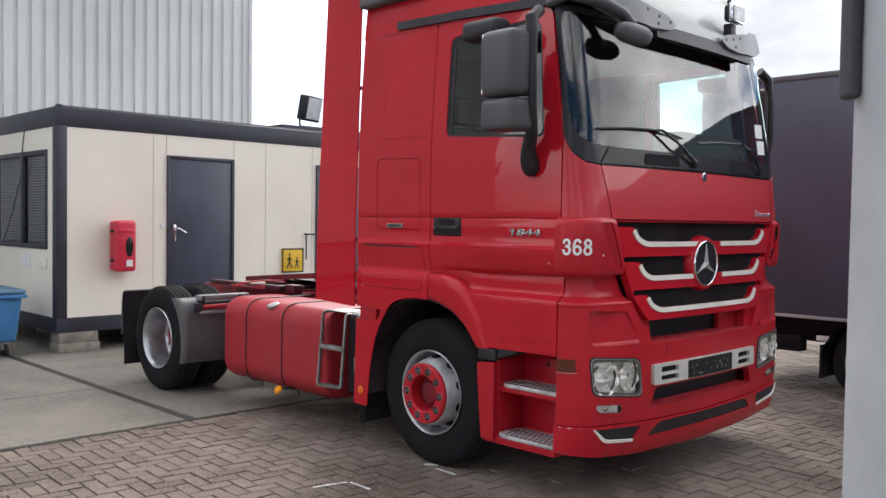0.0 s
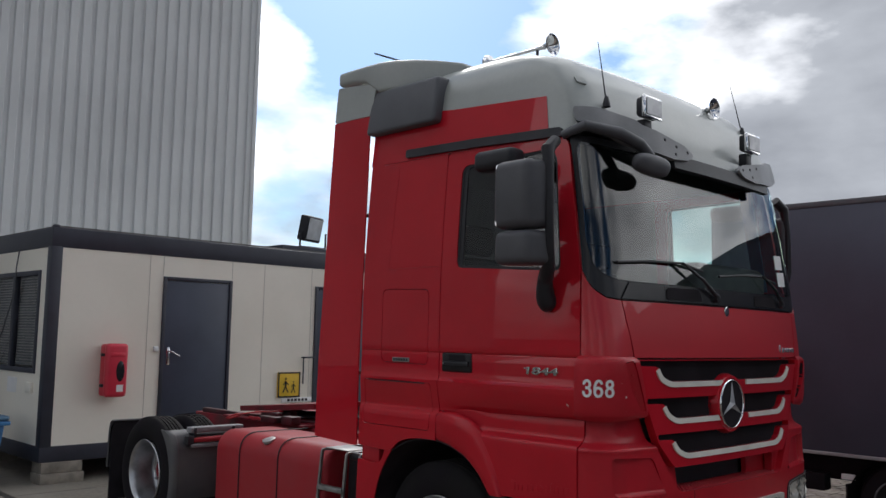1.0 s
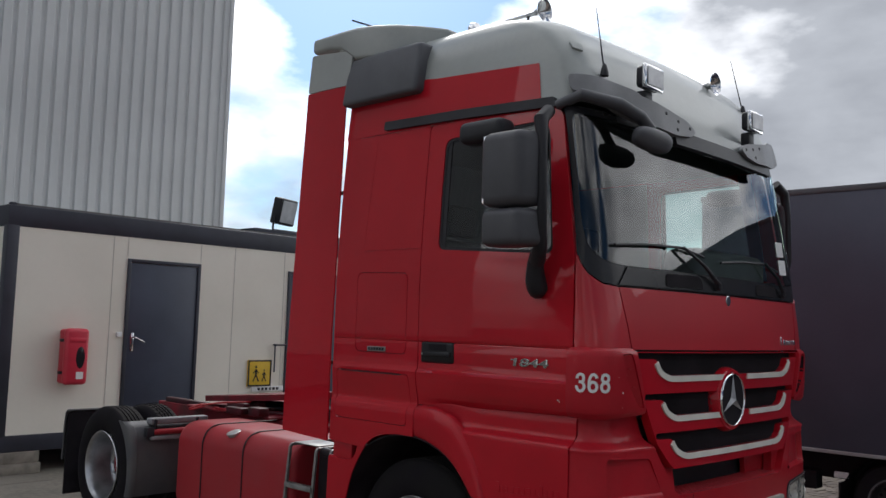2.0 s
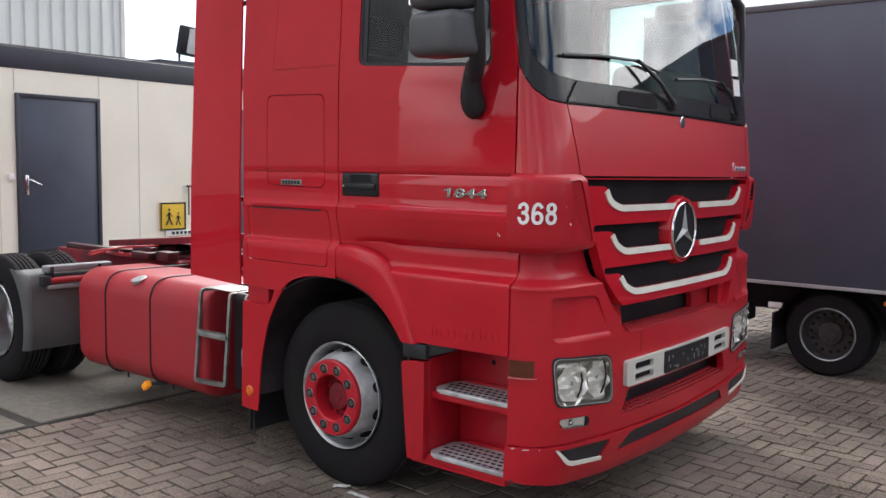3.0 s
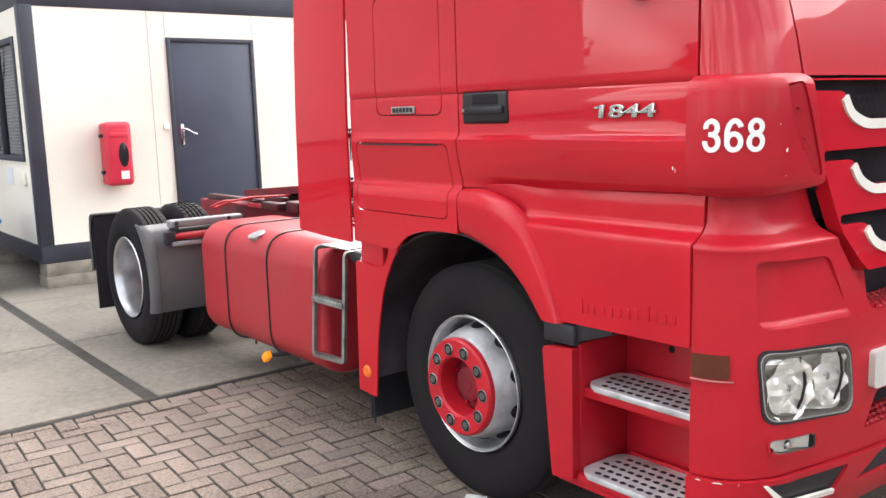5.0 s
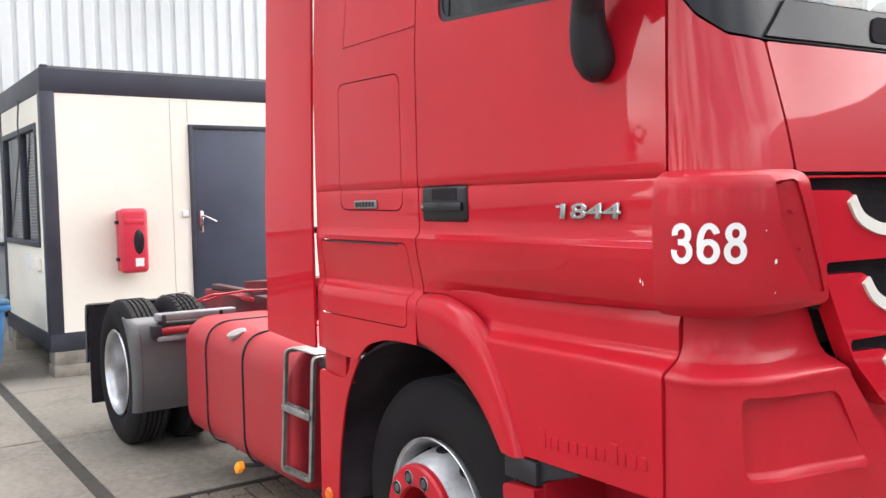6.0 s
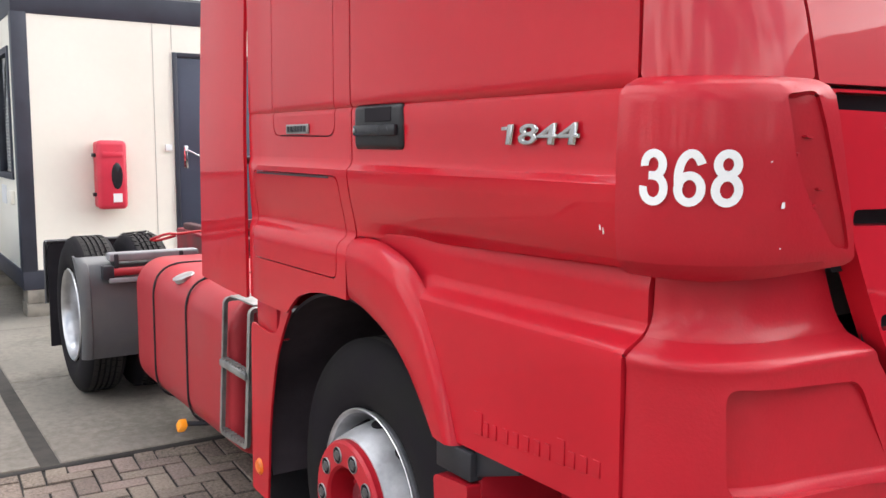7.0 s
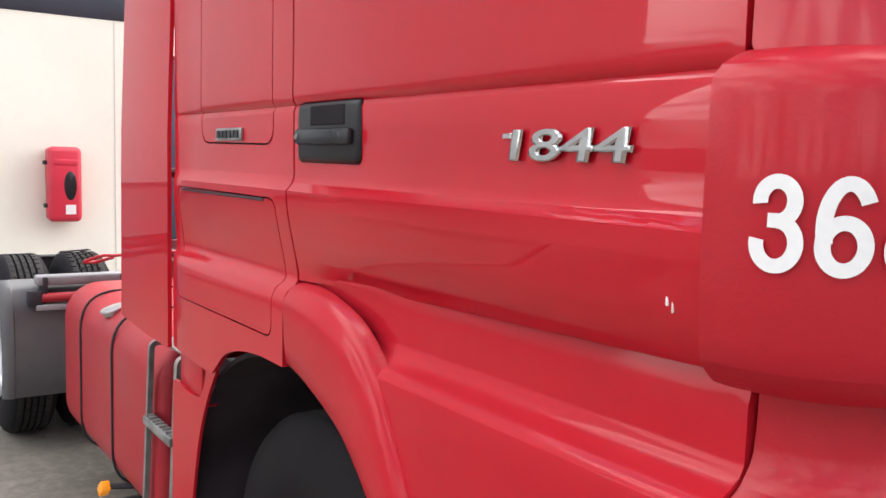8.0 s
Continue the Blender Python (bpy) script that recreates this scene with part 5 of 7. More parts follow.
fogs = both("fog_light", skin(F_R, lambda s, z: SN(s, z, 0.003), [bez(F_R, -0.010)], step=0.05, lip=0.03), RED_DULL, truck)
both("reflector", skin(bez(F_R, -0.006), lambda s, z: SN(s, z, -0.012 + 0.006 * math.sin(s * 60)), step=0.02, lip=0.0), REFLECTOR, fogs)
both("bulb_cap", lathe([(0.0, 0.012), (0.010, 0.010), (0.016, 0.0)], SN(0.345, 0.578, -0.008), "x", 14), CHROME, fogs)
both("end_block", skin(shaped([(0.455, 0.534), (0.482, 0.532), (0.478, 0.594), (0.450, 0.596)], 0.004), lambda s, z: SN(s, z, -0.002), step=0.03, lip=0.01), LINER, fogs)
both("inner_rim", skin(bez(F_R, -0.008), lambda s, z: SN(s, z, 0.001), [bez(F_R, -0.013)], step=0.05, lip=0.02), LAMP_BEZEL, fogs)
for ob in both("lens", skin(bez(F_R, -0.009), lambda s, z: SN(s, z, 0.001), step=0.05, lip=0.0), LENS, fogs):
    ob.visible_shadow = False
both("side_marker", skin(shaped([(0.004, 0.792), (0.128, 0.796), (0.128, 0.868), (0.004, 0.864)], 0.005), lambda s, z: SN(s, z, 0.005), step=0.04, lip=0.012), AMBER_DARK, bumper, "unlit dark amber side marker")
both("marker_ledge", skin([(0.002, 0.7835), (0.142, 0.788), (0.142, 0.7915), (0.002, 0.788)], lambda s, z: SN(s, z, 0.007), step=0.05, lip=0.006), PALE_RED, bumper)

# number plate holder with white air vents at both ends
holder = shaped([(0.61 + FY, 0.672), (1.89 + FY, 0.672), (1.89 + FY, 0.796), (0.61 + FY, 0.796)], 0.02)
vents = [shaped([(a + FY, z0), (c + FY, z0), (c + FY, z1), (a + FY, z1)], 0.01) for a, c in ((0.685, 0.865), (1.635, 1.815)) for z0, z1 in ((0.690, 0.724), (0.740, 0.776))]
bm = skin(holder, lambda s, z: SN(s, z, 0.022), vents, step=0.05, lip=0.03)
ph = part("plate_holder", bm, HOLDER_GREY, truck, "silver-white plate holder with slotted vents")
part("vent_backing", skin(grow(holder, -0.02), lambda s, z: SN(s, z, 0.002), step=0.1, lip=0), LINER, ph)
bm = skin(shaped([(0.975 + FY, 0.678), (1.525 + FY, 0.678), (1.525 + FY, 0.790), (0.975 + FY, 0.790)], 0.008), lambda s, z: SN(s, z, 0.030), step=0.1, lip=0.008)
pl = part("number_plate", bm, BLACK_GLOSS, ph, "dark number plate with pale bars")
bars = []
for y, z0, w, h in ((1.005, 0.735, 0.012, 0.030), (1.024, 0.700, 0.010, 0.018), (1.048, 0.748, 0.016, 0.012), (1.075, 0.700, 0.008, 0.010), (1.100, 0.692, 0.030, 0.010), (1.175, 0.745, 0.012, 0.010), (1.235, 0.706, 0.010, 0.012), (1.285, 0.748, 0.010, 0.012), (1.315, 0.705, 0.009, 0.026), (1.342, 0.742, 0.022, 0.012), (1.372, 0.706, 0.010, 0.034), (1.405, 0.752, 0.014, 0.012), (1.425, 0.708, 0.018, 0.012), (1.455, 0.735, 0.012, 0.026)):
    p = SN(y + FY, z0 + h / 2, 0.030)
    bars.append(box((p.x, y, z0), (p.x + 0.002, y + w, z0 + h)))
each("plate_bar", bars, RIM_STEEL, pl)

# spoiler lip with dark openings and silver corners
LO_S = shaped([(0.262, 0.468), (0.660, 0.442), (0.602, 0.362), (0.335, 0.392)], [0.012, 0.02, 0.012, 0.03])
LO_L = shaped([(0.728, 0.360), (0.83, 0.440), (2 * SC - 0.83, 0.440), (2 * SC - 0.728, 0.360)], [0.02, 0.05, 0.05, 0.02])
lip_low = [(0.0, 0.326), (0.16, 0.318), (0.65, 0.264), (SC, 0.245)]
lip_line = lip_low + [(2 * SC - p[0], p[1]) for p in lip_low[2::-1]] + [(2 * SC - p[0], p[1] - 0.005) for p in b_low[:3]] + [(p[0], p[1] - 0.005) for p in b_low[::-1]]
lipf = lambda s, z: SN(s, z, 0.014)
lipo = part("spoiler_lip", skin(bend(lip_line, 0.008, close=True), lipf, [LO_S, mir(LO_S), LO_L], step=0.04, lip=0.05), RED_DULL, truck, "red spoiler lip, scraped along its edges")
both("corner_opening", skin(LO_S, lambda s, z: SN(s, z, 0.004), step=0.06, lip=0.0), BLACK, lipo)
part("long_opening", skin(LO_L, lambda s, z: SN(s, z, 0.004), step=0.1, lip=0.0), BLACK, lipo)
bm = skin(shaped([(0.248, 0.470), (0.264, 0.470), (0.345, 0.400), (0.602, 0.370), (0.598, 0.354), (0.33, 0.384)], [0.004, 0.004, 0.05, 0.004, 0.004, 0.06]), lambda s, z: SN(s, z, 0.020), step=0.03, lip=0.01)
both("silver_corner", bm, SILVER_TRIM, lipo)
bars = []
for s0, s1 in ((0.03, 0.05), (0.085, 0.12), (0.165, 0.172)):
    bars.append(skin([(s0, 0.475), (s1, 0.476), (s1 - 0.005, 0.4805), (s0 + 0.008, 0.4805)], lambda s, z: SN(s, z, 0.0155), step=0.04, lip=0.0))
each("scuff", bars, SILVER_TRIM, lipo, "pale scuff along the edge")

dents = []
for s0, z0, w, h in ((0.03, 0.328, 0.020, 0.010), (0.07, 0.326, 0.010, 0.006), (0.36, 0.300, 0.030, 0.005), (0.50, 0.284, 0.018, 0.006), (0.20, 0.3185, 0.012, 0.005)):
    dents.append(skin(bend([(s0, z0), (s0 + w, z0 - 0.002), (s0 + w * 0.8, z0 + h), (s0 + w * 0.2, z0 + h * 0.7)], 0.002, close=True), lambda s, z: SN(s, z, 0.0152), step=0.02, lip=0.0))
each("paint_chip", dents, DARK_STEEL, lipo, "bare scraped spot")

# ---- windscreen
cowl_low = [(0.008, 2.140), (0.05, 2.095), (0.12, 2.040), (0.22, 1.995), (0.341, 1.983)]
cowl = cowl_low + flipy(cowl_low) + [(2 * SC - 0.008, 2.90), (0.008, 2.90)]
glass_line = [(0.075, 2.86), (0.080, 2.30), (0.13, 2.165), (0.25, 2.102), (0.42, 2.088)]
glass_line = bend(glass_line + flipy(glass_line), 0.06, close=True)
part("screen_border", skin(bend(cowl, 0.008, close=True), lambda s, z: SN(s, z, -0.006), [glass_line], step=0.06, lip=0.02), BLACK_GLOSS, truck, "black border round the windscreen")
ws = part("windscreen", skin(glass_line, lambda s, z: SN(s, z, -0.003), step=0.08, lip=0.0), SCREEN_GLASS, truck, "large tinted windscreen")
ws.visible_shadow = False
part("cowl_strip", skin([(0.34, 1.988), (2 * SC - 0.34, 1.988), (2 * SC - 0.42, 2.082), (0.42, 2.082)], lambda s, z: SN(s, z, 0.003), step=0.08, lip=0.01), BLACK_GLOSS, truck)
for y0, y1 in ((0.59, 0.97), (1.65, 2.00)):
    part("cowl_vent", skin(shaped([(y0 + FY, 2.000), (y1 + FY, 2.000), (y1 + FY - 0.02, 2.068), (y0 + FY + 0.02, 2.068)], 0.025), lambda s, z: SN(s, z, 0.008), step=0.06, lip=0.006), LINER, truck)
# wipers
for base, tip, knee in (((1.13, 2.03), (0.18, 2.185), (0.76, 2.215)), ((2.10, 2.03), (1.20, 2.165), (1.80, 2.20))):
    P = lambda q, o: SN(q[0] + FY, q[1], o)
    wp = part("wiper", tube([P(base, 0.02), P(((base[0] + knee[0]) / 2, (base[1] + knee[1]) / 2), 0.045), P(knee, 0.035)], [0.014, 0.009, 0.008], 8), BLACK, truck, "black windscreen wiper")
    far = (knee[0] + (knee[0] - tip[0]) * 0.42, knee[1] - 0.03)
    part("blade", tube([P(tip, 0.012), P(((tip[0] + knee[0]) / 2, (tip[1] + knee[1]) / 2 + 0.008), 0.016), P(knee, 0.020), P(far, 0.012)], 0.008, 6), BLACK, wp)
    part("pivot", lathe([(0.0, 0.03), (0.024, 0.028), (0.03, 0.0)], P(base, 0.0), "x", 16), BLACK, wp)
for zz in (2.155, 2.275):
    part("paper", skin([(2 * SC - 0.50, zz), (2 * SC - 0.37, zz + 0.006), (2 * SC - 0.36, zz + 0.106), (2 * SC - 0.49, zz + 0.1)], lambda s, z: SN(s, z, 0.001), step=0.05, lip=0.0), WHITE, ws, "white paper slip behind the glass")

# ---- roof: grey high roof with a red stripe on each side
bm = bmesh.new()
zl = [2.925, 2.96, 3.0, 3.05, 3.1, 3.15, 3.2, 3.25, 3.3, 3.35, 3.4, 3.43, 3.46, 3.49, 3.52, 3.55, 3.58, 3.60, 3.62, 3.64]
ss = [-9] + [-0.9, -0.6, -0.3, 0.0] + [L * k / 8 for k in range(1, 9)] + [L + (SC - L) * k / 8 for k in range(1, 9)]
grid = []
for z in zl:
    row = []
    for s in ss:
        x1 = X1(z)
        if s <= 0:
            k = {-9: 0.0, -0.9: 0.25, -0.6: 0.5, -0.3: 0.75, 0.0: 1.0}[s]
            xb = min(-0.69, x1 - 0.1)
            row.append(Vector((xb + (x1 - xb) * k, YS(z), z)))
        else:
            row.append(S(s, z))
    row += [Vector((p.x, 2.5 - p.y, p.z)) for p in row[-2::-1]]
    grid.append([bm.verts.new(p) for p in row])
for p, q in zip(grid, grid[1:]):
    for k in range(len(p) - 1):
        bm.faces.new((p[k], p[k + 1], q[k + 1], q[k]))
cap = grid[-1]
mid = len(cap) // 2
for k in range(mid):
    a, c = cap[k], cap[k + 1]
    d, e = cap[-2 - k], cap[-1 - k]
    if k == mid - 1:
        bm.faces.new((a, c, e))
    else:
        bm.faces.new((a, c, d, e))
bmesh.ops.recalc_face_normals(bm, faces=bm.faces[:])
roof = part("high_roof", bm, GREY_ROOF, truck, "grey painted high roof", angle=50)
stripe = [(-0.70, 2.927), (0.870, 2.927), (0.832, 3.165), (0.07, 3.215), (-0.70, 3.30)]
both("red_stripe", skin(bend(stripe, 0.005, close=True), lambda x, z: Vector((x, YS(z) - 0.003, z)), step=0.06, lip=0.0), RED, roof)
bm = skin(bend([(-0.335, 2.945), (0.30, 2.930), (0.985, 2.900), (0.965, 2.955), (0.30, 2.985), (-0.335, 3.0)], 0.015, close=True), lambda x, z: Vector((x, YS(z) - 0.022, z)), step=0.06, lip=0.03)
both("drip_rail", bm, BLACK, roof, "black rail over the door")
b = box((-0.725, -0.005, 3.145), (-0.04, 0.22, 3.465), 0.028, 3)
for v in b.verts:
    k = (v.co.z - 3.14) / 0.33
    v.co.y += 0.05 * k
    v.co.x += 0.03 * k * (-0.35 - v.co.x)
both("air_intake_cover", b, GREY_PLASTIC, truck, "dark grey plastic cover beside the roof")
part("roof_hatch", skin(shaped([(0.20, 3.235), (0.275, 3.225), (0.275, 3.265), (0.20, 3.275)], 0.008), lambda s, z: SN(s, z, 0.012), step=0.04, lip=0.014), GREY_ROOF, roof)

# back wall, floor and lining of the cab
part("cab_back", box((-0.70, 0.07, 0.98), (-0.68, 2.43, 3.40)), RED, truck)
part("cab_floor", box((-0.66, 0.10, 1.14), (1.20, 2.40, 1.18)), LINER, truck)
part("cab_roof_lining", box((-0.66, 0.12, 2.90), (0.95, 2.38, 2.92)), CABIN_GREY, truck)
part("rear_lining", box((-0.62, 0.06, 1.18), (-0.60, 2.44, 2.90)), CABIN_GREY, truck, "dull grey cab lining")
bm = skin([(-0.60, 1.18), (0.10, 1.18), (0.10, 2.90), (-0.60, 2.90)], lambda x, z: Vector((x, YS(z) + 0.05, z)), step=0.3, lip=0.0)
both("side_lining", bm, CABIN_GREY, truck)
bm = skin([(0.10, 1.18), (1.05, 1.18), (1.10, 2.12), (0.10, 2.16)], lambda x, z: Vector((x, YS(z) + 0.07, z)), step=0.3, lip=0.0)
both("door_lining", bm, LINER, truck)
b = bmesh.new()
pts = [(1.05, 1.18), (0.78, 1.55), (0.74, 1.98), (0.86, 2.07), (1.19, 2.05), (1.21, 1.95), (1.18, 1.18)]
fa, fb = [b.verts.new((x, 0.22, z)) for x, z in pts], [b.verts.new((x, 2.28, z)) for x, z in pts]
b.faces.new(fa)
b.faces.new(fb[::-1])
for k in range(len(pts)):
    b.faces.new((fa[k], fb[k], fb[(k + 1) % len(pts)], fa[(k + 1) % len(pts)]))
bmesh.ops.recalc_face_normals(b, faces=b.faces[:])
bmesh.ops.bevel(b, geom=b.edges[:], offset=0.03, segments=2, affect="EDGES")
part("dashboard", b, CABIN_GREY, truck)
part("instrument_hood", box((0.80, 1.40, 2.00), (1.08, 2.34, 2.29), 0.07, 4), CABIN_GREY, truck)
for yy in (0.55, 1.95):
    st = part("seat", box((-0.10, yy - 0.25, 1.55), (0.42, yy + 0.25, 1.70), 0.05, 3), LINER, truck)
    part("backrest", box((-0.22, yy - 0.24, 1.66), (-0.08, yy + 0.24, 2.30), 0.05, 3), LINER, st)
    part("headrest", box((-0.20, yy - 0.14, 2.32), (-0.10, yy + 0.14, 2.52), 0.04, 3), LINER, st)
    part("seat_base", box((-0.05, yy - 0.2, 1.18), (0.35, yy + 0.2, 1.55), 0.02), LINER, st)
b = lathe([(0.215 + 0.016 * math.cos(a), 0.016 * math.sin(a)) for a in (2 * math.pi * k / 10 for k in range(11))], (0, 0, 0), "x", 36)
lathe([(0.0, 0.02), (0.06, 0.015), (0.07, 0.0)], (0, 0, 0), "x", 20, bm=b)
box((-0.01, -0.21, -0.015), (0.01, 0.21, 0.015), 0.004, 1, bm=b)
b.transform(Matrix.Translation((0.62, 1.95, 1.98)) @ Matrix.Rotation(radians(28), 4, "Y"))
part("steering_wheel", b, LINER, truck)
for yy in (0.10, 2.40):
    b = bmesh.new()
    ra, rb = [], []
    for k in range(25):
        w = k / 24
        xx, dy = 0.98 + 0.10 * w, 0.022 * math.sin(w * 30)
        ra.append(b.verts.new((xx, yy + dy + (0.05 if yy < 1 else -0.05), 2.13)))
        rb.append(b.verts.new((xx - 0.10, yy + dy + (0.09 if yy < 1 else -0.09), 2.88)))
    for k in range(24):
        b.faces.new((ra[k], ra[k + 1], rb[k + 1], rb[k]))
    bmesh.ops.solidify(b, geom=b.faces[:], thickness=0.004)
    part("curtain", b, CURTAIN, truck, "blue gathered curtain at the pillar")

# ---- sun visor with brackets, lamps, horns, aerials
part("sun_visor", skin(shaped([(0.88, 2.775), (2 * SC - 0.60, 2.775), (2 * SC - 0.60, 2.858), (0.88, 2.858)], 0.015), lambda s, z: SN(s, z, 0.090), step=0.06, lip=0.03), BLACK, truck, "dark sun visor above the windscreen")
part("roof_brow", skin(shaped([(0.86, 2.862), (2 * SC - 0.72, 2.862), (2 * SC - 0.72, 2.945), (0.86, 2.945)], 0.01), lambda s, z: SN(s, z, 0.055), step=0.08, lip=0.012), GREY_ROOF, roof, "pale lower edge of the roof")
br = [(0.10, 3.06), (0.26, 3.05), (0.55, 3.00), (0.80, 2.957), (1.0, 2.925), (1.09, 2.87), (1.02, 2.83), (0.85, 2.815), (0.55, 2.84), (0.4, 2.87), (0.25, 2.935), (0.10, 2.975)]
brs = both("visor_bracket", skin(shaped(br, 0.03), lambda s, z: SN(s, z, 0.03 + 0.08 * max(0.0, min(1.0, (s - 0.10) / 0.6))), step=0.04, lip=0.03), BRACKET_GREY, truck, "grey plastic visor bracket with screws")
for s, z in ((0.78, 2.93), (0.90, 2.905), (1.02, 2.88), (0.88, 2.85)):
    p = SN(s, z, 0.108)
    both("screw", lathe([(0.0, 0.006), (0.010, 0.004), (0.012, 0.0)], p, "x", 10), BLACK, brs)
# mirror arm on the roof edge, with the small front mirror
part("front_mirror_arm", tube([SN(-0.02, 2.90, 0.02), SN(0.15, 2.93, 0.06), SN(0.35, 2.90, 0.10), SN(0.50, 2.85, 0.12), SN(0.57, 2.78, 0.13)], [0.025, 0.032, 0.036, 0.036, 0.032], 16), MIRROR_GREY, truck)
b = bmesh.new()
bmesh.ops.create_uvsphere(b, u_segments=28, v_segments=18, radius=1.0)
for v in b.verts:
    k = lambda c: math.copysign(abs(c) ** 0.75, c)
    v.co = Vector((0.055 * k(v.co.x), 0.165 * k(v.co.y), 0.062 * k(v.co.z)))
b.transform(Matrix.Translation(SN(0.57, 2.73, 0.13)) @ Matrix.Rotation(radians(20), 4, "Y"))
part("front_mirror", b, MIRROR_GREY, truck, "rounded dark front mirror")
for y in (0.57, 1.84):
    c = Vector((1.19, y, 3.125))
    lm = part("roof_lamp", box((c.x - 0.025, c.y - 0.09, c.z - 0.06), (c.x + 0.035, c.y + 0.09, c.z + 0.06), 0.022, 3), BLACK, truck, "square chrome driving lamp")
    part("lamp_rim", box((c.x + 0.02, c.y - 0.097, c.z - 0.067), (c.x + 0.045, c.y + 0.097, c.z + 0.067), 0.010, 2), CHROME, lm)
    part("lamp_glass", box((c.x + 0.046, c.y - 0.08, c.z - 0.05), (c.x + 0.052, c.y + 0.08, c.z + 0.05), 0.002, 1), RIM_STEEL, lm)
    part("lamp_foot", box((c.x - 0.05, c.y - 0.04, c.z - 0.15), (c.x + 0.01, c.y + 0.04, c.z - 0.065), 0.01), BLACK, lm)
for y, x0 in ((0.62, 0.44), (1.74, 1.0)):
    zt = 3.70 if y < 1 else 3.395
    hn = part("air_horn", lathe([(0.012, -0.56), (0.012, -0.16), (0.018, -0.08), (0.032, -0.035), (0.068, -0.006), (0.075, 0.0), (0.066, -0.003), (0.03, -0.04), (0.0, -0.10)], (x0, y, zt), "x", 28), CHROME, truck, "chrome trumpet air horn")
    part("diaphragm", lathe([(0.0, -0.60), (0.045, -0.595), (0.05, -0.575), (0.045, -0.555), (0.0, -0.55)], (x0, y, zt), "x", 20), CHROME, hn)
    part("horn_foot", tube([(x0 - 0.13, y, zt - 0.01), (x0 - 0.13, y, zt - 0.10), (x0 - 0.17, y, zt - 0.13)], 0.010), BLACK, hn)
    part("horn_foot", tube([(x0 - 0.57, y, zt - 0.02), (x0 - 0.57, y, zt - 0.12)], 0.012), BLACK, hn)
for base, tip in (((1.09, 0.30, 3.12), (1.03, 0.30, 3.50)), ((0.97, 2.20, 3.30), (0.88, 2.20, 3.68))):
    an = part("aerial", tube([base, tip], [0.005, 0.002], 6), BLACK, truck, "thin black whip aerial")
    part("aerial_foot", lathe([(0.0, 0.05), (0.012, 0.04), (0.022, 0.0), (0.024, -0.02)], (base[0], base[1], base[2]), "z", 14), BLACK, an)
part("rear_aerial", tube([(-0.55, 0.9, 3.70), (-1.25, 0.5, 3.98)], [0.010, 0.006], 6), BLACK, truck)

# ---- mirrors
for sgn in (1, -1):
    def my(y):
        return y if sgn > 0 else 2.5 - y
    bmx = box((0.80, -0.33, 2.345), (1.06, -0.16, 2.72), 0.05, 4)
    for v in bmx.verts:
        v.co.x += (v.co.y + 0.245) * 0.35
    bm2 = box((0.815, -0.33, 2.15), (1.06, -0.16, 2.335), 0.04, 4)
    for v in bm2.verts:
        v.co.x += (v.co.y + 0.245) * 0.35
    bm3 = tube([(1.03, -0.10, 2.84), (1.055, -0.19, 2.78), (1.075, -0.20, 2.62), (1.08, -0.20, 2.30), (1.05, -0.17, 2.15), (0.98, -0.10, 2.09)], [0.035, 0.038, 0.024, 0.024, 0.034, 0.04], 12)
    bm4 = tube([(0.970, -0.085, 2.14), (0.950, -0.072, 2.09), (0.935, -0.058, 2.04), (0.927, -0.042, 2.00), (0.926, -0.028, 1.968), (0.929, -0.014, 1.942), (0.933, -0.004, 1.926), (0.936, 0.002, 1.918)], [0.036, 0.041, 0.046, 0.052, 0.054, 0.048, 0.034, 0.008], 20)
    bm5 = box((0.50, -0.20, 2.715), (0.80, -0.06, 2.835), 0.04, 4)
    bm6 = box((0.80, -0.325, 2.36), (0.812, -0.175, 2.70), 0.004, 1)
    bms = [bmx, bm2, bm3, bm4, bm5, bm6]
    if sgn < 0:
        bms = [mirrored(q) for q in bms]
    mi = part("wing_mirror", bms[0], MIRROR_GREY, truck, "large dark grey wing mirror in two housings")
    part("lower_housing", bms[1], MIRROR_GREY, mi)
    part("mirror_arm", bms[2], BLACK, mi)
    part("arm_foot", bms[3], BLACK, mi)
    part("kerb_mirror", bms[4], BLACK, mi)
    part("mirror_glass", bms[5], CHROME, mi)

# ---- side deflectors behind the cab, and the roof deflector
dy = lambda x, z: Vector((x, -0.032 + 0.028 * max(0.0, z - 1.6) + 0.012 * max(0.0, (x + 0.9) / 0.2), z))
dl = [(-1.150, 1.045), (-0.704, 1.020), (-0.707, 3.15), (-0.705, 3.29), (-1.095, 3.29)]
bm = skin(bend(dl, 0.01, close=True), dy, step=0.10, lip=0.012)
both("side_deflector", bm, RED, truck, "red side wind deflector behind the cab")
dt = [(-1.095, 3.294), (-0.70, 3.294), (-0.66, 3.52), (-1.075, 3.555)]
both("deflector_top", skin(bend(dt, 0.02, close=True), dy, step=0.08, lip=0.02), GREY_ROOF, truck)
b = box((-1.085, 0.022, 3.568), (-0.05, 2.478, 3.672), 0.028, 4)
bmesh.ops.subdivide_edges(b, edges=[e for e in b.edges if abs((e.verts[0].co - e.verts[1].co).x) > 0.5], cuts=6)
for v in b.verts:
    k = max(0.0, (v.co.x + 0.75) / 0.70)
    v.co.z -= 0.07 * k * k + (0.115 * max(0.0, min(1.0, (v.co.x + 0.80) / 0.10)) if v.co.z < 3.62 else 0.0)
    v.co.y += (1.25 - v.co.y) * 0.22 * k * k
part("roof_deflector", b, GREY_ROOF, truck)
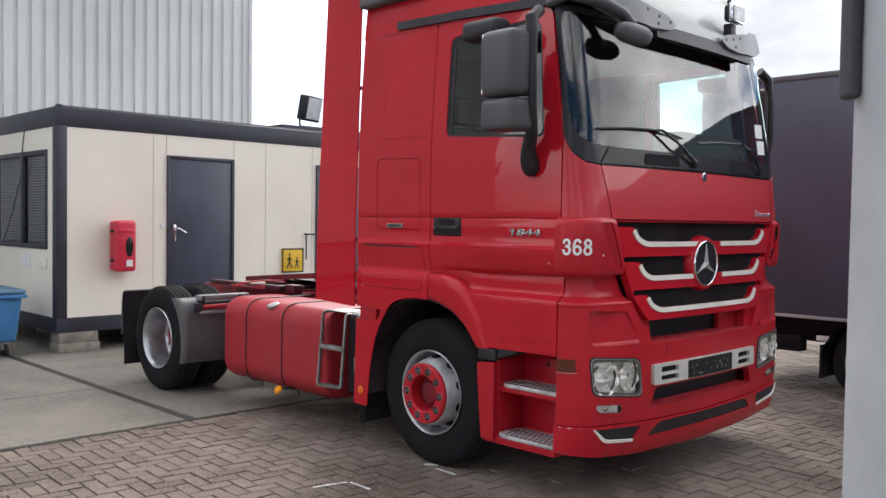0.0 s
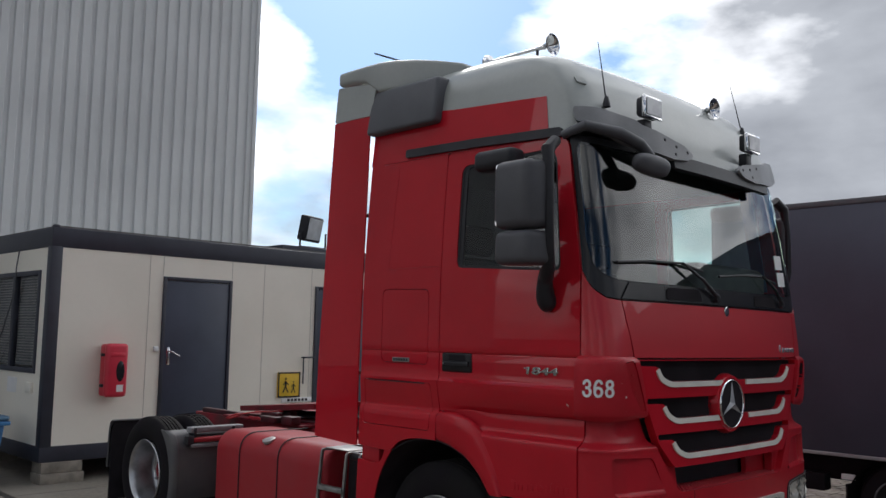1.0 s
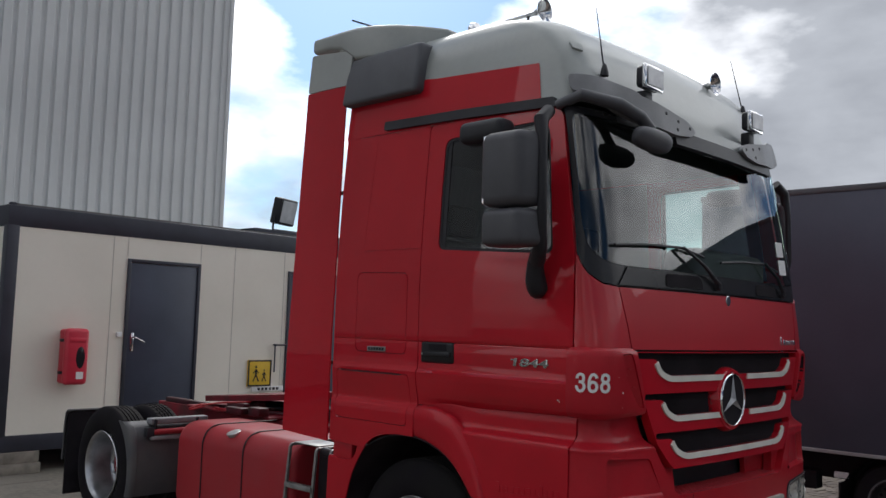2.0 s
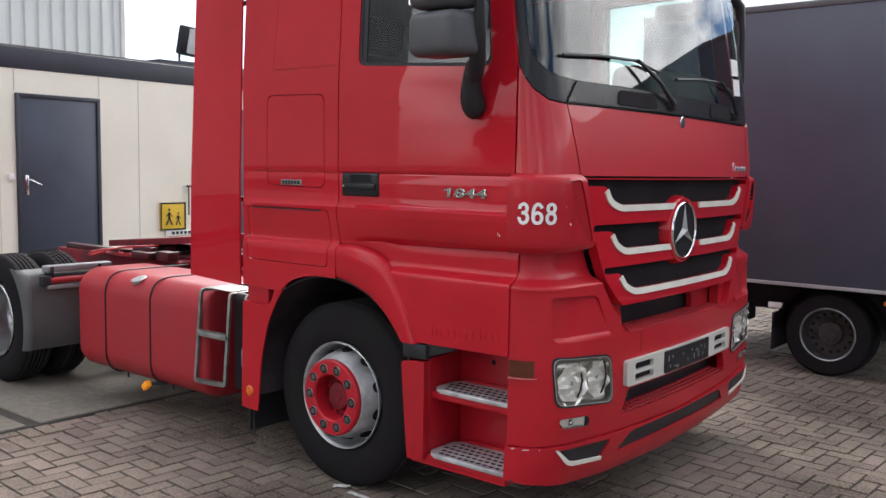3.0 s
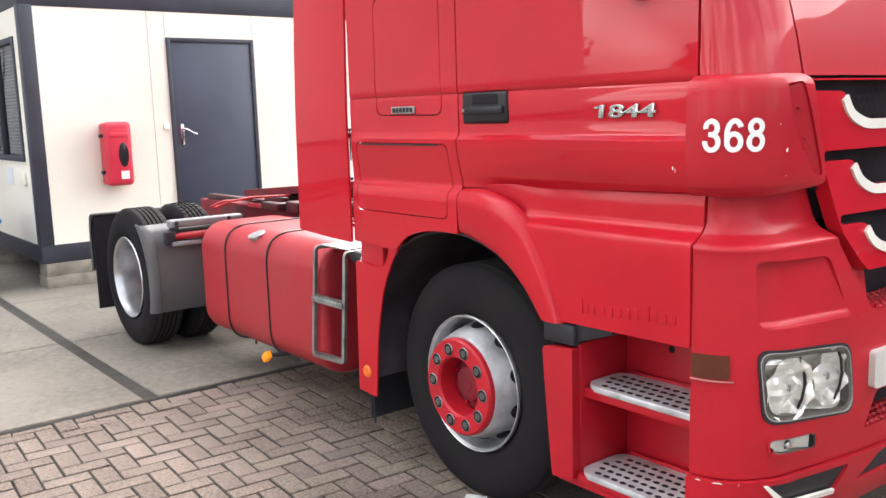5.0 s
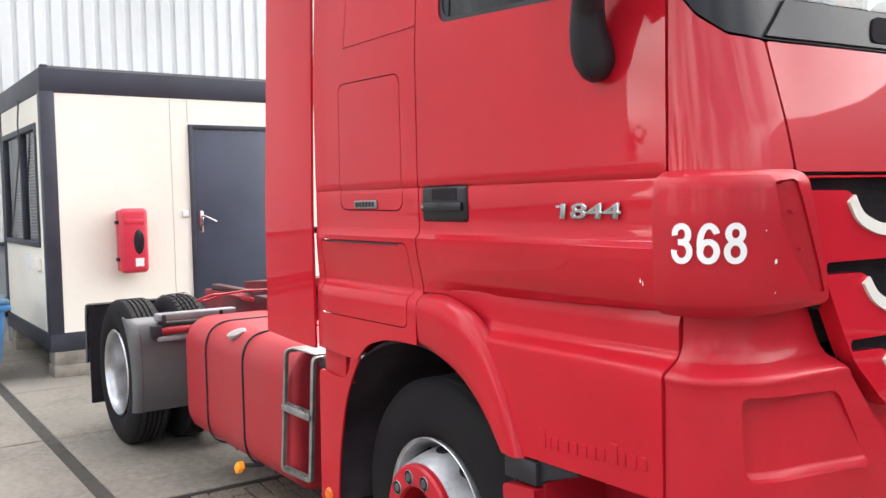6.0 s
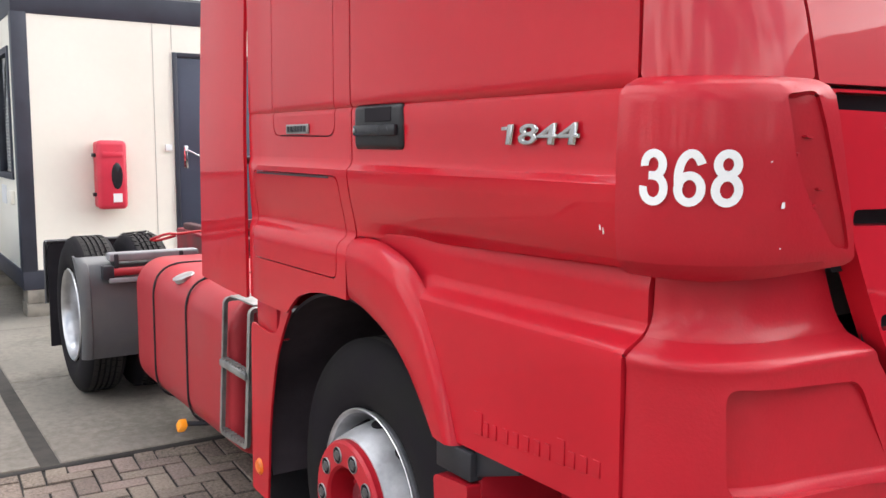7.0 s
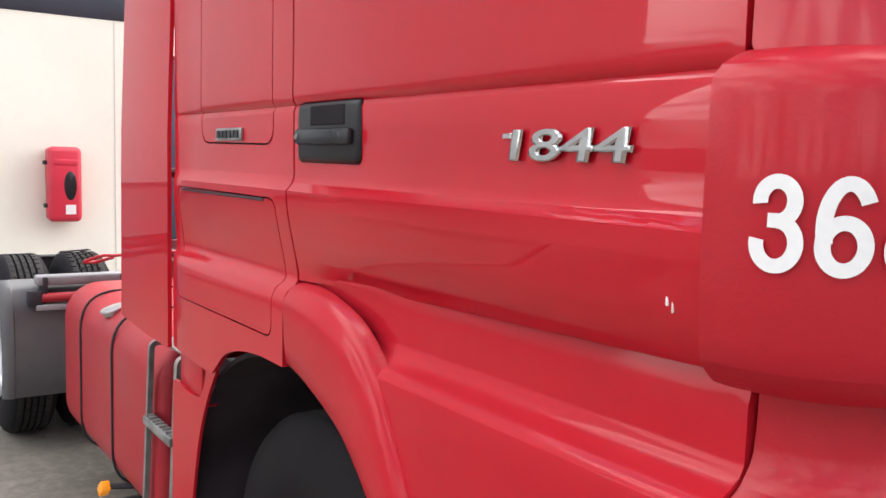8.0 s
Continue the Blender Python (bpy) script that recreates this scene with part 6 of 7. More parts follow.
both("deflector_stay", tube([(-0.70, 0.10, 2.6), (-1.05, 0.06, 2.6)], 0.015), BLACK, truck)
both("deflector_stay", tube([(-0.70, 0.10, 1.5), (-1.05, 0.06, 1.5)], 0.015), BLACK, truck)

# ---- wheels
def tyre_profile(r, w, rim):
    h = w / 2
    return [(rim, -h + 0.03), (rim + 0.035, -h + 0.008), (rim + 0.10, -h), (r - 0.05, -h + 0.012), (r - 0.014, -h + 0.03), (r, -h + 0.05)] + \
           [q for k in range(4) for y in (-h + 0.07 + (w - 0.14) * (k + 0.5) / 4,) for q in ((r, y - 0.006), (r - 0.012, y - 0.005), (r - 0.012, y + 0.005), (r, y + 0.006))] + \
           [(r, h - 0.05), (r - 0.014, h - 0.03), (r - 0.05, h - 0.012), (rim + 0.10, h), (rim + 0.035, h - 0.008), (rim, h - 0.03)]


def tyre(cx, cy, r=0.492, w=0.285, rim=0.288):
    bm = lathe(tyre_profile(r, w, rim), (cx, cy, r), "y", 72)
    for f in bm.faces:
        if all(math.hypot(v.co.x - cx, v.co.z - r) > r - 0.004 for v in f.verts):
            f.material_index = 1
    return bm


def tread_cuts(cx, cy, r, w):
    """Dark cross cuts between the tread blocks."""
    bm = bmesh.new()
    for k in range(60):
        a = 2 * math.pi * k / 60
        for j in range(5):
            y0 = cy - w / 2 + 0.052 + j * (w - 0.104) / 5
            t = Matrix.Translation((cx, 0, r)) @ Matrix.Rotation(-a - 0.02 * (j % 2), 4, "Y")
            box((r - 0.004, y0 + 0.003, -0.003), (r + 0.0008, y0 + (w - 0.104) / 5 - 0.003, 0.003), bm=bm, m=t @ Matrix.Rotation(radians(16 if j % 2 else -16), 4, "X"))
    return bm


for mirror_ in (False, True):
    F = (lambda q: mirrored(q)) if mirror_ else (lambda q: q)
    # steered front wheel
    R = 0.492
    cy = 0.215
    wh = part("front_wheel", F(tyre(0, cy, rim=0.278)), [TYRE, TREAD], truck, "dusty black front wheel with red hub")
    part("rim", F(lathe([(0.284, cy - 0.128), (0.279, cy - 0.137), (0.271, cy - 0.130), (0.266, cy - 0.10), (0.262, cy - 0.05), (0.257, cy - 0.005), (0.250, cy - 0.005), (0.243, cy - 0.045), (0.229, cy - 0.120), (0.211, cy - 0.176), (0.206, cy - 0.182), (0.13, cy - 0.184), (0.13, cy - 0.10)], (0, 0, R), "y", 64)), STEEL, wh, "silver steel rim")
    part("rim_edge", F(lathe([(0.2785, cy - 0.132), (0.2795, cy - 0.1385), (0.282, cy - 0.1405), (0.2845, cy - 0.138), (0.285, cy - 0.130)], (0, 0, R), "y", 64)), ALU, wh, "bright rim edge")
    part("rim_barrel", F(lathe([(0.278, cy - 0.11), (0.276, cy + 0.12), (0.10, cy + 0.10), (0.10, cy - 0.05)], (0, 0, R), "y", 48)), LINER, wh)
    holes_ = []
    for k in range(10):
        a = 2 * math.pi * (k + 0.5) / 10
        b = lathe([(0.0, -0.005), (0.027, -0.005), (0.027, 0.005)], (0, 0, 0), "y", 14)
        b.transform(Matrix.Translation((0.2375 * math.cos(a), cy - 0.083, R + 0.2375 * math.sin(a))) @ Matrix.Rotation(-a, 4, "Y") @ Matrix.Rotation(radians(76), 4, "Z") @ Matrix.Diagonal((1.3, 1, 1.15, 1)))
        holes_.append(F(b))
    each("vent_hole", holes_, LINER, wh)
    hub = part("hub_ring", F(lathe([(0.202, cy - 0.150), (0.200, cy - 0.200), (0.192, cy - 0.209), (0.126, cy - 0.209), (0.118, cy - 0.200), (0.113, cy - 0.120)], (0, 0, R), "y", 56)), RED_DULL, wh, "red wheel nut ring")
    part("hub_cap", F(lathe([(0.116, cy - 0.10), (0.112, cy - 0.118), (0.080, cy - 0.124), (0.070, cy - 0.150), (0.058, cy - 0.156), (0.030, cy - 0.156), (0.026, cy - 0.160), (0.0, cy - 0.161)], (0, 0, R), "y", 40)), RED_DARK, hub)
    for k in range(10):
        a = 2 * math.pi * k / 10
        at_ = (0.156 * math.cos(a), 0, R + 0.156 * math.sin(a))
        part("nut_hole", F(lathe([(0.0, cy - 0.2115), (0.0245, cy - 0.2115), (0.025, cy - 0.207)], at_, "y", 18)), LINER, hub)
        part("nut_seat", F(lathe([(0.0235, cy - 0.210), (0.0245, cy - 0.2135), (0.0258, cy - 0.212), (0.0265, cy - 0.207)], at_, "y", 20)), ALU_OLD, hub)
        part("nut", F(lathe([(0.0, cy - 0.2160), (0.015, cy - 0.2150), (0.017, cy - 0.210)], at_, "y", 6)), DARK_STEEL, hub)
    for k in range(8):
        a = 2 * math.pi * (k + 0.5) / 8
        part("cap_bolt", F(lathe([(0.0, cy - 0.134), (0.008, cy - 0.133), (0.0095, cy - 0.118)], (0.096 * math.cos(a), 0, R + 0.096 * math.sin(a)), "y", 6)), RED_DULL, hub)
    # twin rear wheels
    for cy, nm in ((0.040, "rear_wheel"), (0.355, "inner_rear_wheel")):
        wh = part(nm, F(tyre(-3.6, cy, w=0.265)), [TYRE, TREAD], truck, "dusty black twin rear wheel")
        outer_wheel = wh if nm == "rear_wheel" else outer_wheel
        tagged(part("tread_relief", F(tread_cuts(-3.6, cy, R, 0.265)), LINER, wh), kind="stuff")
        part("rim", F(lathe([(0.292, cy - 0.120), (0.286, cy - 0.127), (0.276, cy - 0.120), (0.266, cy - 0.095), (0.258, cy - 0.06), (0.256, cy + 0.07), (0.250, cy + 0.096), (0.238, cy + 0.106), (0.205, cy + 0.112), (0.165, cy + 0.112), (0.155, cy + 0.118), (0.0, cy + 0.118)], (-3.6, 0, R), "y", 64)), REAR_RIM, wh, "silver deep-dished steel rim")
    for k in range(10):
        a = 2 * math.pi * (k + 0.5) / 10
        part("hand_hole", F(lathe([(0.0, 0.1505), (0.023, 0.1505), (0.026, 0.147), (0.028, 0.152)], (-3.6 + 0.205 * math.cos(a), 0, R + 0.205 * math.sin(a)), "y", 16)), LINER, outer_wheel)
    hub = part("rear_hub", F(lathe([(0.155, 0.150), (0.155, 0.130), (0.115, 0.124), (0.105, 0.090), (0.09, 0.080), (0.045, 0.078), (0.04, 0.070), (0.0, 0.069)], (-3.6, 0, R), "y", 40)), RED_DARK, truck, "dirty red rear hub")
    for k in range(10):
        a = 2 * math.pi * k / 10
        part("nut", F(lathe([(0.0, 0.085), (0.015, 0.087), (0.017, 0.140)], (-3.6 + 0.138 * math.cos(a), 0, R + 0.138 * math.sin(a)), "y", 6)), STEEL, hub)
part("rear_axle", tube([(-3.6, 0.5, 0.492), (-3.6, 2.0, 0.492)], 0.10, 16), LINER, truck)
part("axle_casing", lathe([(0.0, -0.20), (0.15, -0.16), (0.22, 0.0), (0.15, 0.16), (0.0, 0.2)], (-3.6, 1.25, 0.492), "y", 24), LINER, truck)
part("front_axle", tube([(0, 0.4, 0.45), (0, 2.1, 0.45)], 0.06, 12), LINER, truck)

# ---- rear mudguards
for mirror_ in (False, True):
    F = (lambda q: mirrored(q)) if mirror_ else (lambda q: q)
    b = bmesh.new()
    line = [(-3.035, 0.320), (-3.005, 0.42), (-3.00, 0.62), (-3.02, 0.79), (-3.075, 0.875), (-3.15, 0.905)]
    line = bend([(x, 0, z) for x, z in line], 0.09, 6)
    # tread side, rounded corner, raised ridge, then a flange that follows the tyre
    rows_ = []
    for p in line:
        gap_ = 0.548 ** 2 - (p.z - 0.492) ** 2
        back = min(p.x - 0.035, -3.6 + math.sqrt(max(0.0, gap_)))
        rows_.append([b.verts.new(q) for q in ((p.x, 0.515, p.z), (p.x, -0.072, p.z), (p.x + 0.010, -0.080, p.z), (p.x + 0.008, -0.104, p.z), (p.x - 0.006, -0.121, p.z), (p.x - 0.026, -0.130, p.z), (back, -0.128, p.z - 0.012 * max(0.0, p.z - 0.85)))])
    for r0, r1 in zip(rows_, rows_[1:]):
        for k in range(6):
            b.faces.new((r0[k], r1[k], r1[k + 1], r0[k + 1]))
    bmesh.ops.recalc_face_normals(b, faces=b.faces[:])
    bmesh.ops.solidify(b, geom=b.faces[:], thickness=0.012)
    mg = part("front_mudguard", F(b), MUD_GREY, truck, "grey plastic mudguard ahead of the rear wheel")
    part("cross_bar", F(box((-3.085, 0.03, 0.884), (-2.995, 0.55, 0.934), 0.012, 3)), MUD_PALE, mg, "pale grey bar along the mudguard's top")
    part("bar_clip", F(box((-3.090, 0.055, 0.84), (-2.985, 0.08, 0.930), 0.006)), BLACK, mg)
    part("bar_clip", F(box((-3.090, 0.43, 0.85), (-2.985, 0.455, 0.930), 0.006)), BLACK, mg)
    part("support_tube", F(tube([(-3.0, 0.03, 0.825), (-2.97, 0.25, 0.83), (-2.93, 0.80, 0.845)], 0.024, 12)), RED_DUSTY, mg, "dusty red support tube")
    part("lower_bar", F(box((-2.995, 0.02, 0.765), (-2.965, 0.42, 0.795), 0.006)), MUD_PALE, mg)
    part("tube_bracket", F(box((-3.03, -0.015, 0.785), (-2.97, 0.05, 0.865), 0.008)), BLACK, mg)
    b = bmesh.new()
    line = [Vector((-4.26, 0, 0.905)), Vector((-4.30, 0, 0.88)), Vector((-4.32, 0, 0.79)), Vector((-4.33, 0, 0.60)), Vector((-4.335, 0, 0.46))]
    ra, rb, rc = ([b.verts.new((p.x + dx, y, p.z)) for p in line] for dx, y in ((0.0, -0.10), (0.0, 0.515), (0.035, -0.120)))
    for k in range(len(line) - 1):
        b.faces.new((ra[k], rb[k], rb[k + 1], ra[k + 1]))
        b.faces.new((ra[k], ra[k + 1], rc[k + 1], rc[k]))
    bmesh.ops.recalc_face_normals(b, faces=b.faces[:])
    bmesh.ops.solidify(b, geom=b.faces[:], thickness=0.012)
    part("rear_mudguard", F(b), MUD_GREY, truck, "grey plastic mudguard behind the rear wheel")
    b = box((-4.285, -0.095, 0.16), (-4.268, 0.50, 0.89))
    bmesh.ops.bevel(b, geom=[e for e in b.edges if abs((e.verts[0].co - e.verts[1].co).x) > 0.01 and min(v.co.z for v in e.verts) > 0.8], offset=0.07, segments=5, affect="EDGES", profile=0.5)
    part("rear_mud_flap", F(b), LINER, truck, "black rubber mud flap")

# ---- fuel tank with straps, cap and amber lamp
for mirror_ in (False, True):
    F = (lambda q: mirrored(q)) if mirror_ else (lambda q: q)
    b = box((-2.695, 0.090, 0.235), (-1.185, 0.76, 0.945))
    bmesh.ops.bevel(b, geom=[e for e in b.edges if abs((e.verts[0].co - e.verts[1].co).x) > 0.5], offset=0.16, segments=8, affect="EDGES", profile=0.5)
    bmesh.ops.bevel(b, geom=[e for e in b.edges if abs((e.verts[0].co - e.verts[1].co).x) < 1e-4], offset=0.05, segments=4, affect="EDGES", profile=0.5)
    tk = part("fuel_tank", F(b), RED_DUSTY, truck, "red painted fuel tank")
    for xx in (-2.31, -1.77):
        loop = bend([(xx, 0.76, 0.948), (xx, 0.087, 0.948), (xx, 0.087, 0.232), (xx, 0.76, 0.232)], 0.165, 8)
        bm = tube(loop, 0.0055, 6)
        part("strap", F(bm), BLACK, tk, "black tank strap")
        part("strap_bolt", F(tube([(xx, 0.26, 0.236), (xx, 0.255, 0.215), (xx + 0.01, 0.25, 0.185)], 0.007, 6)), BLACK, tk)
    cap = lathe([(0.0, 0.012), (0.046, 0.0115), (0.052, 0.010), (0.054, 0.007), (0.054, 0.003), (0.047, 0.0), (0.045, -0.016)], (0, 0, 0), "z", 24)
    cap.transform(Matrix.Translation((-1.99, 0.150, 0.917)) @ Matrix.Rotation(radians(19), 4, "X"))
    part("filler_cap", F(cap), ALU, tk, "pale flat filler cap")
    lamp = box((-0.034, -0.019, -0.022), (0.034, 0.019, 0.022), 0.008, 2, m=Matrix.Translation((-1.765, 0.052, 0.252)) @ Matrix.Rotation(radians(-38), 4, "Y"))
    am = part("side_lamp", F(lamp), ORANGE, truck, "small amber side lamp, lit")
    part("lamp_bracket", F(tube([(-1.755, 0.06, 0.262), (-1.735, 0.10, 0.262), (-1.72, 0.17, 0.256)], 0.012, 8)), BLACK, am)
    # aluminium ladder and the tread deck above it
    ld = part("ladder", F(tube(bend([(-1.20, 0.45, 0.935), (-1.195, 0.075, 0.935), (-1.255, 0.070, 0.365), (-0.965, 0.070, 0.380), (-0.915, 0.075, 0.935), (-0.905, 0.45, 0.935)], 0.022), 0.0125, 4)), ALU_OLD, truck, "worn aluminium ladder")
    part("rung", F(box((-1.225, 0.052, 0.655), (-0.935, 0.09, 0.685), 0.006)), ALU_OLD, ld)
    bm = bmesh.new()
    for k in range(8):
        box((-1.21 + 0.035 * k, 0.058, 0.685), (-1.192 + 0.035 * k, 0.085, 0.692), bm=bm)
        box((-1.24 + 0.035 * k, 0.058, 0.374 + 0.0016 * k), (-1.222 + 0.035 * k, 0.085, 0.384 + 0.0016 * k), bm=bm)
    tagged(part("rung_teeth", F(bm), ALU_OLD, ld), kind="stuff")
    part("tread_deck", F(box((-1.18, 0.09, 0.944), (-0.92, 0.30, 0.952), 0.003)), ALU_OLD, ld, "aluminium tread deck over the ladder")
    part("battery_box", F(box((-1.13, 0.26, 0.30), (-0.74, 0.75, 0.90), 0.02)), BLACK, truck)
    part("air_dryer", F(lathe([(0.0, -0.065), (0.05, -0.062), (0.058, -0.05), (0.058, 0.05), (0.05, 0.062), (0.0, 0.065)], (-0.82, 0.15, 0.56), "z", 20)), ALU_OLD, truck)
    part("air_pipe", F(tube([(-0.915, 0.13, 0.915), (-0.80, 0.12, 0.912), (-0.715, 0.11, 0.90)], 0.030, 14)), BLACK, truck)
    part("pipe_clamp", F(tube([(-0.80, 0.12, 0.912), (-0.785, 0.119, 0.911)], 0.033, 14)), ALU, truck)
    part("bracket", F(box((-0.758, 0.07, 0.87), (-0.722, 0.11, 0.948), 0.010)), BLACK, truck)

# ---- chassis, coupling plate and lines behind the cab
for yy in (0.82, 1.60):
    part("chassis_rail", box((-4.35, yy, 0.66), (1.0, yy + 0.08, 0.94), 0.008), RED_DARK, truck, "dirty red chassis rail")
for xx in (-4.3, -3.1, -2.0, -1.0):
    part("cross_member", box((xx, 0.90, 0.70), (xx + 0.08, 1.60, 0.90), 0.006), RED_DARK, truck)
bm = bmesh.new()
outer = shaped([(-3.50, 0.80), (-3.50, 1.12), (-3.10, 1.20), (-3.10, 1.30), (-3.50, 1.38), (-3.50, 1.70), (-2.95, 1.76), (-2.42, 1.60), (-2.42, 0.90), (-2.95, 0.74)], 0.05)
plate = skin(outer, lambda x, y: Vector((x, y, 1.065 + 0.082 * (x + 3.37))), step=0.2, lip=0.05)
fw = part("coupling_plate", plate, RED_DARK, truck, "greasy dark red coupling plate")
for yy in (0.88, 1.54):
    part("coupling_bracket", box((-3.15, yy, 0.92), (-2.75, yy + 0.08, 1.05), 0.01), GREASY, fw)
part("mounting_plate", box((-3.65, 0.72, 0.945), (-2.35, 1.78, 0.965), 0.006), RED_DARK, truck)
part("tilt_ramp", box((-4.25, 0.84, 0.93), (-3.55, 0.91, 0.985), 0.01), GREASY, truck)
part("release_arm", tube(bend([(-2.76, 0.80, 1.055), (-2.73, 0.50, 1.068), (-2.705, 0.335, 1.058), (-2.665, 0.27, 1.068), (-2.690, 0.174, 1.033), (-2.735, 0.25, 1.026), (-2.712, 0.330, 1.050)], 0.03), 0.008), RED_DUSTY, truck, "bent red release lever")
for k, (y0, y1) in enumerate(((1.0, 1.0), (1.1, 1.1), (1.2, 1.2))):
    part("air_hose", tube([(-0.80, y0, 1.45), (-1.2, y0 + 0.1, 1.25), (-1.8, y1, 1.06), (-2.6, y1, 1.01), (-3.2, y1, 1.02)], 0.014), BLACK, truck)
part("catwalk", box((-1.9, 0.80, 0.945), (-0.75, 1.70, 0.962), 0.004), RED_DARK, truck, "dark red deck plate behind the cab")
for lo, hi in (((-2.86, 0.62, 0.968), (-2.62, 0.74, 1.020)), ((-2.58, 0.66, 0.965), (-2.42, 0.76, 1.035)), ((-2.96, 0.70, 1.00), (-2.70, 0.76, 1.050))):
    part("lock_housing", box(lo, hi, 0.008, 2), GREASY, fw)
part("locking_spring", tube([(-2.95 + 0.004 * k + 0.012 * math.cos(k * 1.3), 0.57 + 0.0, 1.0 + 0.012 * math.sin(k * 1.3)) for k in range(48)], 0.004, 5), RED_DUSTY, fw)
part("lamp_panel", box((-2.0, 0.78, 0.965), (-1.82, 0.92, 1.06), 0.02), GREASY, truck)
for x0, y0, w, h in ((-2.25, 0.98, 0.16, 0.09), (-1.55, 0.86, 0.22, 0.12), (-1.25, 1.05, 0.14, 0.16)):
    part("valve_block", box((x0, y0, 0.962), (x0 + w, y0 + 0.13, 0.962 + h), 0.015), BLACK, truck)
for y0 in (0.86, 0.93, 1.62):
    part("brake_line", tube([(-3.9, y0, 0.955), (-3.1, y0 - 0.03, 0.975), (-2.2, y0 + 0.02, 0.985), (-1.4, y0, 0.975)], 0.009, 6), GREASY, truck)
for yy in (0.3, 2.2):
    part("rear_light", box((-4.40, yy - 0.18, 0.68), (-4.34, yy + 0.18, 0.82), 0.02), RED_DARK, truck)
part("rear_beam", box((-4.36, 0.1, 0.60), (-4.30, 2.4, 0.70), 0.01), RED_DARK, truck)
# unseen gear, added to block light that would pass beneath the truck
part("unseen_engine", box((-0.6, 0.85, 0.35), (1.0, 1.65, 1.10), 0.03), LINER, truck)
part("unseen_gearbox", box((-1.7, 0.95, 0.34), (-0.6, 1.55, 0.90), 0.05), LINER, truck)
part("unseen_prop_shaft", tube([(-1.7, 1.25, 0.58), (-3.4, 1.25, 0.52)], 0.06, 14), LINER, truck)
for xx in (-2.4, -1.95):
    part("unseen_air_tank", tube([(xx, 0.95, 0.50), (xx, 1.55, 0.50)], 0.13, 20), LINER, truck)
part("radiator", box((1.10, 0.45, 0.35), (1.16, 2.05, 1.60)), LINER, truck)

# ---------------------------------------------------------------- trees beyond the yard, across from the truck
rng = random.Random(5)
def tree(x, y, h, seed):
    r = random.Random(seed)
    t = thing("tree", (x, y, 0), "broad green deciduous tree at the yard's far edge", "tree", "trees at the yard's edge")
    bm = tube([(x, y, -0.1), (x + 0.1, y, h * 0.3), (x - 0.1, y + 0.1, h * 0.6)], [0.28, 0.2, 0.1], 8)
    for k in range(5):
        a = r.uniform(0, 6.28)
        tube([(x, y, h * (0.25 + 0.06 * k)), (x + 0.22 * h * math.cos(a), y + 0.22 * h * math.sin(a), h * (0.5 + 0.07 * k))], [0.1, 0.03], 6, bm=bm)
    part("trunk", bm, BARK, t)
    vs, fs = [], []
    for k in range(2200):
        a, w = r.uniform(0, 6.28), r.uniform(-1, 1)
        rad = r.uniform(0.5, 1.0) * (0.75 + 0.3 * math.sin(3 * a + seed) * math.cos(4 * w + seed))
        c = Vector((x + rad * 0.36 * h * math.cos(a) * math.sqrt(1 - w * w), y + rad * 0.36 * h * math.sin(a) * math.sqrt(1 - w * w), h * 0.62 + rad * 0.38 * h * w))
        e1 = Vector((r.gauss(0, 1), r.gauss(0, 1), r.gauss(0, 1))).normalized() * r.uniform(0.14, 0.32)
        e2 = e1.orthogonal().normalized() * r.uniform(0.12, 0.26)
        n0 = len(vs)
        vs += [c - e1, c + e2, c + e1, c - e2]
        fs.append((n0, n0 + 1, n0 + 2, n0 + 3))
    me = bpy.data.meshes.new("crown")
    me.from_pydata([v - Vector((x, y, 0)) for v in vs], [], fs)
    me.materials.append(LEAF)
    ob = new("crown", me)
    ob.parent = t
    return t


for k in range(21):
    a = radians(188 + 9.5 * k)
    d = 58 + 9 * rng.random()
    tree(d * math.cos(a), d * math.sin(a), (6.0 if k < 13 else 4.0) + (4.5 if k < 13 else 2.5) * rng.random(), 20 + k)

# ---------------------------------------------------------------- white marks on the paving
def mark(x0, y0, x1, y1, w):
    d = Vector((x1 - x0, y1 - y0, 0))
    n = Vector((-d.y, d.x, 0)).normalized() * w / 2
    b = bmesh.new()
    k = 8
    r = random.Random(int(100 * x0 + 7))
    a = [b.verts.new(Vector((x0, y0, 0.0075)) + d * i / k + n * r.uniform(0.6, 1.2)) for i in range(k + 1)]
    c = [b.verts.new(Vector((x0, y0, 0.0075)) + d * i / k - n * r.uniform(0.6, 1.2)) for i in range(k + 1)]
    for i in range(k):
        b.faces.new((c[i], c[i + 1], a[i + 1], a[i]))
    whole("paint_mark", b, CHALK, "worn white paint mark on the paving", "marking", "paint marks", kind="structure", smooth=False)


mark(-0.10, -0.81, -0.045, -0.59, 0.028)
mark(-0.03, -0.575, 0.17, -0.578, 0.025)
mark(-0.015, 0.045, 0.06, 0.10, 0.045)
mark(0.105, 0.034, 0.295, 0.033, 0.030)
mark(0.765, 0.403, 0.858, 0.390, 0.018)

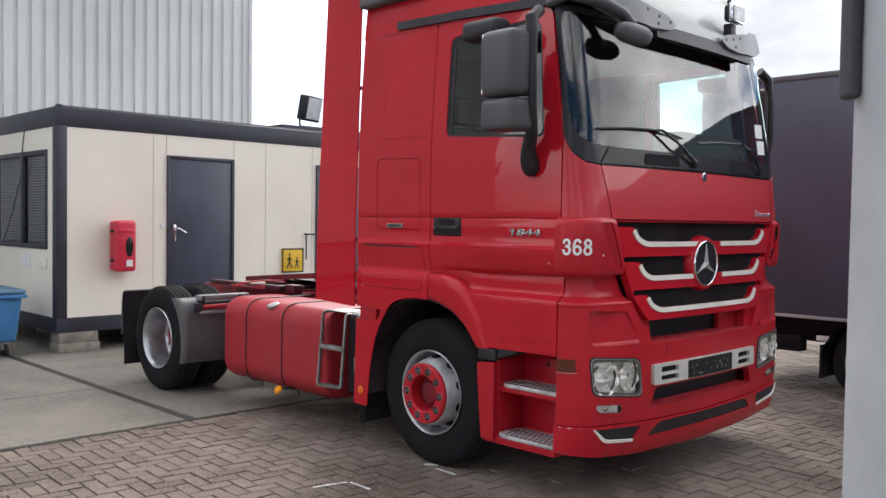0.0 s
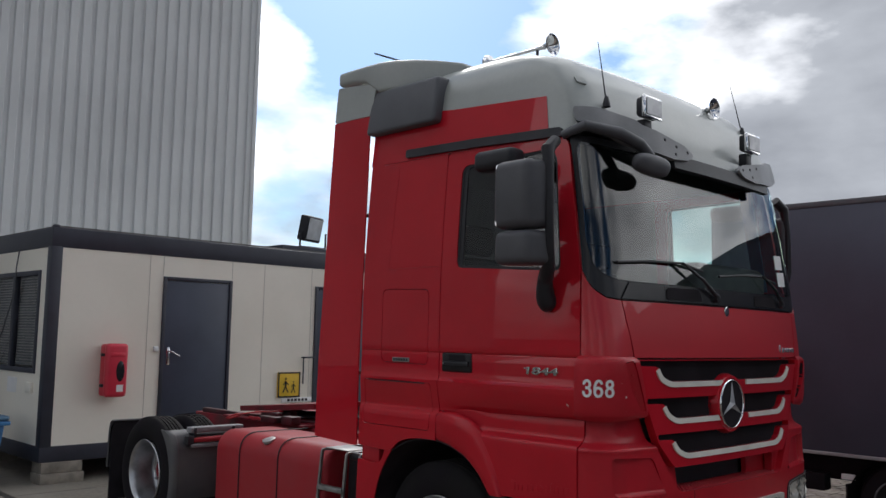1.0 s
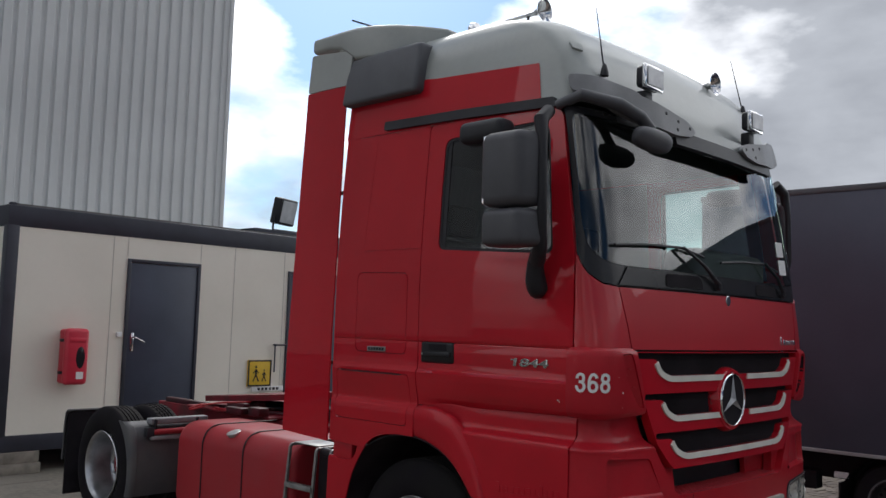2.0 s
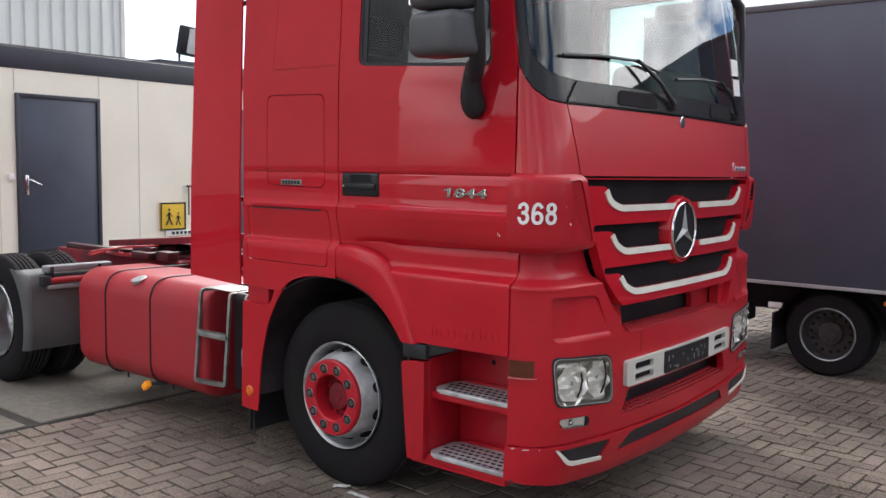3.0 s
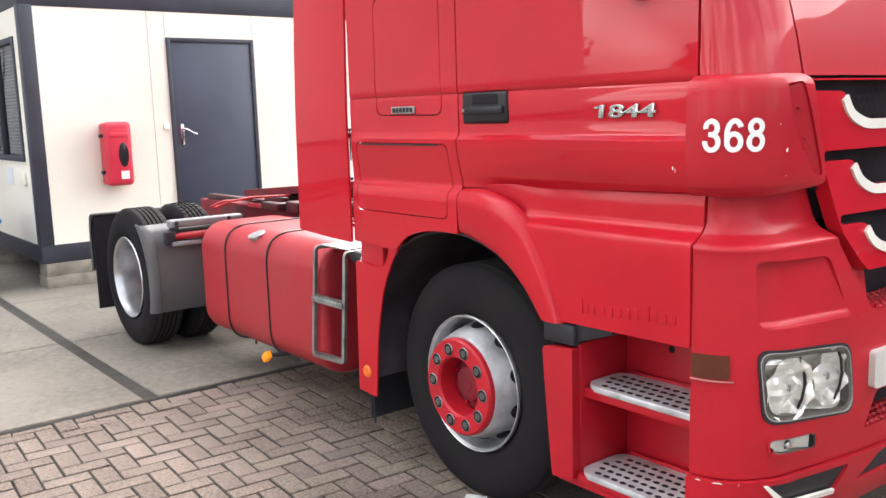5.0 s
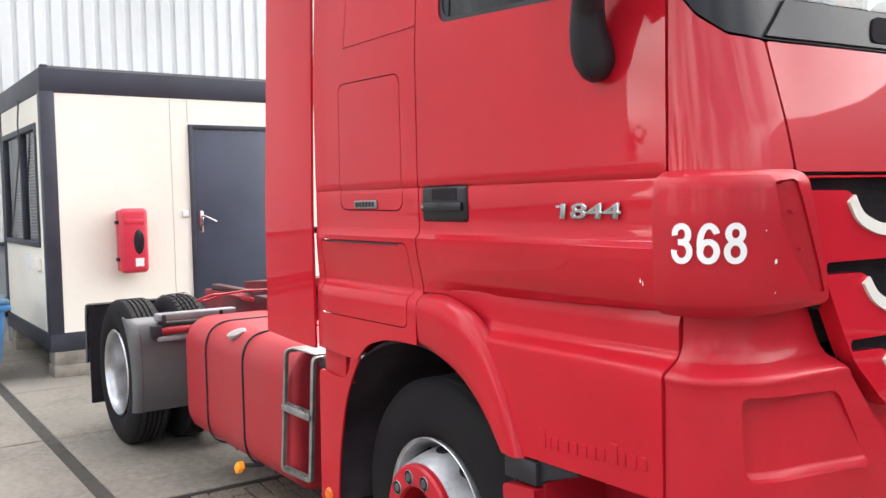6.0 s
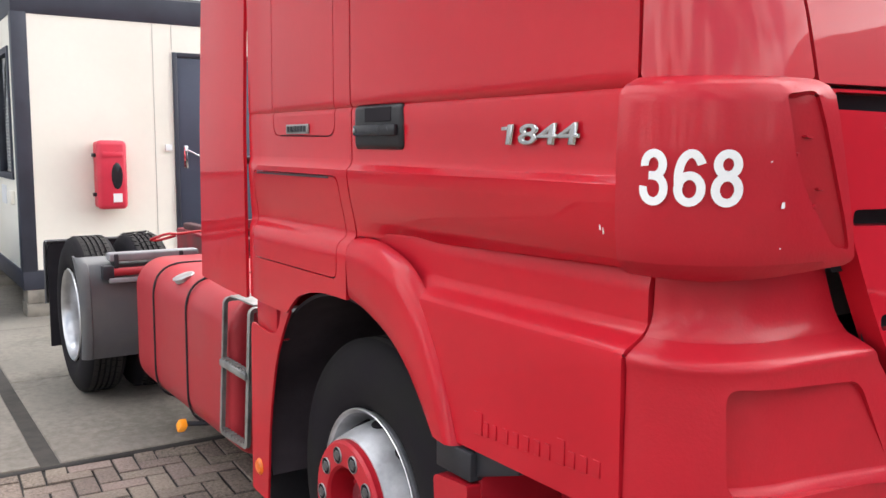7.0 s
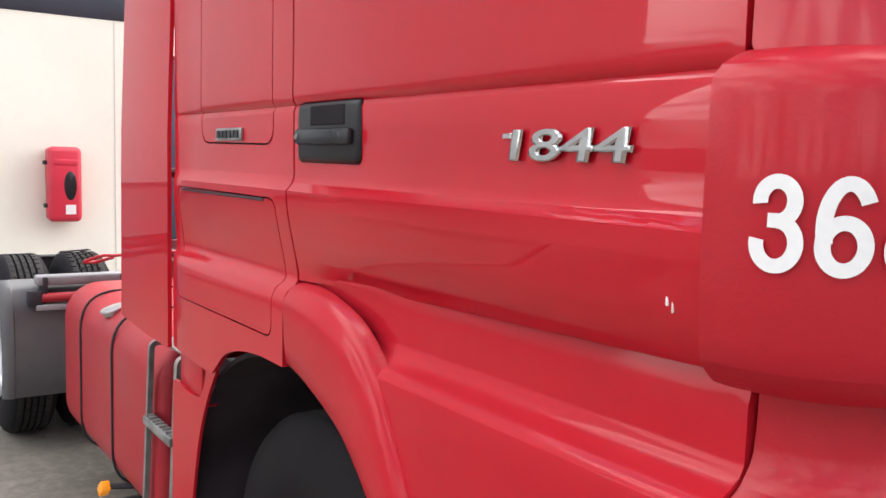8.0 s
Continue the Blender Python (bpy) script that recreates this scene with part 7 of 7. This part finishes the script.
# ---------------------------------------------------------------- concrete slabs
slabs = thing("slab_paving", (-8, 0, 0), "large grey-beige concrete slabs with dark joints", "paving", kind="structure")
part("joint_bed", box((-40, -30, -0.04), (EDGE, 30, -0.008)), JOINT, slabs)
XS = [EDGE - 0.03, -4.02, -5.86, -7.7, -9.5, -11.3]
YSL = [-9.9, -8.0, -6.1, -4.2, -2.32, -0.44, 1.46, 3.36, 5.26, 7.16, 9.06]
for i in range(len(XS) - 1):
    for j in range(len(YSL) - 1):
        gap = 0.045 if abs(YSL[j] + 0.44) < 0.01 else 0.012
        gap2 = 0.045 if abs(YSL[j + 1] + 0.44) < 0.01 else 0.012
        b = box((XS[i + 1] + 0.012, YSL[j] + gap, -0.03), (XS[i] - 0.012, YSL[j + 1] - gap2, 0.0), 0.006, 1)
        part("slab", b, CONCRETE, slabs)
bm = box((-40, -30, -0.03), (-11.32, 30, -0.002))
box((-11.31, 9.1, -0.03), (EDGE, 30, -0.002), bm=bm)
box((-11.31, -30, -0.03), (EDGE, -9.95, -0.002), bm=bm)
part("far_slab", bm, CONCRETE, slabs)
part("kerb_strip", box((EDGE - 0.02, -30, -0.03), (EDGE + 0.035, 30, -0.004), 0.003), SAND, slabs)

# ---------------------------------------------------------------- brick paving in herringbone
paving = thing("brick_paving", (1.5, 0, 0), "worn grey-brown concrete bricks in herringbone bond", "paving", kind="structure")
part("sand_bed", box((EDGE + 0.035, -40, -0.04), (60, 60, -0.0065)), SAND, paving)
BL, BW, GAP = 0.208, 0.104, 0.0052


def brick_mesh():
    b = box((-BL / 2 + GAP, -BW / 2 + GAP, -0.05), (BL / 2 - GAP, BW / 2 - GAP, 0.0), 0.0036, 1)
    for v in b.verts:
        v.co.x += near_rng.gauss(0, 0.0012)
        v.co.y += near_rng.gauss(0, 0.0012)
    return mesh_of("brick", b, BRICK, True, 25)


near_rng = random.Random(11)
BRICKS = [brick_mesh() for _ in range(8)]
bvs = [np.array([v.co[:] for v in bme.vertices]) for bme in BRICKS]
bf = [tuple(p.vertices) for p in BRICKS[0].polygons]
SKEW = radians(-3.5)
vs, fs, count = [], [], 0
X_HI, Y_LO, Y_HI = 11.0, -9.0, 10.0
N = int((X_HI - EDGE + Y_HI - Y_LO) / BW) + 8
for i in range(-N, N):
    for j in range(-N, N):
        k = (i + j) % 4
        if k == 0:
            c, flat = ((i + 1) * BW, (j + 0.5) * BW), True
        elif k == 2:
            c, flat = ((i + 0.5) * BW, (j + 1) * BW), False
        else:
            continue
        x, y = c[0] * math.cos(SKEW) - c[1] * math.sin(SKEW), c[0] * math.sin(SKEW) + c[1] * math.cos(SKEW)
        reach = BL / 2 if flat else BW / 2
        if not (EDGE + 0.06 < x + reach and x < X_HI and Y_LO < y < Y_HI):
            continue
        dz, tx, ty, rz = near_rng.gauss(0, 0.0018), near_rng.gauss(0, 0.006), near_rng.gauss(0, 0.006), near_rng.gauss(0, 0.008)
        m = Matrix.Translation((x, y, dz)) @ Euler((tx, ty, rz + SKEW + (0 if flat else math.pi / 2))).to_matrix().to_4x4()
        if max(-2.2, EDGE + 0.05 + reach) < x < 0.9 and -1.75 < y < -0.45 and count < 300:
            ob = new("brick", BRICKS[(3 * i + 5 * j) % 8])
            ob.parent = paving
            ob.matrix_basis = Matrix.Translation((-1.5, 0, 0)) @ m
            count += 1
        else:
            n0 = len(vs)
            mm = np.array(m)
            at = bvs[(3 * i + 5 * j) % 8] @ mm[:3, :3].T + mm[:3, 3]
            at[:, 0] = np.maximum(at[:, 0], EDGE + 0.042)
            vs.extend((at - (1.5, 0, 0)).tolist())
            fs.extend(tuple(n0 + q for q in f) for f in bf)
me = bpy.data.meshes.new("bricks")
me.from_pydata(vs, [], fs)
me.materials.append(BRICK)
ob = tagged(new("bricks", me), "worn grey-brown concrete bricks", kind="stuff")
ob.parent = paving
